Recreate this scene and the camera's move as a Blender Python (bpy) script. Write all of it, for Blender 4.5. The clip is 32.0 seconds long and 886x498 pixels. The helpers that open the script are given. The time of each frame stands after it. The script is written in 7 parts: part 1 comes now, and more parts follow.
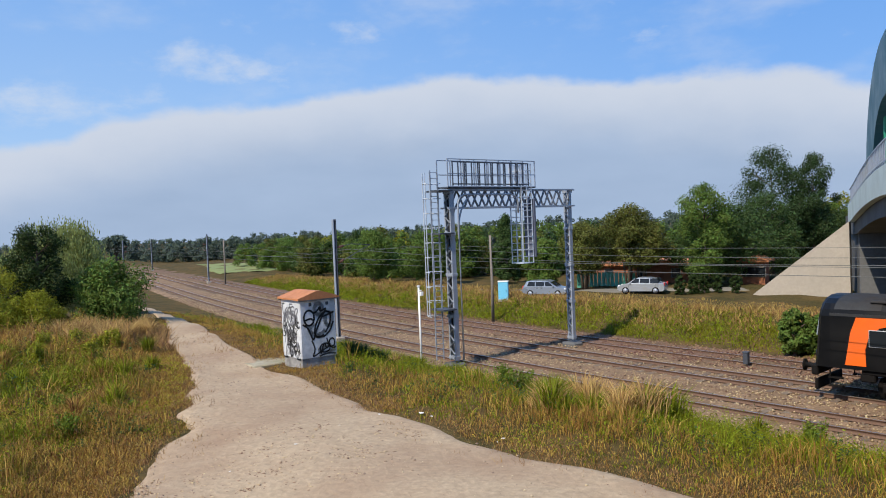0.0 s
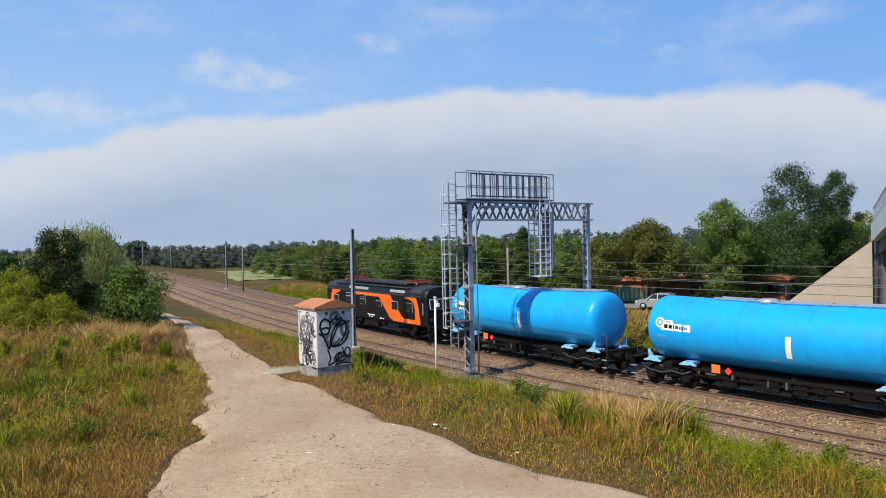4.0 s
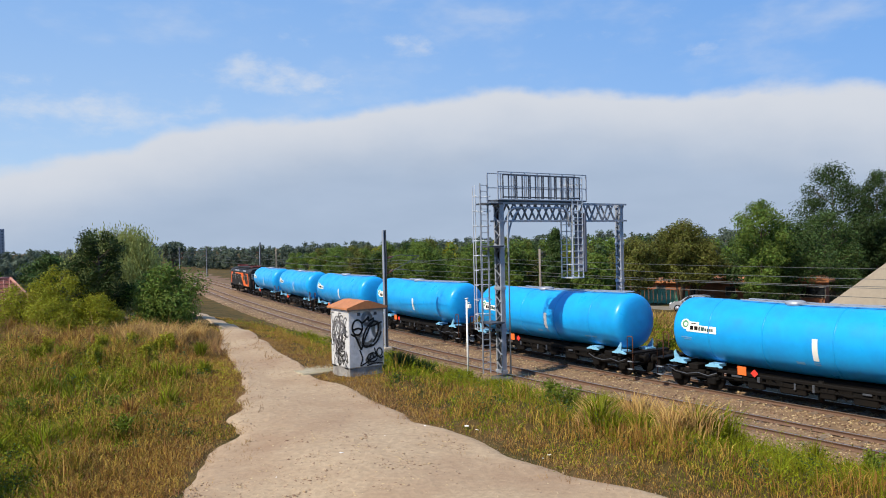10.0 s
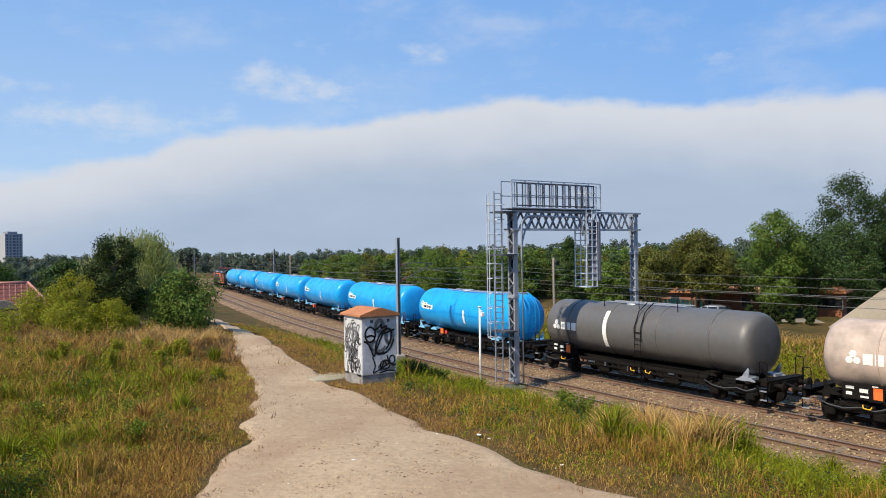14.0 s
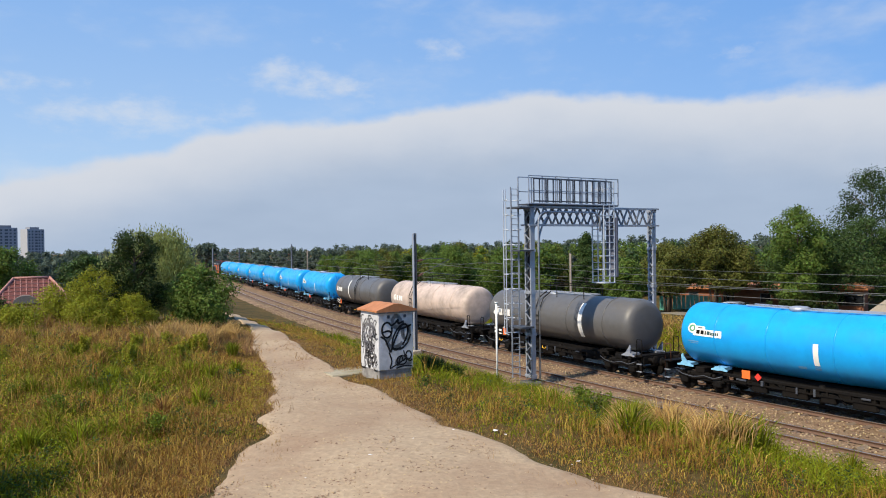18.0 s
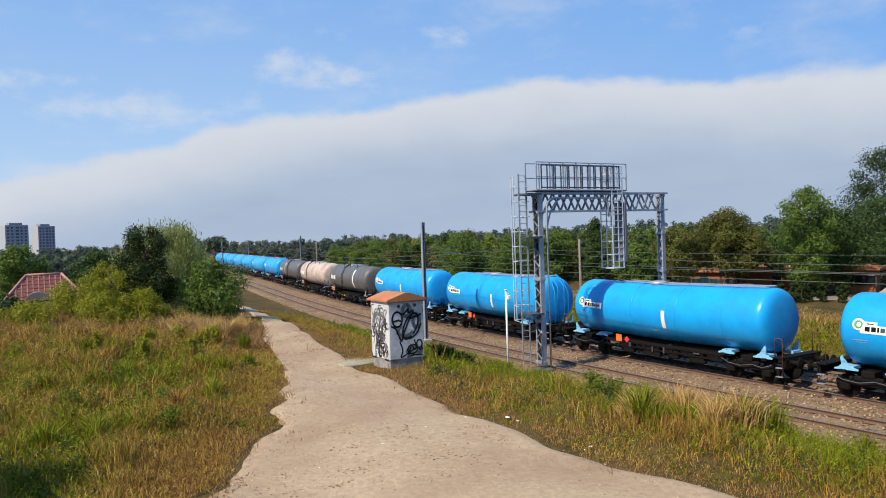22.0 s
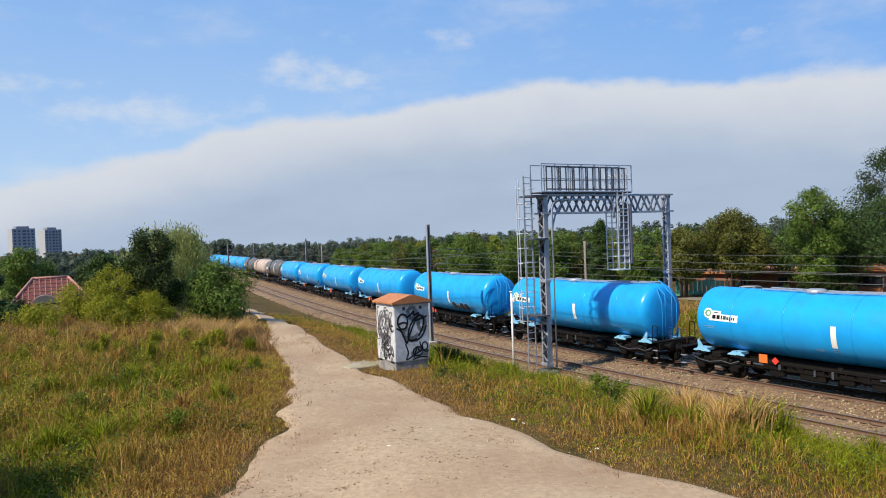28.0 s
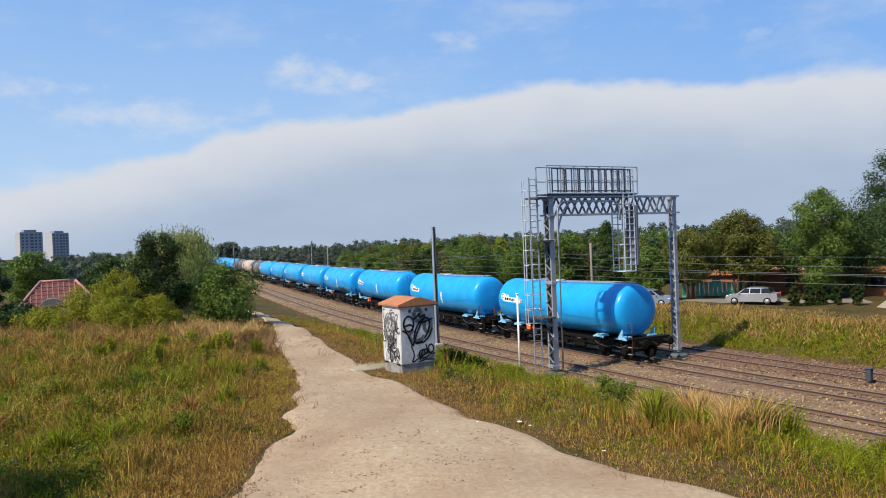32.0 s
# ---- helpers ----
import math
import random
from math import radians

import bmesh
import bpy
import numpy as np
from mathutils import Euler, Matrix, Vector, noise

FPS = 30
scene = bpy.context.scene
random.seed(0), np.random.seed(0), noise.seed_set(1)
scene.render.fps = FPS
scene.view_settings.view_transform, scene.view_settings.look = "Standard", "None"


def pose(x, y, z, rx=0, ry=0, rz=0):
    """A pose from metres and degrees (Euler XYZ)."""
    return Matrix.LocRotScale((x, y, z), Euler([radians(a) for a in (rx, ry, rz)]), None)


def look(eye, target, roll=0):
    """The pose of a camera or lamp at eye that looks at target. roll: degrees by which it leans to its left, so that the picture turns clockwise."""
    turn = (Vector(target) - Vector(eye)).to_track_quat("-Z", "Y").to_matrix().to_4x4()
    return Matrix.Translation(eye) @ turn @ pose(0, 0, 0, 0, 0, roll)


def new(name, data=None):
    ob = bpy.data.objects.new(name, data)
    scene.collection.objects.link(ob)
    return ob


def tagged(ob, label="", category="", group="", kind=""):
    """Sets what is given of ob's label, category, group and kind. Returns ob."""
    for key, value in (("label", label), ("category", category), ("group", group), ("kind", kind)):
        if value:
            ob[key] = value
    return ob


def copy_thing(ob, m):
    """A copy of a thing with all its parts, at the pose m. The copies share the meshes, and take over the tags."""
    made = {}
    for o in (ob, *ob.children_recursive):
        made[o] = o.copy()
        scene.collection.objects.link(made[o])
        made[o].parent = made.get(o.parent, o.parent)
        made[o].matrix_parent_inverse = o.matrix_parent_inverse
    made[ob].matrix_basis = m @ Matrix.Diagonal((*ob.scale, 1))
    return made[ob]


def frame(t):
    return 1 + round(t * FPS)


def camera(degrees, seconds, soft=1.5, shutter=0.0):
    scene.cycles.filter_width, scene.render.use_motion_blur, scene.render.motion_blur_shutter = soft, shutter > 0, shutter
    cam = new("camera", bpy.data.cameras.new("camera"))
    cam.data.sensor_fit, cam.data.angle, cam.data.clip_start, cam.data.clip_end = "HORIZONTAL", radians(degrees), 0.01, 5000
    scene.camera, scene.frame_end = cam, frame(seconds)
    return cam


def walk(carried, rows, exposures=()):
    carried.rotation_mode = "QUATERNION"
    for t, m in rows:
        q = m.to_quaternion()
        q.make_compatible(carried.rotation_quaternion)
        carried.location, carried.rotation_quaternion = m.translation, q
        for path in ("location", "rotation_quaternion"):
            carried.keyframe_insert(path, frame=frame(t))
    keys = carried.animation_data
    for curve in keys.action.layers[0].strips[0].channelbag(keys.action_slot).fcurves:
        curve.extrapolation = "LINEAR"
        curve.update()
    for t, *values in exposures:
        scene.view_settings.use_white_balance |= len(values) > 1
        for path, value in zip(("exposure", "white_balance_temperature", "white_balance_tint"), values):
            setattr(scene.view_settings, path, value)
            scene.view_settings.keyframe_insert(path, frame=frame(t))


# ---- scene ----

# the camera: held by hand on the bank beside the bridge, panning slowly to the left
EYE = (0.0, 0.0, 6.807)
TURNS = [  # seconds, turn to the left, tilt up, roll
    (0, 0.00, -1.52, -2.30), (0.5, 0.04, -1.35, -2.23), (1, 0.13, -1.15, -1.92), (1.5, 0.26, -1.12, -1.77),
    (2, 0.29, -0.86, -1.69), (2.5, 0.43, -0.78, -1.47), (3, 0.53, -0.60, -1.61), (3.5, 0.90, -0.64, -1.23),
    (5.5, 2.62, -0.23, -2.05), (6, 2.77, -0.22, -1.70), (6.5, 2.52, -0.78, -1.23), (7, 2.44, -0.56, -1.38),
    (7.5, 3.22, -0.33, -1.31), (8, 3.56, -0.47, -1.25), (8.5, 3.70, -0.35, -1.28), (9, 3.74, -0.32, -1.04),
    (9.5, 3.85, -0.47, -1.17), (10, 3.79, -0.44, -1.19), (10.5, 3.90, -0.27, -0.83), (11, 4.50, 0.08, -0.46),
    (11.5, 4.49, 0.14, -1.08), (12, 4.79, 0.01, -0.89), (12.5, 4.79, 0.19, -0.74), (13, 4.75, 0.14, -1.02),
    (13.5, 4.83, 0.07, -0.81), (14, 4.83, 0.19, -0.75), (14.5, 5.30, -0.03, -1.18), (16.5, 5.82, -0.06, -1.28),
    (17, 5.95, 0.01, -0.82), (17.5, 6.01, -0.11, -1.01), (18, 6.13, -0.13, -0.70), (18.5, 6.00, -0.00, -0.85),
    (19, 6.14, 0.00, -1.08), (19.5, 6.66, -0.97, -2.37), (20, 6.70, -1.07, -1.96), (20.5, 6.62, -1.07, -1.92),
    (21, 6.65, -0.98, -1.78), (21.5, 6.83, -1.03, -1.94), (22, 6.82, -1.01, -1.88), (22.5, 6.88, -0.86, -1.55),
    (23, 6.86, -0.90, -1.74), (23.5, 6.63, -0.89, -1.95), (24, 6.94, -0.89, -2.15), (24.5, 6.82, -0.72, -2.46),
    (25, 7.07, -0.79, -2.08), (25.5, 6.95, -0.68, -2.11), (27.5, 7.08, -0.69, -1.76), (28, 7.22, -0.83, -2.05),
    (28.5, 7.13, -0.65, -2.09), (29, 7.10, -0.63, -2.26), (29.5, 6.87, -0.75, -2.45), (30, 7.02, -0.57, -2.31),
    (30.5, 7.18, -0.48, -2.12), (31, 7.03, -0.45, -2.49), (31.5, 7.15, -0.63, -2.32), (32, 7.66, -0.64, -2.23),
]
cam = camera(62.2, 32.0, soft=1.0)
walk(cam, [(t, pose(*EYE, 90 + p, 0, y) @ pose(0, 0, 0, 0, 0, r)) for t, y, p, r in TURNS],
     exposures=[(0, 0.22, 6380, 10), (2, 0.24, 6430, 10), (4, 0.28, 6720, 10), (9, 0.28, 6780, 10), (13, 0.30, 6900, 10), (17, 0.28, 6820, 10), (32, 0.30, 6870, 10)])

# ---- sky, sun and exposure ----
SUN_AZ, SUN_EL = radians(-136), radians(46)      # from +y, clockwise; height
sun_dir = Vector((math.sin(SUN_AZ) * math.cos(SUN_EL), math.cos(SUN_AZ) * math.cos(SUN_EL), math.sin(SUN_EL)))
sun = new("sun", bpy.data.lights.new("sun", "SUN"))
sun.data.energy, sun.data.angle, sun.data.color = 5.0, radians(0.55), (1.0, 0.90, 0.74)
sun.matrix_world = look((0, 0, 60), Vector((0, 0, 60)) - sun_dir)
scene.view_settings.exposure = 0.3


def make_sky():
    w = bpy.data.worlds.new("sky")
    scene.world = w
    w.use_nodes = True
    nt = w.node_tree
    nt.nodes.clear()
    N = nt.nodes.new

    def math_node(op, a, b=None, c=None):
        n = N("ShaderNodeMath")
        n.operation = op
        for i, x in enumerate((a, b, c)):
            if x is None:
                continue
            if isinstance(x, (int, float)):
                n.inputs[i].default_value = x
            else:
                nt.links.new(x, n.inputs[i])
        return n.outputs[0]

    def smooth(x, lo, hi):
        n = N("ShaderNodeMapRange")
        n.interpolation_type = "SMOOTHSTEP"
        nt.links.new(x, n.inputs["Value"])
        n.inputs["From Min"].default_value, n.inputs["From Max"].default_value = lo, hi
        return n.outputs[0]

    def mix(fac, a, b):
        n = N("ShaderNodeMix")
        n.data_type = "RGBA"
        for sock, x in ((n.inputs[0], fac), (n.inputs[6], a), (n.inputs[7], b)):
            if isinstance(x, (int, float)):
                sock.default_value = x
            elif isinstance(x, tuple):
                sock.default_value = x
            else:
                nt.links.new(x, sock)
        return n.outputs[2]

    sky = N("ShaderNodeTexSky")
    sky.sky_type, sky.sun_disc = "NISHITA", False
    sky.sun_elevation, sky.sun_rotation = SUN_EL, SUN_AZ
    sky.air_density, sky.dust_density, sky.ozone_density = 1.0, 0.6, 1.6
    geo = N("ShaderNodeTexCoord")
    sep = N("ShaderNodeSeparateXYZ")
    nt.links.new(geo.outputs["Generated"], sep.inputs[0])
    x, y, z = sep.outputs
    elev = math_node("ARCSINE", z)
    azim = math_node("ARCTAN2", x, y)

    def cloud_noise(sx, sz, scale, detail, rough, shift=0.0):
        comb = N("ShaderNodeCombineXYZ")
        nt.links.new(math_node("MULTIPLY", azim, sx), comb.inputs[0])
        nt.links.new(math_node("MULTIPLY", elev, sz), comb.inputs[1])
        comb.inputs[2].default_value = shift
        n = N("ShaderNodeTexNoise")
        nt.links.new(comb.outputs[0], n.inputs["Vector"])
        n.inputs["Scale"].default_value, n.inputs["Detail"].default_value, n.inputs["Roughness"].default_value = scale, detail, rough
        return n.outputs[0]

    # a long bank of cloud with a ragged bright upper rim, rising to the right
    lump = cloud_noise(1.0, 1.6, 5.0, 9, 0.55)
    rim = math_node("ADD", math_node("MULTIPLY", azim, math_node("ADD", math_node("MULTIPLY", azim, -0.227), 0.028)), 0.201)
    rim = math_node("ADD", rim, math_node("MULTIPLY", math_node("SUBTRACT", lump, 0.5), 0.085))
    depth = math_node("SUBTRACT", rim, elev)
    bank = smooth(depth, -0.006, 0.013)
    inner = smooth(depth, 0.0, 0.12)
    streak = cloud_noise(1.0, 3.0, 7.0, 5, 0.5, 4.0)
    grey = mix(streak, (3.0, 3.95, 5.5, 1), (3.95, 4.95, 6.6, 1))
    bank_colour = mix(inner, (5.7, 6.2, 7.1, 1), grey)
    # small loose clouds above it
    wisp = cloud_noise(1.0, 2.2, 6.5, 5, 0.55, 9.0)
    wisp = math_node("MULTIPLY", smooth(wisp, 0.48, 0.85), 0.42)
    # a few loose puffs: bearing, height, half width, half height
    puffs = None
    for pa, pe, wa, we, amount in ((-0.300, 0.226, 0.055, 0.020, 0.75), (-0.225, 0.214, 0.05, 0.020, 0.6), (-0.51, 0.168, 0.10, 0.022, 0.7), (-0.40, 0.180, 0.06, 0.014, 0.4), (-0.106, 0.262, 0.03, 0.018, 0.55),
                                   (-0.02, 0.274, 0.035, 0.014, 0.35), (-0.63, 0.19, 0.07, 0.018, 0.5), (-0.24, 0.268, 0.035, 0.016, 0.3), (0.30, 0.236, 0.09, 0.010, 0.3), (0.12, 0.262, 0.05, 0.010, 0.25)):
        da = math_node("DIVIDE", math_node("SUBTRACT", azim, pa), wa)
        de = math_node("DIVIDE", math_node("SUBTRACT", elev, pe), we)
        dist = math_node("SQRT", math_node("ADD", math_node("MULTIPLY", da, da), math_node("MULTIPLY", de, de)))
        one = math_node("MULTIPLY", math_node("SUBTRACT", 1.0, smooth(dist, 0.0, 2.1)), amount)
        puffs = one if puffs is None else math_node("MAXIMUM", puffs, one)
    ragged = cloud_noise(1.0, 1.9, 16.0, 7, 0.62, 3.0)
    puffs = math_node("MULTIPLY", smooth(math_node("ADD", puffs, math_node("MULTIPLY", math_node("SUBTRACT", ragged, 0.5), 1.9)), 0.16, 1.05), 0.6)
    blue = mix(smooth(elev, 0.0, 0.5), (3.9, 6.0, 9.3, 1), (1.65, 4.2, 9.4, 1))
    blue = mix(math_node("MULTIPLY", smooth(azim, -0.5, 0.6), 0.8), blue, (1.15, 3.5, 8.6, 1))
    blue = mix(0.3, blue, sky.outputs[0])
    upper = mix(math_node("MAXIMUM", wisp, puffs), blue, (6.4, 6.8, 7.4, 1))
    colour = mix(bank, upper, bank_colour)
    bg = N("ShaderNodeBackground")
    nt.links.new(colour, bg.inputs[0])
    bg.inputs[1].default_value = 0.093
    out = N("ShaderNodeOutputWorld")
    nt.links.new(bg.outputs[0], out.inputs[0])


make_sky()

# ---- the line of the railway ----
# s runs along the train's track in its direction of travel, n is the offset to the camera's side
S_STEP = 0.5
S_AXIS = np.arange(-420.0, 460.0, S_STEP)
_s = np.clip(S_AXIS, -20, 98)
S_ANG = radians(128.47) - 0.0038969 * _s + 2.274e-05 * _s * _s
S_X, S_Y = np.cumsum(np.cos(S_ANG)) * S_STEP, np.cumsum(np.sin(S_ANG)) * S_STEP
_i0 = int(round(420 / S_STEP))
S_X += 9.8976 - S_X[_i0]
S_Y += 34.5523 - S_Y[_i0]


def rail_pos(s, n=0.0):
    a = np.interp(s, S_AXIS, S_ANG)
    return np.interp(s, S_AXIS, S_X) - np.sin(a) * n, np.interp(s, S_AXIS, S_Y) + np.cos(a) * n


def rail_angle(s):
    return float(np.interp(s, S_AXIS, S_ANG))


def at_rail(s, n, z=0.0, turn=0.0):
    x, y = rail_pos(s, n)
    return pose(float(x), float(y), z, 0, 0, math.degrees(rail_angle(s)) + turn)


def to_rail(x, y):
    """s and n of plan points (arrays)."""
    x, y = np.atleast_1d(np.asarray(x, float)), np.atleast_1d(np.asarray(y, float))
    s, n = np.zeros_like(x), np.zeros_like(x)
    px, py, pa, ps = S_X[::4], S_Y[::4], S_ANG[::4], S_AXIS[::4]
    for i in range(0, len(x), 4000):
        xs, ys = x[i:i + 4000, None], y[i:i + 4000, None]
        k = np.argmin((xs - px) ** 2 + (ys - py) ** 2, 1)
        dx, dy = x[i:i + 4000] - px[k], y[i:i + 4000] - py[k]
        s[i:i + 4000] = ps[k] + np.cos(pa[k]) * dx + np.sin(pa[k]) * dy
        n[i:i + 4000] = -np.sin(pa[k]) * dx + np.cos(pa[k]) * dy
    return s, n


def ease(x, lo, hi):
    t = np.clip((np.asarray(x, float) - lo) / (hi - lo), 0, 1)
    return t * t * (3 - 2 * t)


def ground_z(x, y):
    """Height of the ground."""
    x, y = np.atleast_1d(np.asarray(x, float)), np.atleast_1d(np.asarray(y, float))
    s, n = to_rail(x, y)
    shelf = 2.2 - 1.6 * ease(s, 14, 75) - 0.6 * ease(s, 75, 130)
    near = -0.32 + (shelf + 0.32) * ease(n, 6.8, 16.5)
    far_shelf = 1.05 - 0.7 * ease(s, 40, 90)
    far = -0.32 + (far_shelf + 0.32) * ease(-n, 6.2, 12.0)
    z = np.where(n > 0, near, far)
    z = z + 0.6 * ease(n, 19, 27) * ease(s, 0, 12)             # the meadow rises to the bushes
    r = np.hypot(x, y)
    z = z + 3.0 * (1 - ease(r, 1.2, 7.0))                      # the bank on which the camera stands
    z = z - 5.0 * ease(r, 170, 420) * (np.abs(n) > 8)          # the land falls away
    z = z + 0.10 * np.sin(x * 0.9 + 1.3) * np.sin(y * 0.7) * (np.abs(n) > 9) * (r > 3)
    return z


def gz(x, y):
    return float(ground_z(x, y)[0])


# ---- mesh building ----
class Build:
    """Collects vertices and faces of one part."""

    def __init__(self):
        self.v, self.f, self.smooth = [], [], []

    def add(self, verts, faces, smooth=False):
        o = len(self.v)
        self.v += [tuple(p) for p in verts]
        self.f += [tuple(i + o for i in f) for f in faces]
        self.smooth += [smooth] * len(faces)
        return self

    def box(self, c, size, m=None, bevel=0.0):
        hx, hy, hz = size[0] / 2, size[1] / 2, size[2] / 2
        if bevel > 0:
            b = min(bevel, hx * 0.9, hy * 0.9, hz * 0.9)
            verts = []
            for sx in (-1, 1):
                for sy in (-1, 1):
                    for sz in (-1, 1):
                        verts += [(sx * hx, sy * (hy - b), sz * (hz - b)), (sx * (hx - b), sy * hy, sz * (hz - b)), (sx * (hx - b), sy * (hy - b), sz * hz)]
            bm = bmesh.new()
            for p in verts:
                bm.verts.new(p)
            bmesh.ops.convex_hull(bm, input=bm.verts)
            bm.verts.index_update()
            vs = [v.co.copy() for v in bm.verts]
            fs = [[v.index for v in f.verts] for f in bm.faces]
            bm.free()
        else:
            vs = [Vector((x * hx, y * hy, z * hz)) for x in (-1, 1) for y in (-1, 1) for z in (-1, 1)]
            fs = [(0, 1, 3, 2), (4, 6, 7, 5), (0, 4, 5, 1), (2, 3, 7, 6), (0, 2, 6, 4), (1, 5, 7, 3)]
        c = Vector(c)
        return self.add([(m @ p if m else p) + c for p in vs], fs)

    def bar(self, a, b, w, h=None):
        """A square bar from a to b."""
        a, b = Vector(a), Vector(b)
        d = b - a
        if d.length < 1e-6:
            return self
        q = d.to_track_quat("X", "Z").to_matrix()
        return self.box((a + b) / 2, (d.length, w, h or w), q)

    def tube(self, pts, r, n=8, closed=False, cap=True):
        pts = [Vector(p) for p in pts]
        rs = r if isinstance(r, (list, tuple)) else [r] * len(pts)
        rings = []
        for i, p in enumerate(pts):
            d = (pts[min(i + 1, len(pts) - 1)] - pts[max(i - 1, 0)]).normalized()
            q = d.to_track_quat("Z", "X").to_matrix()
            rings.append([p + q @ Vector((math.cos(2 * math.pi * k / n) * rs[i], math.sin(2 * math.pi * k / n) * rs[i], 0)) for k in range(n)])
        fs = []
        for i in range(len(pts) - 1):
            for k in range(n):
                fs.append((i * n + k, i * n + (k + 1) % n, (i + 1) * n + (k + 1) % n, (i + 1) * n + k))
        self.add([p for ring in rings for p in ring], fs, True)
        if cap:
            o = len(self.v) - len(pts) * n
            self.f += [tuple(o + k for k in reversed(range(n))), tuple(o + (len(pts) - 1) * n + k for k in range(n))]
            self.smooth += [False, False]
        return self

    def lathe(self, prof, n=32, m=None, cap=True):
        """prof: (x along the axis, radius). The axis is x."""
        vs, fs = [], []
        for x, r in prof:
            vs += [Vector((x, math.cos(2 * math.pi * k / n) * r, math.sin(2 * math.pi * k / n) * r)) for k in range(n)]
        for i in range(len(prof) - 1):
            for k in range(n):
                fs.append((i * n + k, (i + 1) * n + k, (i + 1) * n + (k + 1) % n, i * n + (k + 1) % n))
        if cap:
            fs += [tuple(range(n)), tuple((len(prof) - 1) * n + k for k in reversed(range(n)))]
        return self.add([m @ p if m else p for p in vs], fs, True)

    def prism(self, outline, y0, y1):
        """An outline in x, z pulled from y0 to y1."""
        n = len(outline)
        vs = [(x, y0, z) for x, z in outline] + [(x, y1, z) for x, z in outline]
        fs = [tuple(range(n)), tuple(reversed(range(n, 2 * n)))] + [(k, n + k, n + (k + 1) % n, (k + 1) % n) for k in range(n)]
        return self.add(vs, fs)

    def mesh(self, name):
        me = bpy.data.meshes.new(name)
        me.from_pydata(self.v, [], self.f)
        me.polygons.foreach_set("use_smooth", self.smooth)
        bm = bmesh.new()
        bm.from_mesh(me)
        bmesh.ops.recalc_face_normals(bm, faces=bm.faces)
        bm.to_mesh(me)
        bm.free()
        return me


def link(name, me, material, parent=None, label="", m=None):
    if material and not me.materials:
        me.materials.append(material)
    ob = new(name, me)
    if parent:
        ob.parent = parent
    if m:
        ob.matrix_basis = m
    if label:
        ob["label"] = label
    return ob


def part(name, b, material, parent, label="", m=None):
    """Links what b holds as one mesh object under a thing or a part."""
    return link(name, b.mesh(name), material, parent, label, m)


def thing(name, m, label, category, group="", kind=""):
    ob = new(name)
    ob.matrix_basis = m
    return tagged(ob, label, category, group, kind)


def raw_mesh(name, verts, faces):
    """A mesh of equal-sized faces, from arrays."""
    verts, faces = np.asarray(verts, np.float32), np.asarray(faces, np.int32)
    k = faces.shape[1]
    me = bpy.data.meshes.new(name)
    me.vertices.add(len(verts))
    me.vertices.foreach_set("co", verts.ravel())
    me.loops.add(faces.size)
    me.loops.foreach_set("vertex_index", faces.ravel())
    me.polygons.add(len(faces))
    me.polygons.foreach_set("loop_start", np.arange(0, faces.size, k, dtype=np.int32))
    me.update(calc_edges=True)
    me.validate()
    return me


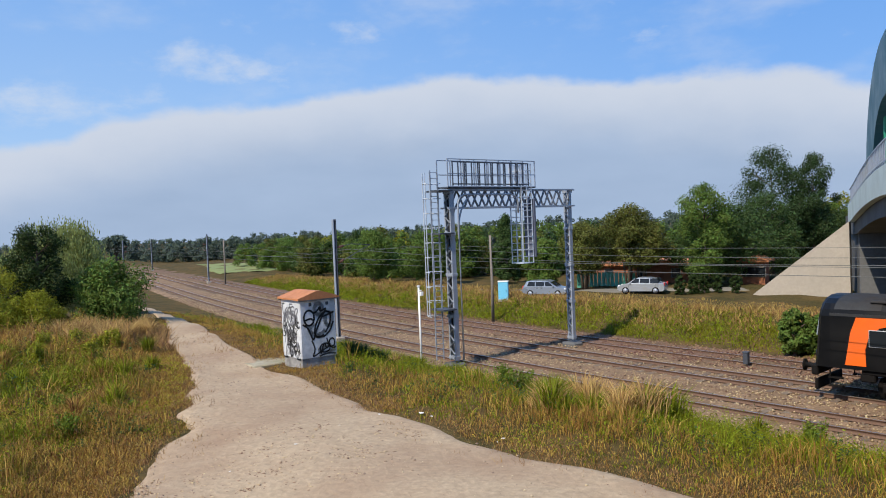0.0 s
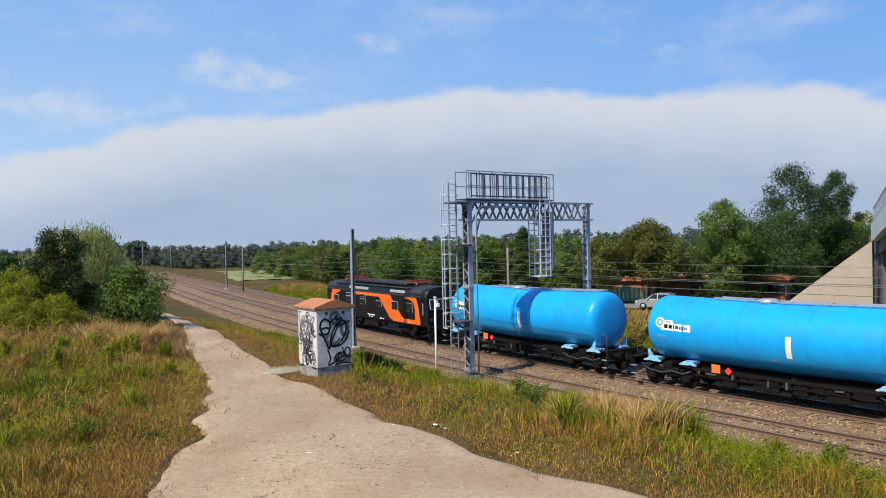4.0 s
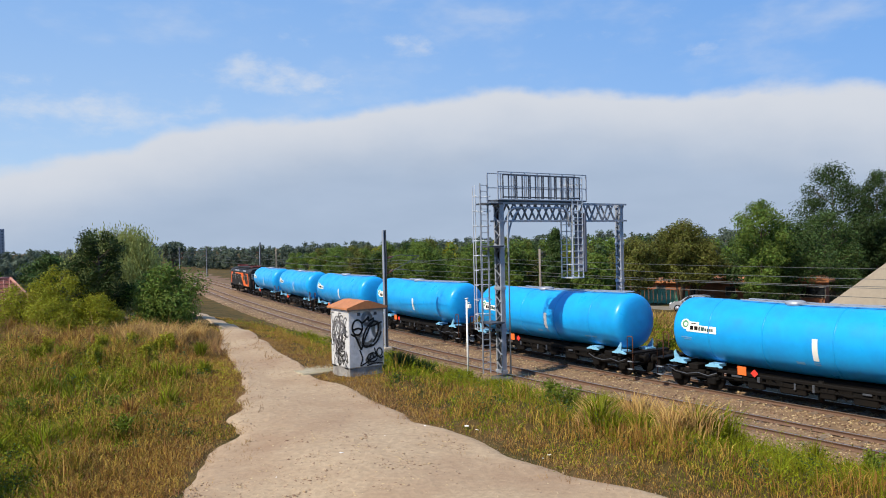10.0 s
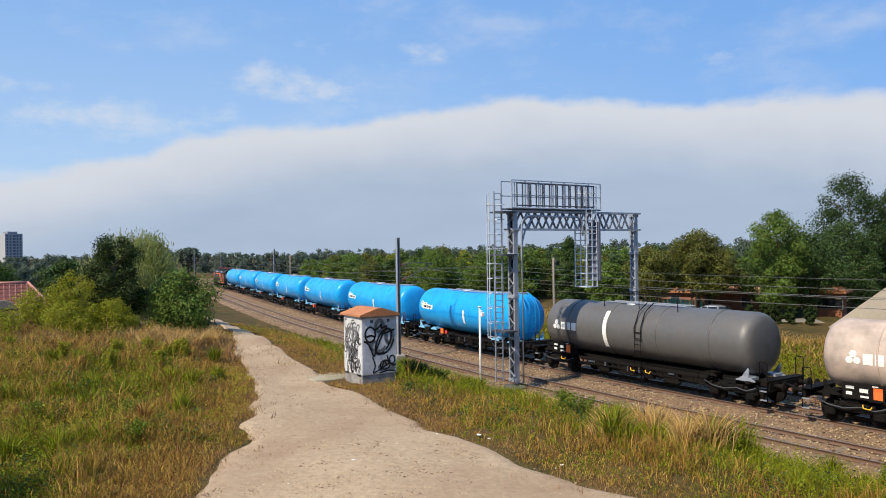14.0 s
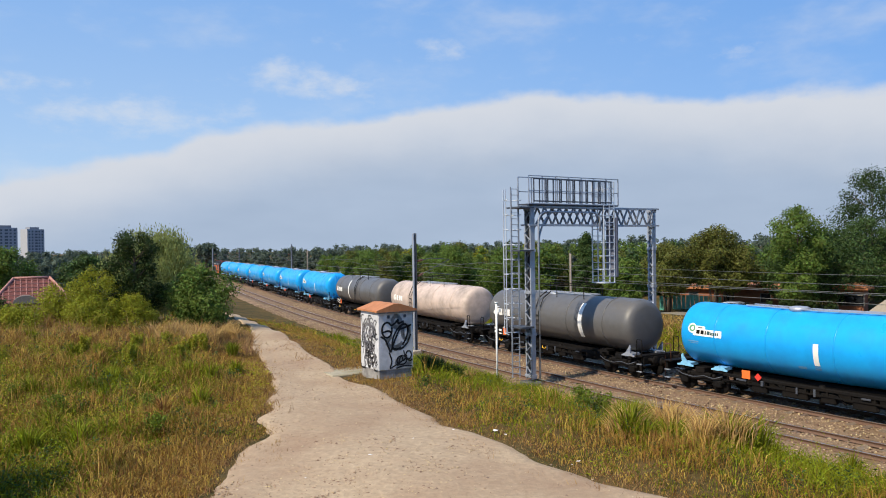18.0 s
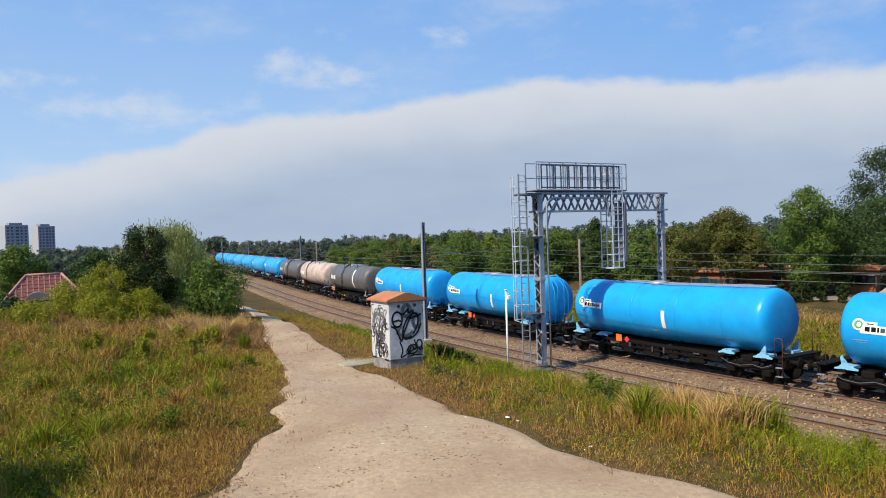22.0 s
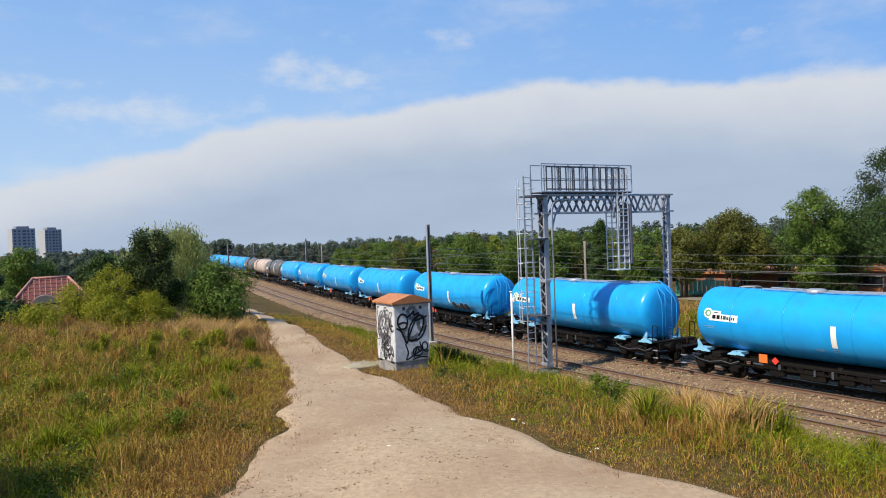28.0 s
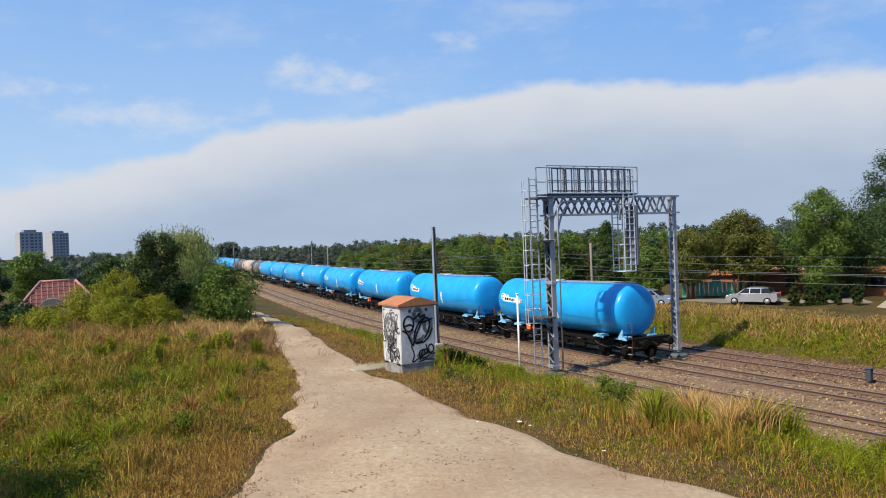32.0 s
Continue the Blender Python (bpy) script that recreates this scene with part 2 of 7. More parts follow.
# ---- materials ----
def material(name, colour, rough=0.6, metal=0.0, grain=0.15, scale=8.0, bump=0.0, dirt=None, dirt_amount=0.4, dirt_scale=0.7, coat=0.0, random_amount=0.0, island=0.0, spec=0.5):
    """A surface of one base colour with fine grain, broad stains and relief, in metres."""
    ma = bpy.data.materials.new(name)
    ma.use_nodes = True
    nt = ma.node_tree
    bsdf = nt.nodes["Principled BSDF"]
    N, L = nt.nodes.new, nt.links.new
    co = N("ShaderNodeTexCoord")

    def noise_tex(sc, det, ro):
        n = N("ShaderNodeTexNoise")
        L(co.outputs["Object"], n.inputs["Vector"])
        n.inputs["Scale"].default_value, n.inputs["Detail"].default_value, n.inputs["Roughness"].default_value = sc, det, ro
        return n.outputs[0]

    def ramp(fac, lo, hi, a, b):
        r = N("ShaderNodeMapRange")
        L(fac, r.inputs["Value"])
        for k, v in zip(("From Min", "From Max", "To Min", "To Max"), (lo, hi, a, b)):
            r.inputs[k].default_value = v
        return r.outputs[0]

    fine, broad = noise_tex(scale, 6, 0.6), noise_tex(dirt_scale, 5, 0.6)
    val = ramp(fine, 0.25, 0.75, 1 - grain, 1 + grain)
    hsv = N("ShaderNodeHueSaturation")
    hsv.inputs["Color"].default_value = (*colour, 1)
    L(val, hsv.inputs["Value"])
    col = hsv.outputs[0]
    if island or random_amount:
        src = N("ShaderNodeNewGeometry").outputs["Random Per Island"] if island else N("ShaderNodeObjectInfo").outputs["Random"]
        h2 = N("ShaderNodeHueSaturation")
        amt = island or random_amount
        L(ramp(src, 0, 1, 1 - amt, 1 + amt), h2.inputs["Value"])
        L(ramp(src, 0, 1, 0.5 - amt * 0.06, 0.5 + amt * 0.05), h2.inputs["Hue"])
        L(col, h2.inputs["Color"])
        col = h2.outputs[0]
    if dirt:
        mx = N("ShaderNodeMix")
        mx.data_type = "RGBA"
        L(ramp(broad, 0.42, 0.72, 0, dirt_amount), mx.inputs[0])
        L(col, mx.inputs[6])
        mx.inputs[7].default_value = (*dirt, 1)
        col = mx.outputs[2]
    L(col, bsdf.inputs["Base Color"])
    L(ramp(broad, 0.3, 0.7, max(0.03, rough - 0.1), min(1, rough + 0.12)), bsdf.inputs["Roughness"])
    bsdf.inputs["Metallic"].default_value = metal
    bsdf.inputs["Coat Weight"].default_value = coat
    bsdf.inputs["Specular IOR Level"].default_value = spec
    if bump:
        bp = N("ShaderNodeBump")
        bp.inputs["Strength"].default_value, bp.inputs["Distance"].default_value = 1.0, bump
        L(fine, bp.inputs["Height"])
        L(bp.outputs[0], bsdf.inputs["Normal"])
    return ma


def leaf_material(name, colour, spread=0.4, through_light=0.22):
    ma = material(name, colour, 0.55, grain=0.1, scale=3.0, island=spread, dirt=tuple(c * 0.55 for c in colour), dirt_amount=0.65, dirt_scale=0.35, spec=0.12)
    nt = ma.node_tree
    bsdf = nt.nodes["Principled BSDF"]
    tr, mx = nt.nodes.new("ShaderNodeBsdfTranslucent"), nt.nodes.new("ShaderNodeMixShader")
    nt.links.new(bsdf.inputs["Base Color"].links[0].from_socket, tr.inputs[0])
    mx.inputs[0].default_value = through_light
    nt.links.new(bsdf.outputs[0], mx.inputs[1])
    nt.links.new(tr.outputs[0], mx.inputs[2])
    nt.links.new(mx.outputs[0], nt.nodes["Material Output"].inputs[0])
    return ma


M_SOIL = material("soil_grass", (0.058, 0.047, 0.016), 0.95, grain=0.6, scale=5.0, bump=0.06, dirt=(0.15, 0.092, 0.036), dirt_amount=0.9, dirt_scale=0.35, spec=0.1)
M_PATH = material("trodden_gravel", (0.375, 0.285, 0.190), 0.95, grain=0.24, scale=7.0, bump=0.03, dirt=(0.27, 0.18, 0.118), dirt_amount=0.9, dirt_scale=0.33, spec=0.15)
M_BALLAST = material("ballast", (0.235, 0.158, 0.098), 0.95, grain=0.5, scale=9.0, bump=0.05, dirt=(0.13, 0.085, 0.052), dirt_amount=0.8, dirt_scale=0.6, spec=0.15)
M_RUST_BED = material("old_ballast", (0.17, 0.105, 0.075), 0.95, grain=0.5, scale=8.0, bump=0.05, dirt=(0.11, 0.10, 0.05), dirt_amount=0.7, dirt_scale=0.35, spec=0.1)
M_RAIL = material("rail_side", (0.13, 0.075, 0.05), 0.8, 0.2, grain=0.3, scale=20)
M_RAIL_TOP = material("rail_top", (0.45, 0.43, 0.42), 0.35, 0.9, grain=0.1)
M_SLEEPER = material("concrete_sleeper", (0.165, 0.125, 0.092), 0.9, grain=0.3, scale=12, random_amount=0.25, dirt=(0.11, 0.07, 0.045), dirt_amount=0.7, dirt_scale=1.5)
M_GALV = material("galvanised_steel", (0.37, 0.41, 0.48), 0.5, 0.45, grain=0.12, scale=15, dirt=(0.22, 0.22, 0.22), dirt_amount=0.35)
M_GALV_DARK = material("dark_steel", (0.07, 0.08, 0.10), 0.6, 0.4, grain=0.2, scale=12)
M_BLUE = material("blue_paint", (0.003, 0.325, 0.76), 0.36, grain=0.06, scale=2.0, dirt=(0.010, 0.19, 0.52), dirt_amount=0.5, dirt_scale=0.8, coat=0.08, spec=0.3)
M_BLUE_PALE = material("pale_blue_paint", (0.20, 0.48, 0.70), 0.45, grain=0.08)
M_GREY_TANK = material("dark_grey_paint", (0.094, 0.094, 0.096), 0.45, grain=0.12, scale=3, dirt=(0.10, 0.093, 0.084), dirt_amount=0.5, coat=0.1)
M_BEIGE_TANK = material("beige_paint", (0.52, 0.415, 0.355), 0.55, grain=0.10, scale=3, dirt=(0.20, 0.17, 0.145), dirt_amount=0.8, dirt_scale=0.7)
M_UNDER = material("wagon_frame_black", (0.006, 0.0055, 0.0055), 0.75, 0.0, grain=0.35, scale=10, dirt=(0.011, 0.008, 0.006), dirt_amount=0.6, dirt_scale=1.2, spec=0.15)
M_WHITE = material("white_paint", (0.78, 0.78, 0.76), 0.5, grain=0.05, dirt=(0.5, 0.48, 0.43), dirt_amount=0.4)
M_BLACK = material("loco_black", (0.0045, 0.0045, 0.005), 0.42, grain=0.15, scale=4, dirt=(0.013, 0.011, 0.009), dirt_amount=0.4, spec=0.25)
M_ORANGE = material("loco_orange", (0.80, 0.125, 0.008), 0.4, grain=0.06, scale=4, dirt=(0.5, 0.10, 0.02), dirt_amount=0.4, coat=0.2)
M_ROOF_GREY = material("loco_roof", (0.026, 0.027, 0.029), 0.7, 0.0, grain=0.25, scale=6, spec=0.3, dirt=(0.03, 0.022, 0.018), dirt_amount=0.6)
M_GLASS = material("dark_glass", (0.015, 0.018, 0.022), 0.12, grain=0.02, spec=0.35)
M_RED = material("red_plate", (0.70, 0.045, 0.03), 0.5, grain=0.1)
M_ORANGE_PLATE = material("orange_plate", (0.85, 0.16, 0.03), 0.5, grain=0.05)
M_CONCRETE = material("concrete", (0.36, 0.315, 0.26), 0.9, grain=0.10, scale=5, bump=0.01, dirt=(0.27, 0.25, 0.21), dirt_amount=0.6, dirt_scale=0.35)
# darker than M_CONCRETE: on the bridge it includes the shade under the deck
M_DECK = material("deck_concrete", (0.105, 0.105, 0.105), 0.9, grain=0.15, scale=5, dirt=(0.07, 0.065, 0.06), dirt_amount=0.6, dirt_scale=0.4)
M_BRIDGE_WHITE = material("bridge_pale_paint", (0.52, 0.60, 0.58), 0.6, grain=0.05, dirt=(0.40, 0.45, 0.42), dirt_amount=0.5)
M_TEAL = material("teal_arch_paint", (0.02, 0.105, 0.145), 0.45, grain=0.08)
M_GREEN = material("green_steel", (0.03, 0.28, 0.16), 0.5, grain=0.08)
M_BOX_WALL = material("cabinet_render", (0.55, 0.56, 0.58), 0.8, grain=0.10, scale=9, bump=0.006, dirt=(0.30, 0.315, 0.33), dirt_amount=0.85, dirt_scale=1.7)
M_TILE_RED = material("orange_roof_sheet", (0.44, 0.17, 0.065), 0.7, grain=0.15, scale=9, dirt=(0.26, 0.12, 0.06), dirt_amount=0.5, dirt_scale=1.8)
M_SPRAY = material("black_spray", (0.015, 0.015, 0.018), 0.5, grain=0.2)
M_SPRAY_GREY = material("grey_spray", (0.20, 0.20, 0.22), 0.6, grain=0.2)
M_BARK = material("bark", (0.10, 0.075, 0.055), 0.95, grain=0.4, scale=14, bump=0.02)
M_WOOD_POLE = material("weathered_pole", (0.175, 0.155, 0.135), 0.9, grain=0.3, scale=9)
M_WIRE = material("wire", (0.12, 0.125, 0.12), 0.6, 0.3, grain=0.1)
M_LEAF = leaf_material("leaf_mid", (0.118, 0.180, 0.036), 0.45, 0.36)
M_LEAF_DARK = leaf_material("leaf_dark", (0.060, 0.102, 0.030), 0.45, 0.30)
M_LEAF_LIGHT = leaf_material("leaf_light", (0.255, 0.265, 0.024), 0.4, 0.4)
M_LEAF_WILLOW = leaf_material("leaf_willow", (0.28, 0.32, 0.11), 0.3, 0.5)
M_LEAF_RUST = leaf_material("leaf_rusty", (0.128, 0.136, 0.032), 0.55, 0.32)
M_LEAF_SHADE = leaf_material("leaf_shady", (0.042, 0.072, 0.024), 0.5, 0.25)
# paler, bluer green: the haze of distance is mixed into the leaf colour
M_HAZED_LEAF = leaf_material("leaf_hazed", (0.105, 0.142, 0.105), 0.35, 0.36)


def grass_material(name, colour, other, spread=0.35, through_light=0.3, scale=0.45):
    """Blades of one colour with patches of another; fine blades catch the light much as the sward does."""
    ma = leaf_material(name, colour, spread, through_light)
    nt = ma.node_tree
    for n in nt.nodes:
        if n.type == "MIX":
            n.inputs[7].default_value = (*other, 1)
        if n.type == "TEX_NOISE" and n.inputs["Scale"].default_value < 1:
            n.inputs["Scale"].default_value = scale
    geo, up, nrm = nt.nodes.new("ShaderNodeNewGeometry"), nt.nodes.new("ShaderNodeVectorMath"), nt.nodes.new("ShaderNodeVectorMath")
    up.operation, nrm.operation = "ADD", "NORMALIZE"
    up.inputs[1].default_value = (0, 0, 0.5)
    nt.links.new(geo.outputs["Normal"], up.inputs[0])
    nt.links.new(up.outputs[0], nrm.inputs[0])
    nt.links.new(nrm.outputs[0], nt.nodes["Principled BSDF"].inputs["Normal"])
    return ma


M_GRASS = grass_material("grass_green", (0.132, 0.158, 0.006), (0.185, 0.145, 0.012), 0.55)
M_GRASS_DRY = grass_material("grass_dry", (0.295, 0.175, 0.040), (0.205, 0.098, 0.022), 0.6)
M_GRASS_MOWN = grass_material("grass_mown", (0.265, 0.18, 0.058), (0.17, 0.13, 0.025))
M_BANK_DRY = grass_material("bank_dry", (0.30, 0.190, 0.065), (0.20, 0.135, 0.034), 0.5)
M_FIELD = material("field", (0.16, 0.20, 0.06), 0.95, grain=0.25, scale=0.8, dirt=(0.26, 0.22, 0.08), dirt_amount=0.6, dirt_scale=0.05)

# ---- ground ----
def axis_steps(lo, hi, step, reach, grow=1.16):
    a = list(np.arange(lo, hi + step / 2, step))
    d = step
    while a[-1] < reach:
        d *= grow
        a.append(a[-1] + d)
    d = step
    while a[0] > -reach:
        d *= grow
        a.insert(0, a[0] - d)
    return np.array(a)


def make_ground():
    gx, gy = axis_steps(-62, 48, 0.8, 3200), axis_steps(-12, 100, 0.8, 3200)
    X, Y = np.meshgrid(gx, gy)
    Z = ground_z(X.ravel(), Y.ravel())
    r = np.random.RandomState(3)
    near = (np.hypot(X, Y).ravel() < 120)
    Z = Z + near * r.uniform(-0.035, 0.035, Z.size)
    nx, ny = len(gx), len(gy)
    i = np.arange(nx * ny).reshape(ny, nx)
    quads = np.stack([i[:-1, :-1], i[:-1, 1:], i[1:, 1:], i[1:, :-1]], -1).reshape(-1, 4)
    me = raw_mesh("ground", np.stack([X.ravel(), Y.ravel(), Z], 1), quads)
    me.polygons.foreach_set("use_smooth", [True] * len(me.polygons))
    tagged(link("ground", me, M_SOIL), "dry summer earth with sparse grass", "ground", kind="structure")


make_ground()


def strip(name, rows, material_, lift, label, across=24, jitter=0.25, seed=1, thick=0.12, steps=10, category="path"):
    """A surface laid on the ground between two edges that glide through the given rows (left x, y, right x, y)."""
    r = np.random.RandomState(seed)
    rows = np.array(rows, float)
    k = np.linspace(0, len(rows) - 1, (len(rows) - 1) * steps + 1)
    pts = np.stack([np.interp(k, range(len(rows)), rows[:, c]) for c in range(4)], 1)
    for _ in range(3):
        pts[1:-1] = (pts[:-2] + 2 * pts[1:-1] + pts[2:]) / 4
    wob = r.uniform(-jitter, jitter, (len(pts), 2))
    for _ in range(2):
        wob[1:-1] = (wob[:-2] + wob[1:-1] * 2 + wob[2:]) / 4
    w = np.linspace(0, 1, across + 1)
    span = pts[:, 2:] - pts[:, :2]
    ln = np.hypot(span[:, 0], span[:, 1])[:, None]
    a, b = pts[:, :2] + span / ln * wob[:, :1], pts[:, 2:] + span / ln * wob[:, 1:]
    P = a[:, None, :] + (b - a)[:, None, :] * w[None, :, None]
    Z = ground_z(P[..., 0].ravel(), P[..., 1].ravel()).reshape(P.shape[:2])
    edge = np.minimum(w, 1 - w)[None, :]
    Z = Z + lift * np.clip(edge * 18, 0.0, 1) + r.uniform(-0.008, 0.008, Z.shape) - 0.03 * (edge == 0)
    nr, nc = P.shape[:2]
    i = np.arange(nr * nc).reshape(nr, nc)
    quads = np.stack([i[:-1, :-1], i[:-1, 1:], i[1:, 1:], i[1:, :-1]], -1).reshape(-1, 4)
    me = raw_mesh(name, np.concatenate([P.reshape(-1, 2), Z.reshape(-1, 1)], 1), quads)
    me.polygons.foreach_set("use_smooth", [True] * len(me.polygons))
    return tagged(link(name, me, material_), label, category, kind="structure")


PATH_ROWS = [(-5.6, 4.0, 15.0, 1.5), (-5.6, 9.5, 8.5, 9.0), (-6.0, 13.0, 3.0, 13.2), (-6.5, 17.5, -0.6, 17.2), (-7.6, 21.6, -3.3, 20.9),
             (-9.8, 27.0, -6.6, 26.4), (-12.9, 34.0, -10.2, 33.4), (-16.2, 42.0, -14.4, 41.4), (-20.4, 51.0, -19.0, 50.6), (-27.0, 64.0, -25.6, 63.6)]


def worn_outline(rows, steps, seed):
    """The edges as trodden: finer rows with small bays and tongues."""
    r = np.random.RandomState(seed)
    rows = np.array(rows, float)
    k = np.linspace(0, len(rows) - 1, (len(rows) - 1) * steps + 1)
    fine = np.stack([np.interp(k, range(len(rows)), rows[:, c]) for c in range(4)], 1)
    for _ in range(4):
        fine[1:-1] = (fine[:-2] + 2 * fine[1:-1] + fine[2:]) / 4
    for c in (0, 2):
        wob = r.uniform(-0.45, 0.45, len(fine))
        wob[1:-1] = (wob[:-2] + wob[1:-1] * 2 + wob[2:]) / 4
        fine[:, c] += wob * np.clip((fine[:, 2] - fine[:, 0]) / 5, 0.3, 1)
    return fine


PATH_ROWS = [tuple(float(v) for v in q) for q in worn_outline(PATH_ROWS, 9, 5)]
strip("footpath", PATH_ROWS, M_PATH, 0.07, "pale trodden gravel footpath with bare edges", seed=5, jitter=0.03, steps=2, across=30)


def along(name, s0, s1, n0, n1, z, material_, label, skirt=0.5, step=1.0, jit=0.03, seed=2, cols=12, category="track bed"):
    """A bed that follows the line, with sloped shoulders."""
    r = np.random.RandomState(seed)
    ss = np.arange(s0, s1 + step, step)
    nn = np.concatenate([[n0 - skirt], np.linspace(n0, n1, cols), [n1 + skirt]])
    verts = []
    for s in ss:
        for j, n in enumerate(nn):
            x, y = rail_pos(s, n + (r.uniform(-0.15, 0.15) if j in (0, 1, cols, cols + 1) else 0))
            zz = z - 0.30 if j in (0, len(nn) - 1) else z + r.uniform(-jit, jit)
            verts.append((float(x), float(y), zz))
    c = len(nn)
    i = np.arange(len(verts)).reshape(len(ss), c)
    quads = np.stack([i[:-1, :-1], i[:-1, 1:], i[1:, 1:], i[1:, :-1]], -1).reshape(-1, 4)
    return tagged(link(name, raw_mesh(name, verts, quads), material_), label, category, kind="structure")


along("track_bed", -120, 330, -2.2, 6.4, -0.19, M_BALLAST, "brown-grey crushed stone ballast under two tracks", 0.7, 1.5, cols=22)
along("old_track_bed", -100, 200, -7.0, -3.0, -0.24, M_RUST_BED, "rust-brown overgrown bed of a lifted siding", 0.8, 1.5, seed=8)


def rail(n, s0=-120.0, s1=330.0):
    """One rail: foot, web and head, swept along the line."""
    prof = [(-0.07, -0.17), (0.07, -0.17), (0.07, -0.155), (0.012, -0.13), (0.012, -0.045), (0.036, -0.035), (0.036, -0.002), (-0.036, -0.002), (-0.036, -0.035), (-0.012, -0.045), (-0.012, -0.13), (-0.07, -0.155)]
    ss = np.concatenate([np.arange(s0, 120, 2.0), np.arange(120, s1 + 6, 6.0)])
    verts, k = [], len(prof)
    for s in ss:
        for dn, z in prof:
            x, y = rail_pos(s, n + dn)
            verts.append((float(x), float(y), z))
    i = np.arange(len(verts)).reshape(len(ss), k)
    j = np.roll(i, -1, 1)
    quads = np.stack([i[:-1], j[:-1], j[1:], i[1:]], -1).reshape(-1, 4)
    me = raw_mesh("rail", verts, quads)
    me.materials.append(M_RAIL)
    me.materials.append(M_RAIL_TOP)
    mi = np.zeros((len(ss) - 1, k), int)
    mi[:, 6] = 1
    me.polygons.foreach_set("material_index", mi.ravel())
    return me


def sleeper_mesh():
    b = Build()
    for y0, y1, h in ((-1.28, -0.5, 0.21), (-0.5, 0.5, 0.17), (0.5, 1.28, 0.21)):
        b.box((0, (y0 + y1) / 2, -0.165 - h / 2 + (0 if h > 0.2 else -0.02)), (0.27, y1 - y0, h))
    for y in (-0.78, 0.78):
        for d in (-0.1, 0.1):
            b.box((0, y + d, -0.15), (0.12, 0.05, 0.05))
    return b.mesh("sleeper")


def make_tracks():
    shared = sleeper_mesh()
    shared.materials.append(M_SLEEPER)
    for nc, label, dz in ((0.0, "running track with rust-brown rails and shiny heads", 0.0), (4.4, "second running track with rust-brown rails", 0.0), (-4.6, "abandoned rusty siding overgrown with weeds", -0.13)):
        t = thing("railway_track", pose(0, 0, dz), label, "track", "tracks of the line", "structure")
        for d in (-0.78, 0.78):
            link("rail", rail(nc + d, -60.0 if nc < 0 else -120.0, 90.0 if nc < 0 else 330.0), M_RAIL if nc < 0 else None, t)
        r = np.random.RandomState(int(10 + nc))
        for k in range(190 if nc >= 0 else 90):
            s = -24 + 0.62 * k
            o = link("sleeper", shared, None, t)
            o.matrix_basis = at_rail(s, nc, (-0.016 if nc else 0.004) + r.uniform(-0.014, 0.01), r.uniform(-0.6, 0.6))


make_tracks()


def stones(name, s0, s1, n0, n1, z, count, size, material_, label, seed):
    """Loose stones lying on a bed: bent octahedra."""
    r = np.random.RandomState(seed)
    s, n = s0 + (s1 - s0) * r.uniform(0, 1, count) ** 1.35, r.uniform(n0, n1, count)
    x, y = rail_pos(s, n)
    zz = z + r.uniform(-0.02, 0.03, count)
    corner = np.array([(1, 0, 0), (-1, 0, 0), (0, 1, 0), (0, -1, 0), (0, 0, 1), (0, 0, -1)], float)
    sz = size * r.uniform(0.5, 1.4, count)
    v = corner[None] * r.uniform(0.6, 1.2, (count, 6, 1)) * sz[:, None, None] * (1, 1, 0.7)
    a = r.uniform(0, 6.283, count)
    ca, sa = np.cos(a)[:, None], np.sin(a)[:, None]
    v = np.stack([v[..., 0] * ca - v[..., 1] * sa, v[..., 0] * sa + v[..., 1] * ca, v[..., 2]], -1) + np.stack([x, y, zz], -1)[:, None]
    tri = np.array([(0, 2, 4), (2, 1, 4), (1, 3, 4), (3, 0, 4), (2, 0, 5), (1, 2, 5), (3, 1, 5), (0, 3, 5)])
    f = (np.arange(count)[:, None, None] * 6 + tri[None]).reshape(-1, 3)
    tagged(link(name, raw_mesh(name, v.reshape(-1, 3), f), material_), label, "stones", kind="stuff")


M_STONE = material("ballast_stone", (0.28, 0.200, 0.128), 0.95, grain=0.3, scale=20, island=0.6, spec=0.15)
M_STONE_RUST = material("rusty_stone", (0.21, 0.125, 0.085), 0.95, grain=0.3, scale=20, island=0.5, spec=0.1)
stones("ballast_stones", -20, 70, -2.7, 7.0, -0.19, 26000, 0.055, M_STONE, "loose brown-grey ballast stones", 61)
stones("old_ballast_stones", -15, 60, -7.4, -2.7, -0.23, 9000, 0.06, M_STONE_RUST, "rust-stained stones on the old siding", 62)
rp = np.random.RandomState(63)


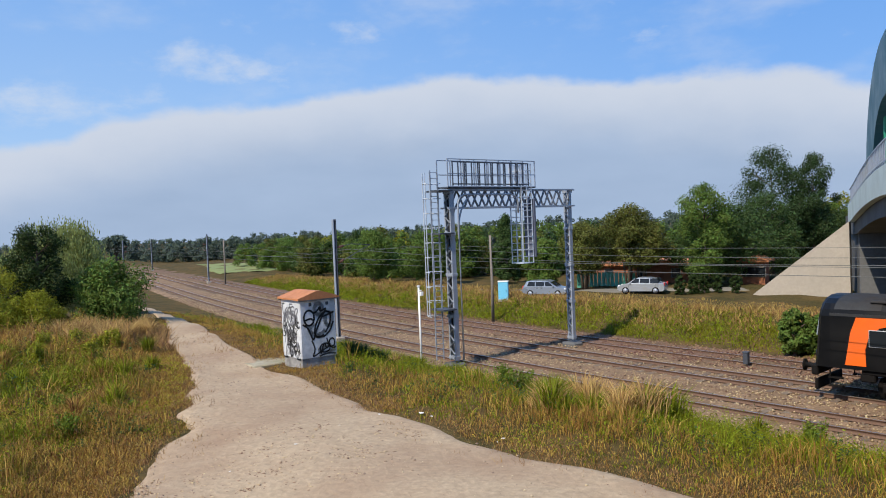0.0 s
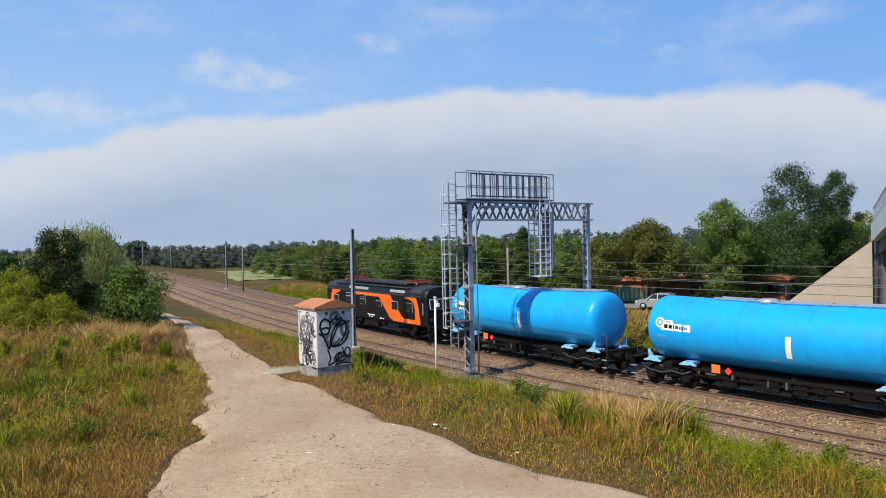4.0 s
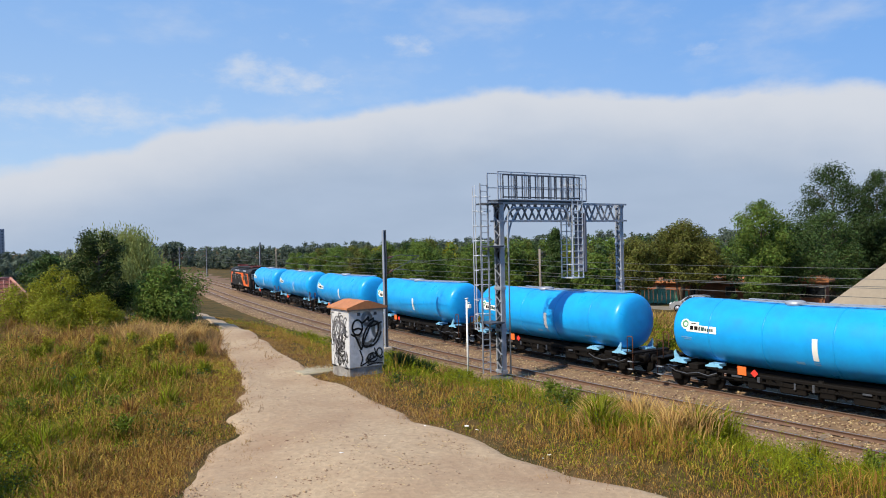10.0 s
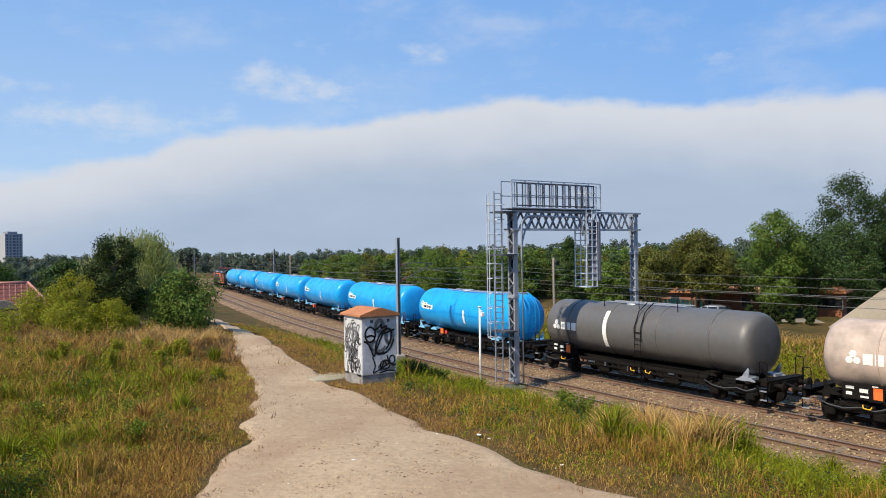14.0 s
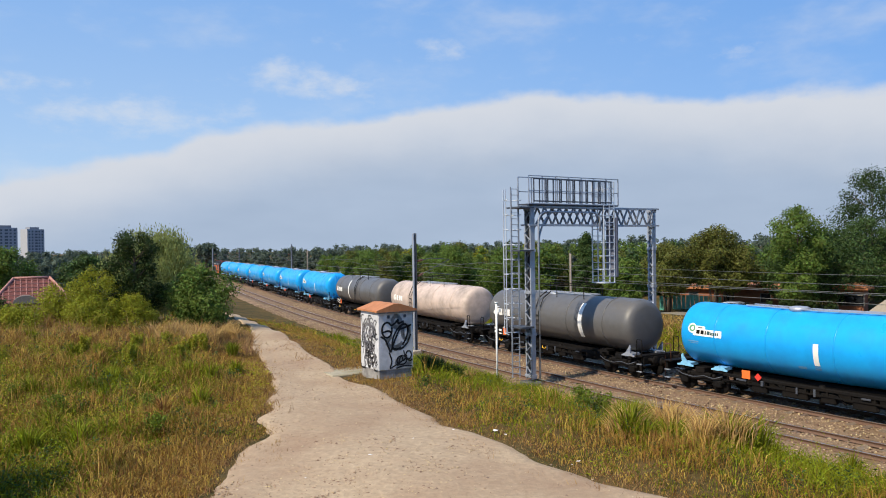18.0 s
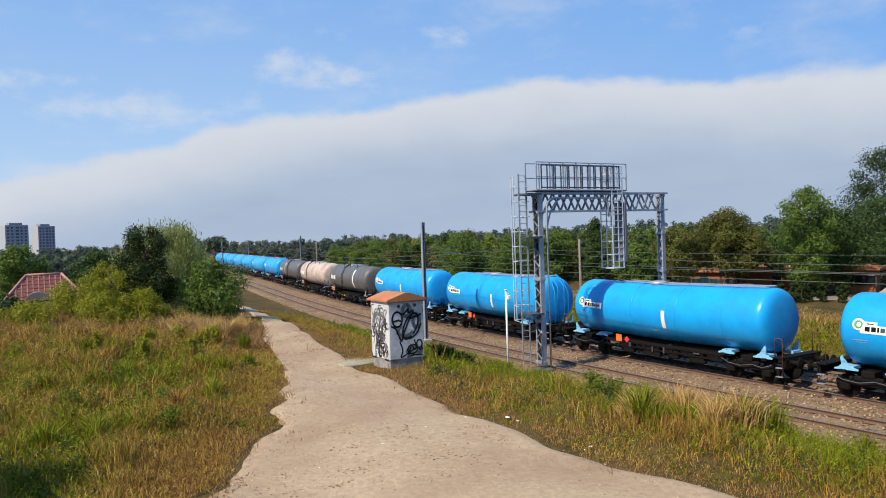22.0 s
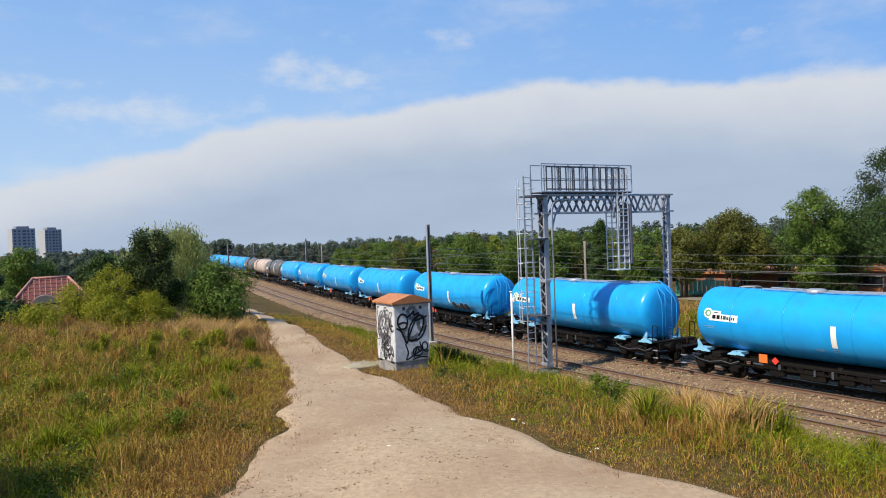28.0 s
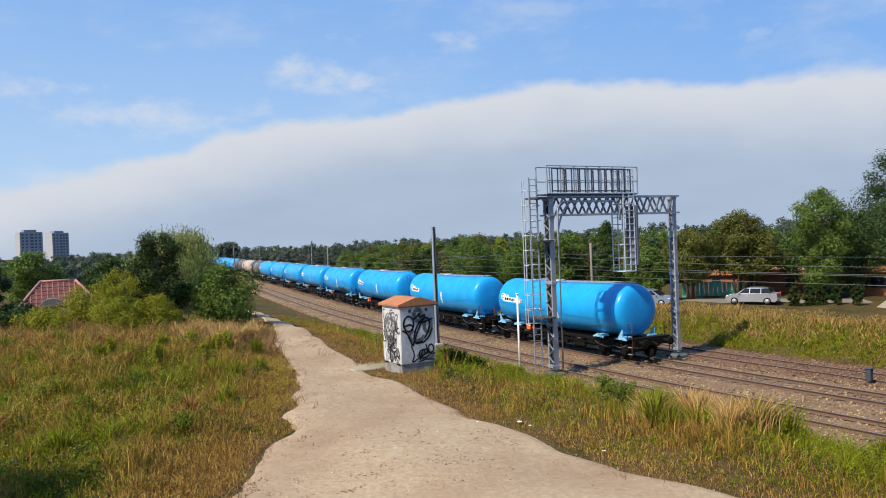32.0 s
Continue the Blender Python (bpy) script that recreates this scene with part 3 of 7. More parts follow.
def path_pebbles(count):
    """Pale pebbles and crumbs on the footpath."""
    y = rp.uniform(8, 36, count)
    a, b = np.interp(y, [p[1] for p in PATH_ROWS], [p[0] for p in PATH_ROWS]), np.interp(y, [p[3] for p in PATH_ROWS], [p[2] for p in PATH_ROWS])
    x = a + (b - a) * rp.uniform(0.02, 0.98, count)
    z = ground_z(x, y) + 0.072
    corner = np.array([(1, 0, 0), (-1, 0, 0), (0, 1, 0), (0, -1, 0), (0, 0, 1), (0, 0, -1)], float)
    sz = 0.008 + 0.030 * rp.uniform(0, 1, count) ** 6
    v = corner[None] * rp.uniform(0.6, 1.2, (count, 6, 1)) * sz[:, None, None] * (1, 1, 0.6) + np.stack([x, y, z], -1)[:, None]
    tri = np.array([(0, 2, 4), (2, 1, 4), (1, 3, 4), (3, 0, 4), (2, 0, 5), (1, 2, 5), (3, 1, 5), (0, 3, 5)])
    f = (np.arange(count)[:, None, None] * 6 + tri[None]).reshape(-1, 3)
    tagged(link("path_pebbles", raw_mesh("path_pebbles", v.reshape(-1, 3), f), material("pebble", (0.33, 0.25, 0.175), 0.9, grain=0.2, scale=20, island=0.45)), "small pale pebbles on the footpath", "pebbles", kind="stuff")


path_pebbles(4500)


def rough_patch(x, y, rx, ry, count, seed):
    """Brown clods and grit on a worn part of the footpath."""
    r = np.random.RandomState(seed)
    a, d = r.uniform(0, 6.283, count), np.sqrt(r.uniform(0, 1, count)) * (0.7 + 0.3 * r.uniform(0, 1, count))
    px_, py_ = x + np.cos(a) * d * rx, y + np.sin(a) * d * ry
    pz_ = ground_z(px_, py_) + 0.066
    corner = np.array([(1, 0, 0), (-1, 0, 0), (0, 1, 0), (0, -1, 0), (0, 0, 1), (0, 0, -1)], float)
    sz = 0.009 + 0.030 * r.uniform(0, 1, count) ** 5
    v = corner[None] * r.uniform(0.6, 1.3, (count, 6, 1)) * sz[:, None, None] * (1.3, 1, 0.5) + np.stack([px_, py_, pz_], -1)[:, None]
    tri = np.array([(0, 2, 4), (2, 1, 4), (1, 3, 4), (3, 0, 4), (2, 0, 5), (1, 2, 5), (3, 1, 5), (0, 3, 5)])
    f = (np.arange(count)[:, None, None] * 6 + tri[None]).reshape(-1, 3)
    return v.reshape(-1, 3), f


_parts = [rough_patch(-2.9, 14.6, 2.0, 1.7, 2000, 81), rough_patch(-4.6, 13.2, 1.3, 1.6, 1300, 82), rough_patch(-1.4, 16.6, 0.9, 0.7, 350, 83), rough_patch(-3.9, 17.0, 1.3, 0.8, 500, 84)]
_off = np.cumsum([0] + [len(p[0]) for p in _parts])
tagged(link("path_clods", raw_mesh("path_clods", np.concatenate([p[0] for p in _parts]), np.concatenate([p[1] + o for p, o in zip(_parts, _off)])),
            material("clod", (0.31, 0.22, 0.145), 0.95, grain=0.25, scale=20, island=0.5, spec=0.1)), "brown clods and grit on the worn path", "clods", kind="stuff")


def litter(x, y, size, seed):
    """A crumpled scrap of pale paper."""
    r = np.random.RandomState(seed)
    b, n = Build(), 7
    ring = [(math.cos(6.283 * k / n) * size * r.uniform(0.6, 1.3), math.sin(6.283 * k / n) * size * r.uniform(0.4, 1.0), r.uniform(0.005, 0.35 * size)) for k in range(n)]
    low = [(p[0] * 0.96, p[1] * 0.96, p[2] - 0.006) for p in ring]
    vs = [(0, 0, size * 0.4)] + ring + [(0, 0, size * 0.4 - 0.006)] + low
    fs = [(0, 1 + k, 1 + (k + 1) % n) for k in range(n)] + [(n + 1, n + 2 + (k + 1) % n, n + 2 + k) for k in range(n)] + [(1 + k, n + 2 + k, n + 2 + (k + 1) % n, 1 + (k + 1) % n) for k in range(n)]
    b.add(vs, fs)
    t = thing("paper_scrap", pose(x, y, gz(x, y) + 0.068, 0, 0, r.uniform(0, 360)), "crumpled white paper scrap on the path's edge", "litter", "litter along the path")
    part("sheet", b, M_WHITE, t)


for _k, (_x, _y, _s0) in enumerate([(-0.7, 18.1, 0.10), (-0.45, 17.8, 0.08), (-1.75, 18.2, 0.05), (1.15, 15.9, 0.06), (1.0, 15.7, 0.03), (-3.3, 15.5, 0.07), (-2.6, 17.1, 0.04), (-4.3, 14.1, 0.03)]):
    litter(_x, _y, _s0 * 0.75, 90 + _k)

# ---- the train ----
TANK_LEN, PITCH, PITCH_GREY = 12.4, 15.335, 16.27
# where the front end of the first tank stands, time by time: the train slows down
RUN = [(0.0, -27.0), (2.0, -5.61), (6.0, 37.21), (9.0, 67.57), (12.0, 97.95), (14.0, 118.27), (18.0, 158.98), (21.0, 188.36), (24.0, 215.81), (29.0, 259.19), (32.0, 283.64)]


def run_at(t):
    """A smooth curve through RUN (a least-squares polynomial)."""
    a = np.array(RUN)
    return float(np.polyval(np.polyfit(a[:, 0], a[:, 1], 6), t))


def bogie(parent, x, name="bogie"):
    """A two-axle bogie with its side frames and four wheels."""
    b = Build()
    for y in (-1.02, 1.02):
        b.box((x, y, 0.62), (2.5, 0.14, 0.22), bevel=0.04)
        b.box((x, y, 0.80), (1.1, 0.2, 0.2), bevel=0.04)
        for dx in (-0.9, 0.9):
            b.box((x + dx, y * 1.02, 0.48), (0.42, 0.2, 0.34), bevel=0.05)
            b.tube([(x + dx - 0.22, y, 0.66), (x + dx - 0.22, y, 0.86)], 0.08, 8)
            b.tube([(x + dx + 0.22, y, 0.66), (x + dx + 0.22, y, 0.86)], 0.08, 8)
    b.box((x, 0, 0.72), (0.5, 2.1, 0.22))
    bg = part(name, b, M_UNDER, parent)
    for dx in (-0.9, 0.9):
        w = Build()
        for y in (-0.78, 0.78):
            w.lathe([(-0.07, 0.40), (-0.07, 0.46), (0.05, 0.455), (0.065, 0.44), (0.065, 0.2), (0.04, 0.15)], 24, Matrix.Translation((x + dx, y, 0.46)) @ Euler((0, 0, radians(90))).to_matrix().to_4x4())
        w.tube([(x + dx, -0.78, 0.46), (x + dx, 0.78, 0.46)], 0.08, 8)
        part("wheelset", w, M_UNDER, bg)
    return bg


def buffers(parent, x, sx, material_=None):
    for y in (-0.87, 0.87):
        b = Build()
        b.tube([(x, y, 1.05), (x + sx * 0.42, y, 1.05)], 0.10, 10)
        b.lathe([(x + sx * 0.42, 0.0), (x + sx * 0.42, 0.23), (x + sx * 0.46, 0.23), (x + sx * 0.48, 0.1), (x + sx * 0.48, 0.0)], 16, Matrix.Translation((0, y, 1.05)))
        part("buffer", b, material_ or M_UNDER, parent)
    b = Build()
    b.tube([(x, 0, 1.02), (x + sx * 0.3, 0, 0.95), (x + sx * 0.5, 0, 0.9)], 0.06, 8)
    part("coupling", b, M_UNDER, parent)


def patch_on_tank(b, r, zc, x0, x1, a0, a1, lift=0.006, nx=8, na=4, sag=None):
    """A plate bent onto the tank's camera side; angles in degrees above the middle."""
    vs, fs = [], []
    for i in range(nx + 1):
        x = x0 + (x1 - x0) * i / nx
        dz = sag(x) if sag else 0
        for j in range(na + 1):
            a = radians(a0 + (a1 - a0) * j / na)
            vs.append((x, math.cos(a) * (r + lift), zc + dz + math.sin(a) * (r + lift)))
    for i in range(nx):
        for j in range(na):
            k = i * (na + 1) + j
            fs.append((k, k + na + 1, k + na + 2, k + 1))
    b.add(vs, fs, True)


def disc_on_tank(b, r, zc, x, a, rad, lift, dz=0.0, n=18):
    """A round plate bent onto the tank's camera side."""
    vs, fs = [], []
    for ring in (0.02, 0.4, 0.75, 1.0):
        for k in range(n):
            t = 2 * math.pi * k / n
            aa = radians(a) + ring * rad * math.sin(t) / r
            vs.append((x + ring * rad * math.cos(t), math.cos(aa) * (r + lift), zc + dz + math.sin(aa) * (r + lift)))
    for i in range(3):
        fs += [(i * n + k, i * n + (k + 1) % n, (i + 1) * n + (k + 1) % n, (i + 1) * n + k) for k in range(n)]
    b.add(vs, fs + [tuple(range(n))])


def tank_wagon(kind):
    """A four-axle tank wagon; x points along its travel, y to the camera's side."""
    blue = kind.startswith("blue")
    label = {"blue": "bright blue bogie tank wagon with white plate, black frame",
             "blue_ladder": "bright blue bogie tank wagon with ladder on its rear end",
             "blue_tagged": "bright blue bogie tank wagon with white-outlined black spray tag",
             "blue_scrawled": "bright blue bogie tank wagon with dark blobs of scrawl",
             "grey": "dark grey tank wagon, white band ahead of its side ladder",
             "grey_late": "dark grey tank wagon, white band behind its side ladder",
             "beige": "dusty beige bogie tank wagon with rust-stained tank"}[kind]
    w = thing("tank_wagon", Matrix(), label, "tank wagon", "wagons of the train")
    paint = M_BLUE if blue else (M_GREY_TANK if kind.startswith("grey") else M_BEIGE_TANK)
    half, r, zc = TANK_LEN / 2, 1.43, 2.64
    if not blue:
        half, r, zc = (6.75 if kind == "beige" else 6.6), 1.38, 2.6

    end = (PITCH if blue else PITCH_GREY) / 2 - 0.66              # the headstock
    bx = end - 1.9                                                # the bogies' pivots

    def sag(x):
        return -0.10 * (1 - min(1, abs(x) / half)) if blue else 0.0

    t = Build()
    n, vs, fs = 48, [], []
    prof = [(-half, 0.02), (-half + 0.02, 0.6), (-half + 0.06, 0.98), (-half + 0.13, 1.2), (-half + 0.24, r - 0.1), (-half + 0.36, r - 0.03), (-half + 0.52, r)]
    prof += [(x, r) for x in np.linspace(-half + 1.2, half - 1.2, 13)] + [(-x, rr) for x, rr in reversed(prof)]
    for x, rr in prof:
        vs += [(x, math.cos(2 * math.pi * k / n) * rr, zc + sag(x) + math.sin(2 * math.pi * k / n) * rr) for k in range(n)]
    for i in range(len(prof) - 1):
        for k in range(n):
            fs.append((i * n + k, (i + 1) * n + k, (i + 1) * n + (k + 1) % n, i * n + (k + 1) % n))
    t.add(vs, fs, True)
    tank = part("tank", t, paint, w)
    for x in ((-4.0, -1.3, 1.6, 4.1) if blue else (-4.6, -1.6, 1.6, 4.6)):
        b = Build()
        b.lathe([(x - 0.03, r), (x - 0.03, r + (0.012 if blue else 0.03)), (x + 0.03, r + (0.012 if blue else 0.03)), (x + 0.03, r)], 48, Matrix.Translation((0, 0, zc + sag(x))), cap=False)
        part("weld_seam", b, paint, tank)
    # underframe
    b = Build()
    for y in (-0.42, 0.42):
        b.box((0, y, 0.98), (2 * end, 0.12, 0.28), bevel=0.02)
    for x in (-end + 0.06, end - 0.06):
        b.box((x, 0, 1.02), (0.16, 2.5, 0.36), bevel=0.03)
    for x in (-bx, bx):
        b.box((x, 0, 1.0), (0.5, 2.3, 0.26), bevel=0.03)
    for x in (-bx - 0.9, -bx + 1.2, bx - 1.2, bx + 0.9):
        b.box((x, 0.0, 1.06), (0.2, 2.5, 0.12))
    part("underframe", b, M_UNDER, w)
    for y in (-1.15, 1.15):
        b = Build()
        b.box((0, y, 0.98), (7.8, 0.08, 0.14), bevel=0.02)
        for x in np.linspace(-3.6, 3.6, 9):
            b.box((x, y, 0.84), (0.06, 0.06, 0.24))
        b.box((0, y, 0.74), (7.6, 0.05, 0.06))
        part("side_rail", b, M_UNDER, w)
    # brake gear and pipes between the bogies
    b = Build()
    b.box((0, 0, 0.72), (2 * bx - 3.4, 1.3, 0.42), bevel=0.05)
    part("brake_rigging_tray", b, M_UNDER, w)
    for x, lx, lz in ((-2.3, 0.9, 0.5), (-0.9, 0.6, 0.42), (0.5, 1.1, 0.46), (2.1, 0.7, 0.5)):
        b = Build()
        b.box((x, 1.0, 0.66), (lx, 0.26, lz), bevel=0.04)
        part("equipment_box", b, M_UNDER, w)
    b = Build()
    b.tube([(-1.2, 0.35, 0.72), (0.2, 0.35, 0.72)], 0.2, 14)
    part("brake_cylinder", b, M_UNDER, w)
    b = Build()
    b.box((1.4, 0.5, 0.7), (0.7, 0.4, 0.35), bevel=0.04)
    part("brake_valve_box", b, M_UNDER, w)
    for x in (-2.8, -1.6, 0.9, 2.5):
        b = Build()
        b.bar((x, 1.05, 0.5), (x + 0.5, 1.05, 0.9), 0.06)
        part("brake_lever", b, M_UNDER, w)
    b = Build()
    b.tube([(-6, 0.95, 0.66), (-2, 1.0, 0.58), (2, 1.0, 0.58), (6, 0.95, 0.66)], 0.03, 6)
    part("brake_pipe", b, M_UNDER, w)
    for x in (-bx, bx):
        b = Build()
        b.tube([(x - 1.25, 1.2, 0.86), (x - 0.8, 1.22, 0.70), (x - 0.3, 1.22, 0.78), (x + 0.3, 1.22, 0.66), (x + 0.9, 1.22, 0.72), (x + 1.3, 1.2, 0.88)], 0.022, 6)
        part("hose", b, M_GALV_DARK, w, "sagging grey hose along the bogie")
    for x, z, lx, lz in ((2.9, 0.86, 0.5, 0.08), (1.9, 0.84, 0.12, 0.22), (-0.4, 0.80, 0.10, 0.30), (0.35, 0.78, 0.08, 0.26), (-2.4, 0.88, 0.34, 0.07)):
        b = Build()
        b.box((x, 1.20, z), (lx, 0.05, lz), bevel=0.01)
        part("lever_plate", b, M_GALV_DARK, w)
    b = Build()
    b.tube([(-0.55, 0.9, 0.34), (-0.55, 0.9, 1.1)], 0.11, 12)
    part("drain_valve", b, M_UNDER, w)
    # saddles
    for x in (-half + 0.3, -half + 2.15, half - 2.15, half - 0.3):
        for y in (-1, 1):
            b = Build()
            big = abs(x) > half - 1
            wd, top, out = (0.46, 1.68, math.copysign(0.14, x)) if big else (0.42, 1.34, 0.0)
            b.prism([(x - wd, 1.10), (x + wd, 1.10), (x + wd, 1.15), (x + 0.18, 1.25), (x + 0.08 + out, top - 0.1), (x + out, top), (x - 0.04 + out, top - 0.14), (x - 0.16, 1.25), (x - wd, 1.15)], y * 1.14 - 0.03, y * 1.14 + 0.03)
            b.box((x, y * 0.85, 1.2), (wd * 1.2, 0.55, 0.12))
            part("saddle", b, M_BLUE_PALE if blue else (M_GALV if big and x < 0 else M_UNDER), w)
    for x in (-bx, bx):
        bogie(w, x)
    for sx in (-1, 1):
        buffers(w, sx * (end + 0.02), sx)
    # end platform with handrails and steps
    for sx in (-1, 1):
        b = Build()
        b.box((sx * (end - 0.22), 0, 1.24), (0.45, 2.7, 0.05))
        part("end_platform", b, M_UNDER, w)
        for y in (-1.3, 1.3):
            h = Build()
            e0, e1 = end - 0.05, end - 0.40
            h.tube([(sx * e0, y, 0.45), (sx * e0, y, 1.98), (sx * (e0 - 0.04), y, 2.05), (sx * (e1 + 0.04), y, 2.05), (sx * e1, y, 1.98), (sx * e1, y, 1.25)], 0.024, 6)
            hr = part("handrail", h, material_cache("rusty_rail", (0.10, 0.035, 0.016), rough=0.8, grain=0.4) if kind in ("blue", "blue_tagged") else M_UNDER, w)
            for z in (0.45, 0.82):
                h = Build()
                h.box((sx * (end - 0.2), y, z), (0.3, 0.14, 0.03))
                part("step", h, M_GALV, hr, "pale steel step")
    # ladder at the trailing end, walkway on top
    b = Build()
    lx = -half - 0.02
    for y in (-0.25, 0.2):
        b.tube([(lx - 0.22, y, 1.25), (lx - 0.22, y, 3.5), (lx + 0.5, y, 4.12)], 0.025, 6)
    for z in np.arange(1.5, 3.5, 0.3):
        b.bar((lx - 0.22, -0.25, z), (lx - 0.22, 0.2, z), 0.03)
    if kind in ("blue_ladder", "blue_scrawled"):
        for y in (-0.5, 0.5):
            b.tube([(lx - 0.30, y, 1.25), (lx - 0.30, y, 3.1), (lx + 0.1, y * 0.85, 3.85), (lx + 0.75, y * 0.7, 4.2)], 0.022, 6)
        part("ladder", b, M_BLUE, w, "blue end ladder with handrails")
    b = Build()
    tz = zc + r
    x0, x1 = (-half + 0.6, 3.2) if blue else (-2.6, 2.6)
    for y in (-0.32, 0.32):
        b.bar((x0, y, tz + 0.06 + sag(x0)), (0, y, tz + 0.06 + sag(0)), 0.05, 0.05)
        b.bar((0, y, tz + 0.06 + sag(0)), (x1, y, tz + 0.06 + sag(x1)), 0.05, 0.05)
    for x in np.arange(x0, x1, 0.8):
        b.bar((x, -0.36, tz + 0.05 + sag(x)), (x, 0.36, tz + 0.05 + sag(x)), 0.06, 0.03)
    part("walkway", b, M_GALV, w)
    b = Build()
    b.lathe([(0, 0.0), (0, 0.42), (0.14, 0.42), (0.2, 0.3), (0.22, 0.0)], 20, Matrix.Translation((0.9, 0, tz - 0.14)) @ Euler((0, radians(-90), 0)).to_matrix().to_4x4())
    part("manhole", b, M_GALV, w)
    if blue:
        b = Build()
        patch_on_tank(b, r, zc, 3.72, 5.22, 0, 12.5, 0.008, sag=sag)
        patch_on_tank(b, r, zc, 4.6, 5.3, 12.5, 18, 0.008, sag=sag)
        disc_on_tank(b, r, zc, 5.28, 13.0, 0.23, 0.008, sag(5.3))
        plate = part("company_plate", b, M_WHITE, w, "white company plate with plain coloured marks")
        b = Build()
        disc_on_tank(b, r, zc, 5.28, 13.0, 0.16, 0.012, sag(5.3))
        em = part("emblem", b, material_cache("plate_green", (0.09, 0.30, 0.16)), plate, "round green emblem")
        b = Build()
        disc_on_tank(b, r, zc, 5.26, 12.7, 0.085, 0.016, sag(5.3))
        part("emblem_core", b, M_WHITE, em)
        for xa, xb, a0, a1, dark in ((5.38, 5.56, 3.5, 10.5, 1), (5.16, 5.33, 3.5, 10.5, 1), (5.04, 5.11, 3.5, 10.5, 1), (4.84, 5.0, 3.5, 10, 0), (4.72, 4.81, 3.5, 8.4, 0), (4.6, 4.69, 2.5, 8.4, 0), (4.5, 4.57, 3.5, 8.4, 0), (4.4, 4.47, 3.5, 8.4, 0), (5.25, 5.5, 14, 15.6, 1)):
            b = Build()
            patch_on_tank(b, r, zc, xa - 0.52, xb - 0.52, a0, a1, 0.013, 2, 3, sag=sag)
            part("mark", b, M_UNDER if dark else material_cache("mark_teal", (0.02, 0.07, 0.075)), plate)
        b = Build()
        patch_on_tank(b, r, zc, -0.70, -0.48, -26, 10, 0.008, 2, 10, sag=sag)
        part("level_strip", b, M_WHITE, w, "white vertical level strip")
        for xa, xb, a0, a1 in ((-0.72, -0.46, -30.5, -28.5), (-0.72, -0.46, -34, -32), (-0.1, 0.25, -35, -30), (4.95, 5.5, -12, -10), (5.0, 5.4, -15, -13.6), (-4.4, -3.5, -36, -33)):
            b = Build()
            patch_on_tank(b, r, zc, xa, xb, a0, a1, 0.008, 3, 2, sag=sag)
            part("data_panel", b, material_cache("faded_blue", (0.12, 0.33, 0.58)), w, "faded pale-blue data panel")
        b = Build()
        b.box((2.62, 1.26, 1.14), (0.40, 0.02, 0.36))
        part("hazard_plate", b, M_ORANGE_PLATE, w, "orange hazard plate")
        b = Build()
        b.box((0, 0, 0), (0.24, 0.02, 0.24), Euler((0, radians(45), 0)).to_matrix())
        part("hazard_diamond", b, M_RED, w, "red hazard diamond", pose(2.05, 1.26, 1.10))
        def scrawl(strokes, a, width, lift, material_, name, lab):
            """Spray strokes bent onto the tank: chains of (along, up) about an angle."""
            for chain in strokes:
                b = Build()
                for (x0, u0), (x1, u1) in zip(chain[:-1], chain[1:]):
                    dx, du = x1 - x0, u1 - u0
                    ln = math.hypot(dx, du) or 1
                    ux, uu = -du / ln * width, dx / ln * width
                    ex, eu = dx / ln * width * 0.6, du / ln * width * 0.6
                    vs = []
                    for px_, pu in ((x0 - ex + ux, u0 - eu + uu), (x0 - ex - ux, u0 - eu - uu), (x1 + ex - ux, u1 + eu - uu), (x1 + ex + ux, u1 + eu + uu)):
                        aa = radians(a) + pu / r
                        vs.append((px_, math.cos(aa) * (r + lift), zc + sag(px_) + math.sin(aa) * (r + lift)))
                    b.add(vs, [(0, 1, 2, 3)])
                part(name, b, material_, w, lab)

        def loop(cx, cu, rx, ru, a0, a1, k=13):
            return [(cx - rx * math.cos(q), cu + ru * math.sin(q)) for q in np.linspace(a0, a1, k)]

        if kind == "blue_tagged":
            letters = [[(0.95, 0.2), (0.62, 0.2), (0.60, -0.2), (0.92, -0.2)], [(0.9, 0.0), (0.64, 0.02)], loop(0.30, 0.0, 0.17, 0.2, 0.3, 5.2), [(0.0, 0.22), (0.02, -0.2), (-0.22, -0.2)],
                       [(-0.34, 0.22), (-0.36, -0.22)], [(-0.34, 0.2), (-0.7, 0.2), (-0.7, 0.02), (-0.38, 0.0), (-0.74, -0.22)], [(-0.88, 0.2), (-1.22, 0.22), (-1.2, -0.2), (-0.86, -0.2)], [(-1.36, 0.2), (-1.44, -0.2), (-1.6, 0.1)]]
            scrawl(letters, -38, 0.085, 0.007, M_WHITE, "tag_outline", "white outline of a spray tag")
            scrawl(letters, -38, 0.060, 0.011, M_SPRAY, "spray_tag", "black spray tag")
        if kind == "blue_scrawled":
            for x, a, rad in ((-1.25, -34, 0.36), (-1.85, -40, 0.26), (-2.45, -36, 0.36), (-3.15, -38, 0.38)):
                b = Build()
                disc_on_tank(b, r, zc, x, a, rad, 0.008, sag(x))
                ol = part("scrawl_outline", b, M_BLUE_PALE, w, "pale outline of a scrawl")
                b = Build()
                disc_on_tank(b, r, zc, x, a, rad - 0.035, 0.012, sag(x))
                part("scrawl", b, M_SPRAY, ol, "black spray scrawl")
    else:
        lad, wb = {"grey": (-0.55, 1.75), "grey_late": (1.0, -2.8), "beige": (2.2, None)}[kind]
        if wb is not None:
            b = Build()
            patch_on_tank(b, r, zc, wb - 0.16, wb + 0.16, -38, 46, 0.008, 2, 14)
            part("white_band", b, M_WHITE, w)
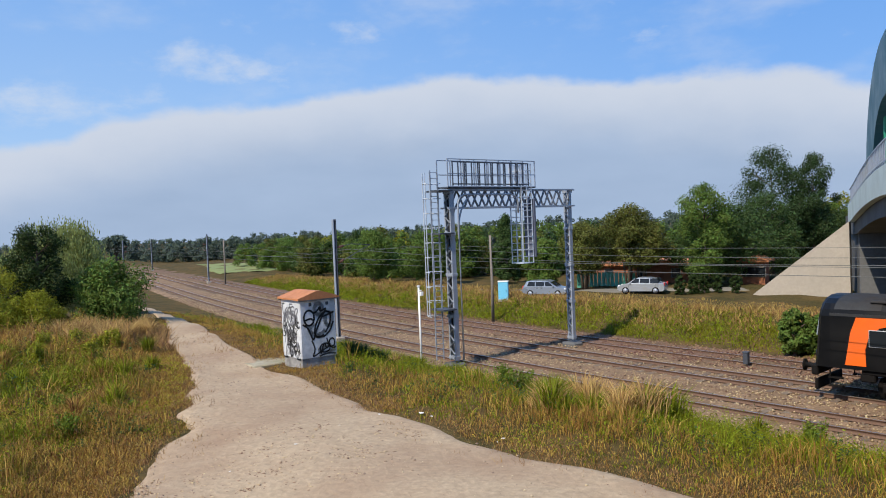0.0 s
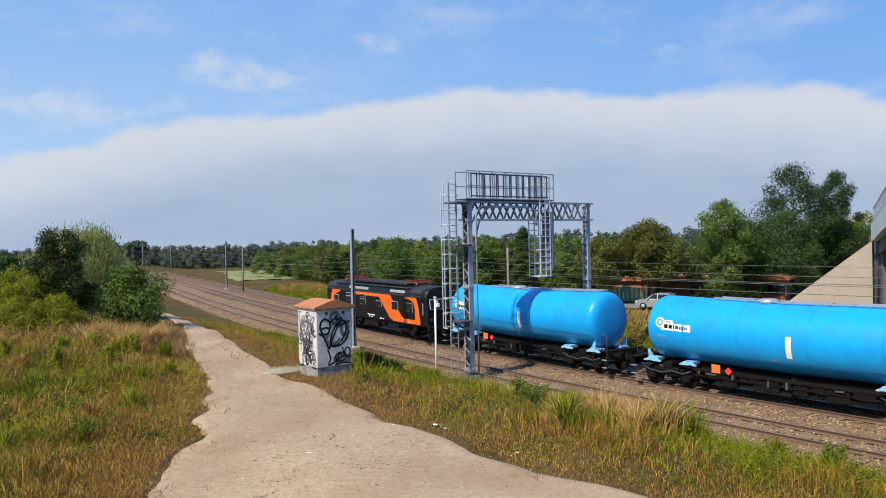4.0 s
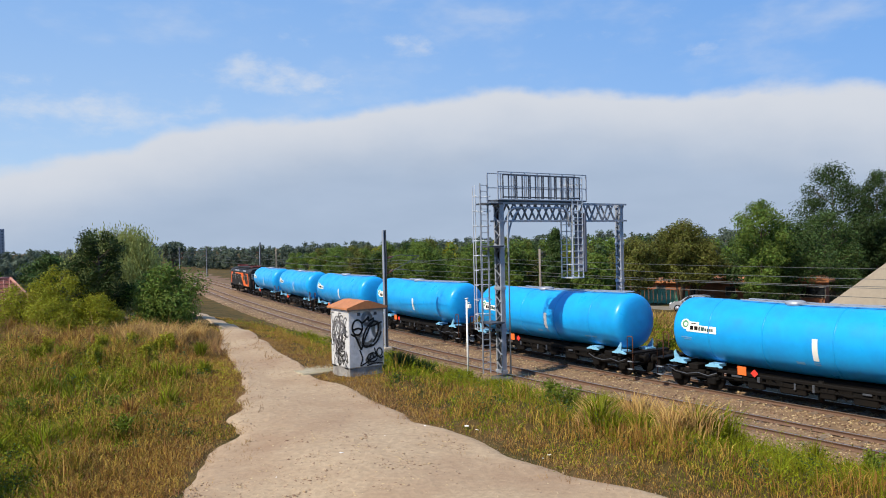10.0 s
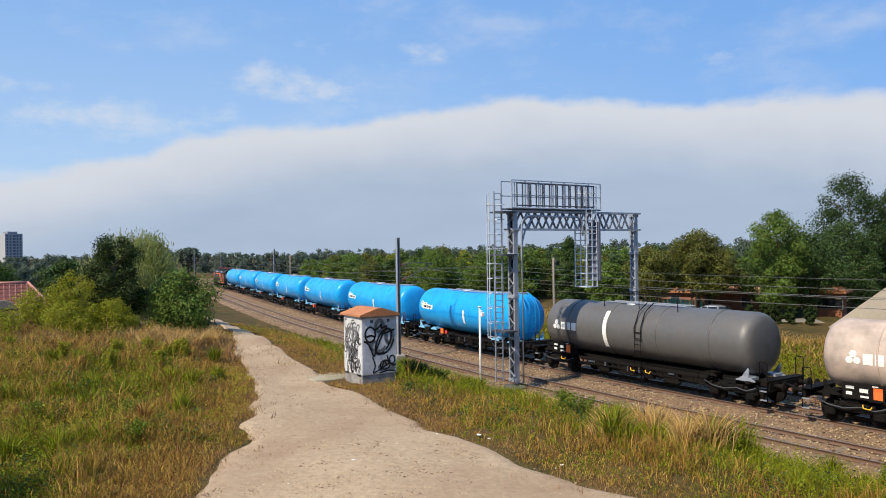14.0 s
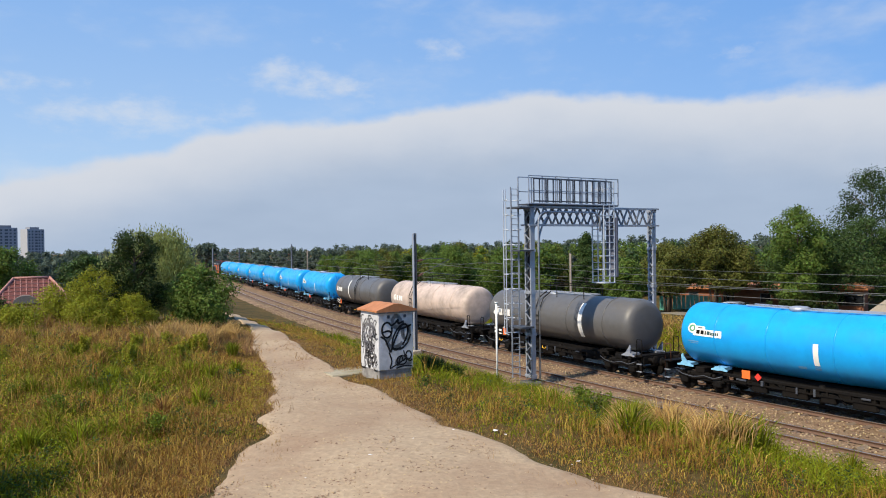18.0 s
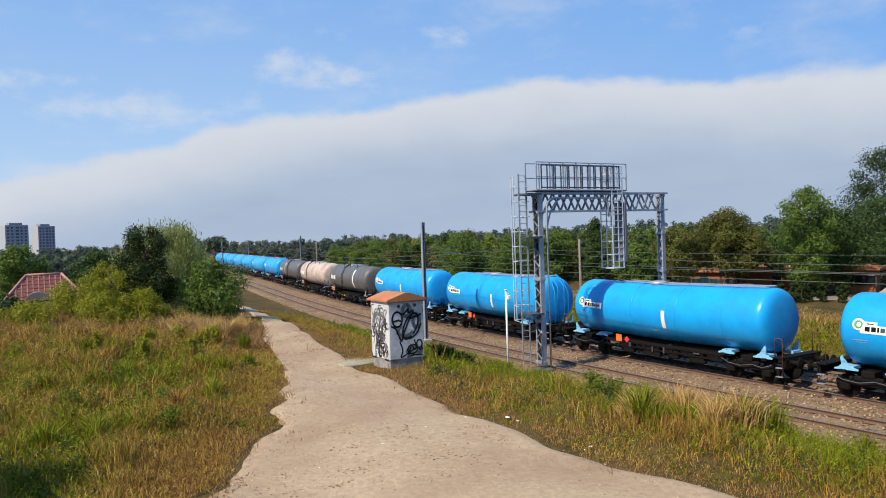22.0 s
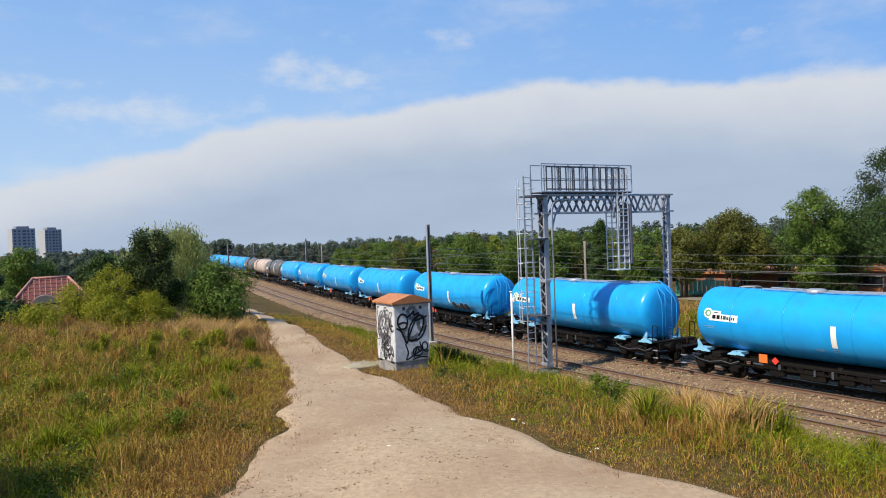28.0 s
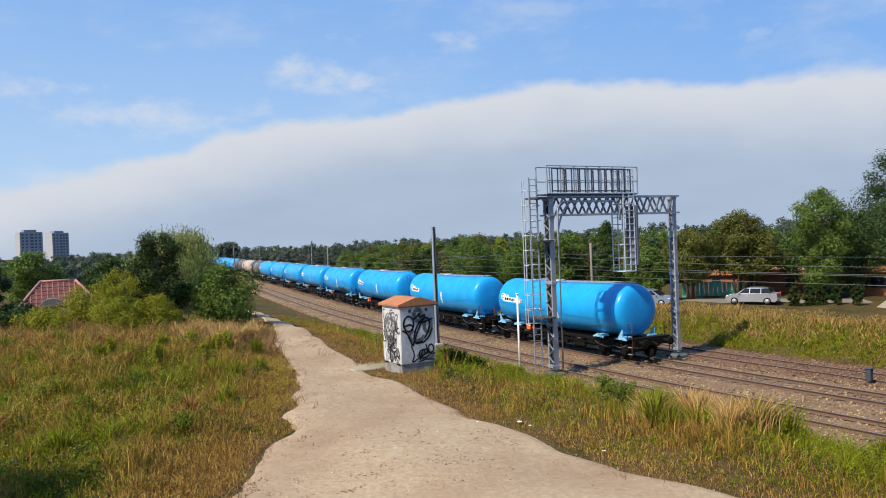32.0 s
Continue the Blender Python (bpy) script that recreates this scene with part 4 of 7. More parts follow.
        # plain shapes in place of the owner's mark
        mk = Build()
        for k in range(3):
            a = 2 * math.pi * k / 3 + math.pi / 2
            disc_on_tank(mk, r, zc, 5.45 + 0.16 * math.cos(a), 1 + math.degrees(0.16 * math.sin(a) / r), 0.14, 0.01, 0, 7)
        part("owner_mark", mk, M_WHITE, w)
        for xa, xb in ((4.75, 5.1), (4.36, 4.68), (3.9, 4.28)):
            b = Build()
            patch_on_tank(b, r, zc, xa, xb, -8, 9, 0.01, 2, 3)
            part("owner_mark", b, M_WHITE, w)
        b = Build()
        b.box((5.15, 1.27, 1.38), (1.5, 0.03, 0.62), bevel=0.01)
        board = part("data_board", b, M_UNDER, w, "black board with white data panels")
        for x, z, lx, lz in ((5.62, 1.5, 0.3, 0.1), (5.65, 1.28, 0.22, 0.12), (5.12, 1.42, 0.3, 0.14), (5.1, 1.2, 0.3, 0.07), (4.72, 1.62, 0.2, 0.04)):
            b = Build()
            b.box((x, 1.29, z), (lx, 0.012, lz))
            part("data_panel", b, M_WHITE, board)
        b = Build()
        b.box((4.62, 1.29, 1.36), (0.32, 0.02, 0.42))
        part("hazard_plate", b, M_ORANGE_PLATE, w, "orange-red hazard plate")
        for x in (5.0, lad - 0.5, lad + 0.45):
            b = Build()
            b.tube([(x - 0.16, 1.3, 0.86), (x - 0.12, 1.34, 0.76), (x + 0.12, 1.34, 0.78), (x + 0.16, 1.3, 0.9)], 0.022, 6)
            part("handle", b, material_cache("handle_yellow", (0.72, 0.42, 0.02)), w, "yellow handle")
        b = Build()
        for x in (lad - 0.2, lad + 0.2):
            b.tube([(x, 1.42, 0.5), (x, 1.46, 2.9), (x, 1.1, 3.7), (x, 0.5, 4.1)], 0.03, 6)
        for z in np.arange(0.6, 3.0, 0.3):
            b.bar((lad - 0.2, 1.44, z), (lad + 0.2, 1.44, z), 0.035)
        part("side_ladder", b, M_UNDER, w)
        b = Build()
        for y in (-0.7, 0.7):
            for x in (-2.4, 0, 2.4):
                b.tube([(x, y, tz - 0.25), (x, y, tz + 0.55)], 0.022, 6)
            b.tube([(-2.4, y, tz + 0.55), (2.4, y, tz + 0.55)], 0.022, 6)
        part("top_railing", b, M_UNDER, w)
    return w


_cache = {}


def material_cache(name, colour, **kw):
    if name not in _cache:
        _cache[name] = material(name, colour, **kw)
    return _cache[name]


LOCO_HALF = 8.4
M_FRAME = material("window_aluminium", (0.42, 0.43, 0.45), 0.45, 0.3, grain=0.1)


def locomotive():
    """A four-axle electric locomotive, black with orange bands."""
    w = thing("electric_locomotive", Matrix(), "black electric locomotive with broad orange slanted bands", "locomotive")
    hl, hw = LOCO_HALF, 1.46
    # body shell: rounded section, raked cab fronts
    sec = [(hw, 1.15), (hw, 3.05), (hw - 0.05, 3.3), (hw - 0.22, 3.5), (hw - 0.55, 3.66), (0.4, 3.74)]
    sec = sec + [(-y, z) for y, z in reversed(sec)]
    b = Build()
    xs = [(-hl, 0.86, 0.0), (-hl + 0.12, 0.96, 0.0), (-hl + 0.6, 1.0, 0), (hl - 0.6, 1.0, 0), (hl - 0.12, 0.96, 0.0), (hl, 0.86, 0.0)]
    vs, fs, n = [], [], len(sec)
    for x, k, _ in xs:
        for y, z in sec:
            rake = 0.28 * max(0, z - 2.1) / 1.6 if abs(x) > hl - 0.3 else 0
            vs.append((x - math.copysign(rake, x), y * k, z))
    for i in range(len(xs) - 1):
        for j in range(n):
            fs.append((i * n + j, (i + 1) * n + j, (i + 1) * n + (j + 1) % n, i * n + (j + 1) % n))
    fs += [tuple(range(n)), tuple((len(xs) - 1) * n + j for j in reversed(range(n)))]
    b.add(vs, fs)
    body = part("body", b, M_BLACK, w)
    # grey cab roofs and roof equipment
    for sx in (-1, 1):
        b = Build()
        vs, fs = [], []
        rs = [(y * 1.012, z + 0.012) for y, z in sec if z > 3.2]
        for x in (hl - 2.3, hl - 0.9, hl - 0.35):
            for y, z in rs:
                k = 1.0 if x < hl - 0.5 else 0.96
                vs.append((sx * x, y * k, z - (0.05 if x > hl - 0.5 else 0)))
        m = len(rs)
        for i in range(2):
            for j in range(m - 1):
                fs.append((i * m + j, (i + 1) * m + j, (i + 1) * m + j + 1, i * m + j + 1))
        b.add(vs, fs, True)
        part("cab_roof", b, M_ROOF_GREY, w, "grey cab roof")
    b = Build()
    for k in range(7):
        b.box((-4.2 + k * 1.4, 0, 3.84), (1.25, 1.7, 0.16), bevel=0.03)
        for j in range(4):
            b.box((-4.2 + k * 1.4 - 0.45 + j * 0.3, 0.87, 3.82), (0.2, 0.06, 0.1))
    part("roof_grilles", b, M_ROOF_GREY, w)
    for sy in (-1, 1):
        b = Build()
        b.box((0.4, sy * 1.12, 3.60), (12.2, 0.30, 0.10), bevel=0.03)
        part("roof_walkway", b, M_ROOF_GREY, w)
        b = Build()
        b.box((1.9, sy * (hw - 0.06), 3.34), (3.4, 0.05, 0.20), bevel=0.02)
        part("louvre_panel", b, M_FRAME, w, "bright metal louvre panel")
        b = Build()
        b.box((-4.4, sy * (hw - 0.06), 3.34), (2.2, 0.05, 0.20), bevel=0.02)
        part("louvre_panel", b, M_FRAME, w, "bright metal louvre panel")
    for sx in (-1, 1):
        b = Build()
        cx = sx * 5.0
        red = material_cache("pantograph_red", (0.20, 0.035, 0.03))
        for y in (-0.6, 0.6):
            b.bar((cx - 0.9, y, 3.95), (cx + 0.9, y, 3.95), 0.06)
        for x in (-0.9, 0.9):
            b.bar((cx + x, -0.6, 3.95), (cx + x, 0.6, 3.95), 0.06)
        pan = part("pantograph", b, red, w, "folded dark red pantograph")
        for y in (-0.6, 0.6):
            b = Build()
            b.bar((cx - 0.8, y, 4.0), (cx + 0.8, y * 0.8, 4.12), 0.045)
            part("arm", b, red, pan)
            for x in (-0.8, 0.8):
                b = Build()
                b.tube([(cx + x, y, 3.7), (cx + x, y, 3.95)], 0.07, 8)
                part("insulator", b, material_cache("insulator_brown", (0.16, 0.07, 0.04), rough=0.3), pan)
        for x in (-0.9, -0.3, 0.3, 0.9):
            b = Build()
            b.bar((cx + x, -0.75, 4.08), (cx + x, 0.75, 4.08), 0.045)
            part("contact_strip", b, red, pan)
    # cant rail and grey strip
    for sy in (-1, 1):
        b = Build()
        b.box((0, sy * (hw + 0.004), 3.12), (2 * hl - 1.2, 0.02, 0.10))
        part("cant_rail", b, M_ROOF_GREY, w)
        # orange bands: top strip, slanted broad band, cab frame
        def band(pts, name="orange_band"):
            q = Build()
            q.prism(pts, sy * (hw + 0.004), sy * (hw + 0.016))
            part(name, q, M_ORANGE, w, "orange painted band")

        f = 1 if sy > 0 else -1
        band([(f * 3.0, 3.05), (f * -3.4, 3.05), (f * -3.6, 2.82), (f * 3.0, 2.82)])
        band([(f * -1.65, 2.82), (f * -3.6, 2.82), (f * -5.1, 1.62), (f * -5.4, 1.5), (f * -7.65, 1.5), (f * -7.65, 1.22), (f * -3.9, 1.22), (f * -3.3, 1.42)])
        band([(f * -6.98, 1.5), (f * -6.98, 2.2), (f * -6.8, 2.62), (f * -6.4, 2.84), (f * -5.5, 2.93), (f * -5.5, 3.02), (f * -7.1, 3.02), (f * -7.38, 2.6), (f * -7.65, 1.5)])
        band([(f * 7.3, 1.3), (f * 6.6, 1.3), (f * 6.62, 1.9), (f * 6.5, 2.35), (f * 6.15, 2.7), (f * 5.3, 2.93), (f * 5.3, 3.05), (f * 6.9, 3.05), (f * 7.1, 2.5)])
        for x, ww in ((6.05, 0.9), (3.65, 0.95), (1.1, 0.95), (-1.6, 0.95), (-4.1, 0.95), (-6.2, 0.85)):
            q = Build()
            q.box((f * x, sy * (hw + 0.012), 2.32 if abs(x) > 4 or x < -3 else 2.32), (ww, 0.03, 0.62 if abs(x) > 3 else 0.42), bevel=0.012)
            fr = part("window_frame", q, M_FRAME, w, "grey window frame")
            q = Build()
            q.box((f * x, sy * (hw + 0.03), 2.32), (ww - 0.055, 0.012, (0.62 if abs(x) > 3 else 0.42) - 0.055))
            part("pane", q, M_GLASS, fr)
        for x in (3.65, 1.1):
            q = Build()
            q.box((f * x, sy * (hw + 0.012), 2.78), (0.95, 0.03, 0.26), bevel=0.012)
            fr = part("window_frame", q, M_FRAME, w, "grey upper window frame")
            q = Build()
            q.box((f * x, sy * (hw + 0.03), 2.78), (0.88, 0.012, 0.19))
            part("pane", q, M_GLASS, fr)
        q = Build()
        q.box((f * -7.80, sy * (hw * 0.975 + 0.01), 2.3), (0.42, 0.03, 0.78), bevel=0.012)
        fr = part("door_window_frame", q, M_GALV, w)
        q = Build()
        q.box((f * -7.80, sy * (hw * 0.975 + 0.028), 2.3), (0.3, 0.012, 0.64))
        part("pane", q, M_GLASS, fr)
        for x_, z_, lx in ((-0.62, 1.42, 0.6), (0.02, 1.42, 0.5), (-0.45, 1.28, 0.22), (-0.1, 1.28, 0.16), (-1.9, 1.26, 0.3), (-2.3, 1.26, 0.2), (-6.1, 1.3, 0.2)):
            q = Build()
            q.box((f * x_, sy * (hw + 0.02), z_), (lx, 0.012, 0.075))
            part("lettering_bar", q, M_WHITE, w)
        q = Build()
        q.box((0, sy * 1.12, 1.06), (13.6, 0.5, 0.18), bevel=0.04)
        q.box((0, sy * 1.1, 0.72), (2.2, 0.5, 0.44), bevel=0.06)
        for x_ in (-2.0, 1.9, 6.6, -6.6):
            q.box((x_, sy * 1.2, 0.86), (0.5, 0.3, 0.3), bevel=0.04)
        part("underframe_box", q, M_UNDER, w)
    # cab fronts
    for sx in (-1, 1):
        for y in (-0.62, 0.62):
            q = Build()
            mm = Euler((0, sx * radians(-9.5), 0)).to_matrix()
            q.box((sx * (hl - 0.075), y, 2.62), (0.06, 1.0, 0.72), mm, bevel=0.02)
            fr = part("windscreen_frame", q, M_GALV, w, "pale windscreen frame")
            q = Build()
            q.box((sx * (hl - 0.05), y, 2.62), (0.05, 0.88, 0.60), mm)
            part("pane", q, M_GLASS, fr)
        for y in (-0.95, 0.95):
            q = Build()
            q.lathe([(sx * hl - sx * 0.1, 0.16), (sx * (hl + 0.05), 0.16), (sx * (hl + 0.07), 0.1), (sx * (hl + 0.07), 0.0)], 16, Matrix.Translation((0, y, 1.55)))
            part("headlight", q, M_GLASS, w)
        q = Build()
        q.lathe([(sx * hl - sx * 0.4, 0.14), (sx * (hl - 0.2), 0.14), (sx * (hl - 0.18), 0.0)], 16, Matrix.Translation((0, 0, 3.35)))
        part("headlight", q, M_GLASS, w)
        q = Build()
        q.box((sx * (hl + 0.02), 0, 0.98), (0.25, 2.7, 0.4), bevel=0.05)
        for y in (-1.25, 1.25):
            for z in (0.45, 0.75):
                q.box((sx * (hl - 0.7), y, z), (0.5, 0.2, 0.04))
            q.bar((sx * (hl - 0.5), y, 0.4), (sx * (hl - 0.5), y, 1.2), 0.04)
        q.box((sx * (hl + 0.0), 0, 0.42), (0.12, 2.5, 0.4), bevel=0.03)
        part("buffer_beam", q, M_UNDER, w)
        buffers(w, sx * (hl + 0.1), sx)
        bogie(w, sx * 5.1)
    return w


SET = ["blue"] * 6 + ["blue_ladder", "grey", "beige", "grey_late", "blue", "blue_ladder", "blue", "blue_tagged", "blue_scrawled", "blue_ladder", "blue", "blue"]
TRAIN = []                                       # vehicle, how far its middle runs behind the first tank's front


def make_train():
    TRAIN.append((locomotive(), 2.45 + LOCO_HALF, 5.1))
    first, back = {}, TANK_LEN / 2
    for k, kind in enumerate(SET):
        reach = PITCH if kind.startswith("blue") else PITCH_GREY
        if k:
            back += (reach + (PITCH if SET[k - 1].startswith("blue") else PITCH_GREY)) / 2
        if kind in first:
            w = copy_thing(first[kind], Matrix())
        else:
            w = first[kind] = tank_wagon(kind)
        TRAIN.append((w, -back, reach / 2 - 2.56))


def motions():
    """The train rolls along the line and slows down."""
    times = [0.5 * k for k in range(65)]
    for w, offset, wheelbase in TRAIN:
        rows = []
        for t in times:
            s = run_at(t) + offset
            xa, ya = rail_pos(s - wheelbase)
            xb, yb = rail_pos(s + wheelbase)
            rows.append((t, pose(float(xa + xb) / 2, float(ya + yb) / 2, 0, 0, 0, math.degrees(math.atan2(yb - ya, xb - xa)))))
        walk(w, rows)


make_train()

# ---- signal gantry ----
GAN_H = 8.8
M_LEG_PLATE = material("leg_plate", (0.20, 0.22, 0.26), 0.55, 0.4, grain=0.12, scale=9, dirt=(0.13, 0.13, 0.14))


def laced_leg(g, n, z0, z1, ws, wn, plate):
    """Two channels joined by zig-zag lacing: the channels look along the line, the lacing to both sides of it."""
    for sx in (-1, 1):
        zm, h, x = (z0 + z1) / 2, z1 - z0, sx * ws / 2
        t, f, y = 0.02, 0.09, wn / 2
        b = Build()
        outline = [(x, -y), (x, y), (x - sx * f, y), (x - sx * f, y - t), (x - sx * t, y - t), (x - sx * t, -y + t), (x - sx * f, -y + t), (x - sx * f, -y)]
        b.add([(px_, n + py_, z) for z in (z0, z1) for px_, py_ in outline], [tuple(range(8)), tuple(range(15, 7, -1))] + [(k, (k + 1) % 8, 8 + (k + 1) % 8, 8 + k) for k in range(8)])
        leg = part("leg_channel", b, M_GALV, g)
    steps = int((z1 - z0) / (ws * 0.62))
    for sy in (-1, 1):
        for k in range(steps):
            za, zb = z0 + (z1 - z0) * k / steps, z0 + (z1 - z0) * (k + 1) / steps
            f = 1 if k % 2 else -1
            b = Build()
            b.bar((-f * (ws / 2 - 0.06), n + sy * (wn / 2 + 0.02), za), (f * (ws / 2 - 0.06), n + sy * (wn / 2 + 0.02), zb), 0.075, 0.02)
            part("lacing_bar", b, M_GALV, leg)
    for z in np.linspace(z0 + 0.15, z1 - 0.1, 5):
        b = Build()
        b.box((0, n, z), (ws + 0.06, wn + 0.08, 0.16), bevel=0.01)
        part("batten_plate", b, M_GALV, leg)
    if plate:
        # the plate's near-black stands for the shade inside the leg
        b = Build()
        b.box((0, n - wn / 2 + 0.06, (z0 + z1) / 2), (ws - 0.04, 0.012, z1 - z0 - 0.1))
        part("web_plate", b, material_cache("web_shade", (0.018, 0.02, 0.026), rough=0.8), leg, "web plate behind the lacing, coloured dark as in shade")


def signal_gantry():
    g = thing("signal_gantry", at_rail(8.0, 0), "grey galvanised lattice signal gantry spanning two tracks", "signal gantry")
    NL, NR = 5.78, -2.85
    for n, ws, wn in ((NL, 0.52, 0.26), (NR, 0.42, 0.22)):
        laced_leg(g, n, 0.1, GAN_H, ws, wn, n > 0)
        b = Build()
        b.box((0, n, -0.32), (1.0, 0.8, 0.6), bevel=0.08)
        part("footing", b, M_DECK, g, "stained concrete footing")
    # lattice beam
    b, web = Build(), []
    zb, zt = GAN_H - 0.92, GAN_H
    for x in (-0.3, 0.3):
        for z in (zb, zt):
            b.bar((x, NR - 0.25, z), (x, NL + 0.3, z), 0.09)
        k = 0
        ys = np.arange(NR + 0.2, NL - 0.1, 0.48)
        for ya, yb in zip(ys[:-1], ys[1:]):
            web.append(((x, ya, zb if k % 2 else zt), (x, yb, zt if k % 2 else zb)))
            k += 1
    for y in np.arange(NR, NL, 0.96):
        for z in (zb, zt):
            b.bar((-0.3, y, z), (0.3, y, z), 0.05)
    beam = part("beam", b, M_GALV, g)
    for pa, pb in web:
        part("lacing_bar", Build().bar(pa, pb, 0.075), M_LEG_PLATE, beam)
    b = Build()
    for x in (-0.3, 0.3):
        pts = [(x, NL - 0.3, GAN_H - 2.3)] + [(x, NL - 0.3 - 1.25 * (1 - math.cos(a)), GAN_H - 2.3 + 2.1 * math.sin(a)) for a in np.linspace(0.2, 1.5, 7)]
        b.tube(pts, 0.05, 6)
    part("knee_brace", b, M_GALV, g)
    b = Build()
    ya, yb = NL - 0.3, 1.35
    pts = [(-0.36, ya, GAN_H - 1.5)] + [(-0.36, ya - 0.5 * (1 - math.cos(a)), GAN_H - 0.75 + 0.5 * math.sin(a)) for a in np.linspace(0.1, 1.5, 6)]
    pts += [(-0.36, yb + 0.5 * (1 - math.cos(a)), GAN_H - 0.75 + 0.5 * math.sin(a)) for a in np.linspace(1.5, 0.1, 6)] + [(-0.36, yb, GAN_H - 1.25)]
    pts = [(-0.36, ya, 0.1)] + pts
    b.tube(pts, 0.05, 8)
    part("cable_arch", b, M_GALV, g, "curved pale cable conduit under the beam")
    # walkway with railing over the near part of the beam
    b = Build()
    y0, y1 = 0.12, NL + 0.36
    b.box((0, (y0 + y1) / 2, zt + 0.12), (0.9, y1 - y0, 0.06))
    part("walkway", b, M_GALV_DARK, g, "dark grating walkway")
    for x in (-0.45, 0.45):
        b = Build()
        for z in (0.15, 0.80, 1.54):
            b.bar((x, y0, zt + z), (x, y1, zt + z), 0.045)
        for y in np.linspace(y0, y1, 8):
            b.bar((x, y, zt + 0.12), (x, y, zt + 1.55), 0.05)
        part("railing", b, M_GALV, g)
    for y in np.linspace(y0 + 0.5, y1 - 1.1, 6):
        b = Build()
        for ya in (y, y + 0.42, y + 0.78):
            b.bar((-0.45, ya, zt + 0.2), (-0.45, ya, zt + 1.42), 0.05)
        for z in (0.28, 1.40):
            b.bar((-0.45, y, zt + z), (-0.45, y + 0.78, zt + z), 0.06)
        part("guard_panel", b, M_GALV_DARK, g, "dark guard panel frame")
    # signal cage hanging from the beam, with its ladder
    yc = 0.55
    b = Build()
    for x in (-0.45, 0.45):
        for y in (yc - 0.12, yc + 0.22, yc + 0.62):
            b.bar((x, y, zt - 4.0), (x, y, zt + 1.4), 0.05)
        for z in np.arange(zt - 4.0, zt + 1.4, 0.36):
            b.bar((x, yc - 0.12, z), (x, yc + 0.62, z), 0.04)
    for z in np.arange(zt - 4.0, zt + 1.4, 0.72):
        for y in (yc - 0.12, yc + 0.22, yc + 0.62):
            b.bar((-0.45, y, z), (0.45, y, z), 0.04)
    for z in (zt - 4.0,):
        b.box((0, yc + 0.25, z), (0.95, 0.8, 0.05))
    part("signal_cage", b, material_cache("bright_galvanised", (0.56, 0.60, 0.66), rough=0.5, metal=0.3, grain=0.1), g, "bright galvanised signal cage")
    b = Build()
    b.box((-0.1, yc - 0.30, zt - 2.1), (0.8, 0.16, 3.2), bevel=0.02)
    part("signal_head", b, material_cache("signal_back", (0.11, 0.12, 0.16), rough=0.6), g, "dark grey back of the signal head")
    # caged ladder at the near leg
    b = Build()
    yl = NL + 0.52
    for y in (yl, yl + 0.45):
        b.bar((0.25, y, 0.2), (0.25, y, zt + 1.0), 0.05)
    for z in np.arange(0.4, zt + 0.9, 0.3):
        b.bar((0.25, yl, z), (0.25, yl + 0.45, z), 0.03)
    part("ladder", b, M_GALV, g)
    b = Build()
    for z in np.arange(2.4, zt + 1.0, 0.75):
        pts = [(0.25 + 0.75 * math.sin(a), yl + 0.225 + 0.42 * math.cos(a), z) for a in np.linspace(0, math.pi, 8)]
        b.tube(pts, 0.022, 5)
    for a in np.linspace(0.25, math.pi - 0.25, 5):
        b.bar((0.25 + 0.75 * math.sin(a), yl + 0.225 + 0.42 * math.cos(a), 2.4), (0.25 + 0.75 * math.sin(a), yl + 0.225 + 0.42 * math.cos(a), zt + 0.9), 0.035)
    part("ladder_cage", b, material_cache("bright_galvanised", (0.56, 0.60, 0.66)), g)
    for z, wd in ((zt - 2.2, 0.9), (zt - 0.05, 0.9), (2.75, 0.8)):
        b = Build()
        b.box((0.1, NL + 0.5, z), (1.1, wd, 0.08))
        part("landing", b, M_GALV_DARK, g)
    b = Build()
    b.tube([(0.1, NL - 0.24, 0.0), (0.1, NL - 0.24, zt - 2.0)], 0.035, 8)
    part("cable_duct", b, M_GALV, g)


signal_gantry()


# ---- cabinet with spray paint ----
def cabinet():
    x, y = -4.9, 26.2
    z = gz(x, y)
    W, D, Hh = 1.4, 1.42, 2.28
    c = thing("trackside_cabinet", pose(x, y, z, 0, 0, 38), "white rendered trackside cabinet covered in black graffiti with orange roof", "cabinet")
    b = Build()
    b.box((0, 0, 0.10), (W - 0.05, D - 0.05, 0.44), bevel=0.02)
    part("plinth", b, material_cache("stained_plinth", (0.27, 0.26, 0.25), rough=0.9, grain=0.3, scale=6, dirt=(0.10, 0.095, 0.09), dirt_amount=0.9, dirt_scale=2.4), c, "stained grey concrete plinth")
    b = Build()
    b.box((0, 0, 0.2 + Hh / 2), (W, D, Hh - 0.2), bevel=0.03)
    part("body", b, M_BOX_WALL, c)
    b = Build()
    ov, zt, rise = 0.1, 0.12 + Hh, 0.24
    hw, hd = W / 2 + ov, D / 2 + ov
    b.prism([(-hw, zt - 0.04), (hw, zt - 0.04), (hw, zt + 0.02), (0.1, zt + rise), (-0.1, zt + rise), (-hw, zt + 0.02)], -hd, hd)
    part("roof", b, M_TILE_RED, c, "weathered orange pitched roof")
    b = Build()
    for sx in (-1, 1):
        b.prism([(-hw + 0.03, zt - 0.09), (hw - 0.03, zt - 0.09), (hw - 0.03, zt - 0.045), (-hw + 0.03, zt - 0.045)], sx * (hd - 0.03) - 0.02, sx * (hd - 0.03) + 0.02)
    part("fascia", b, M_WOOD_POLE, c)
    return c, W, D, Hh


CAB, CAB_W, CAB_D, CAB_H = cabinet()

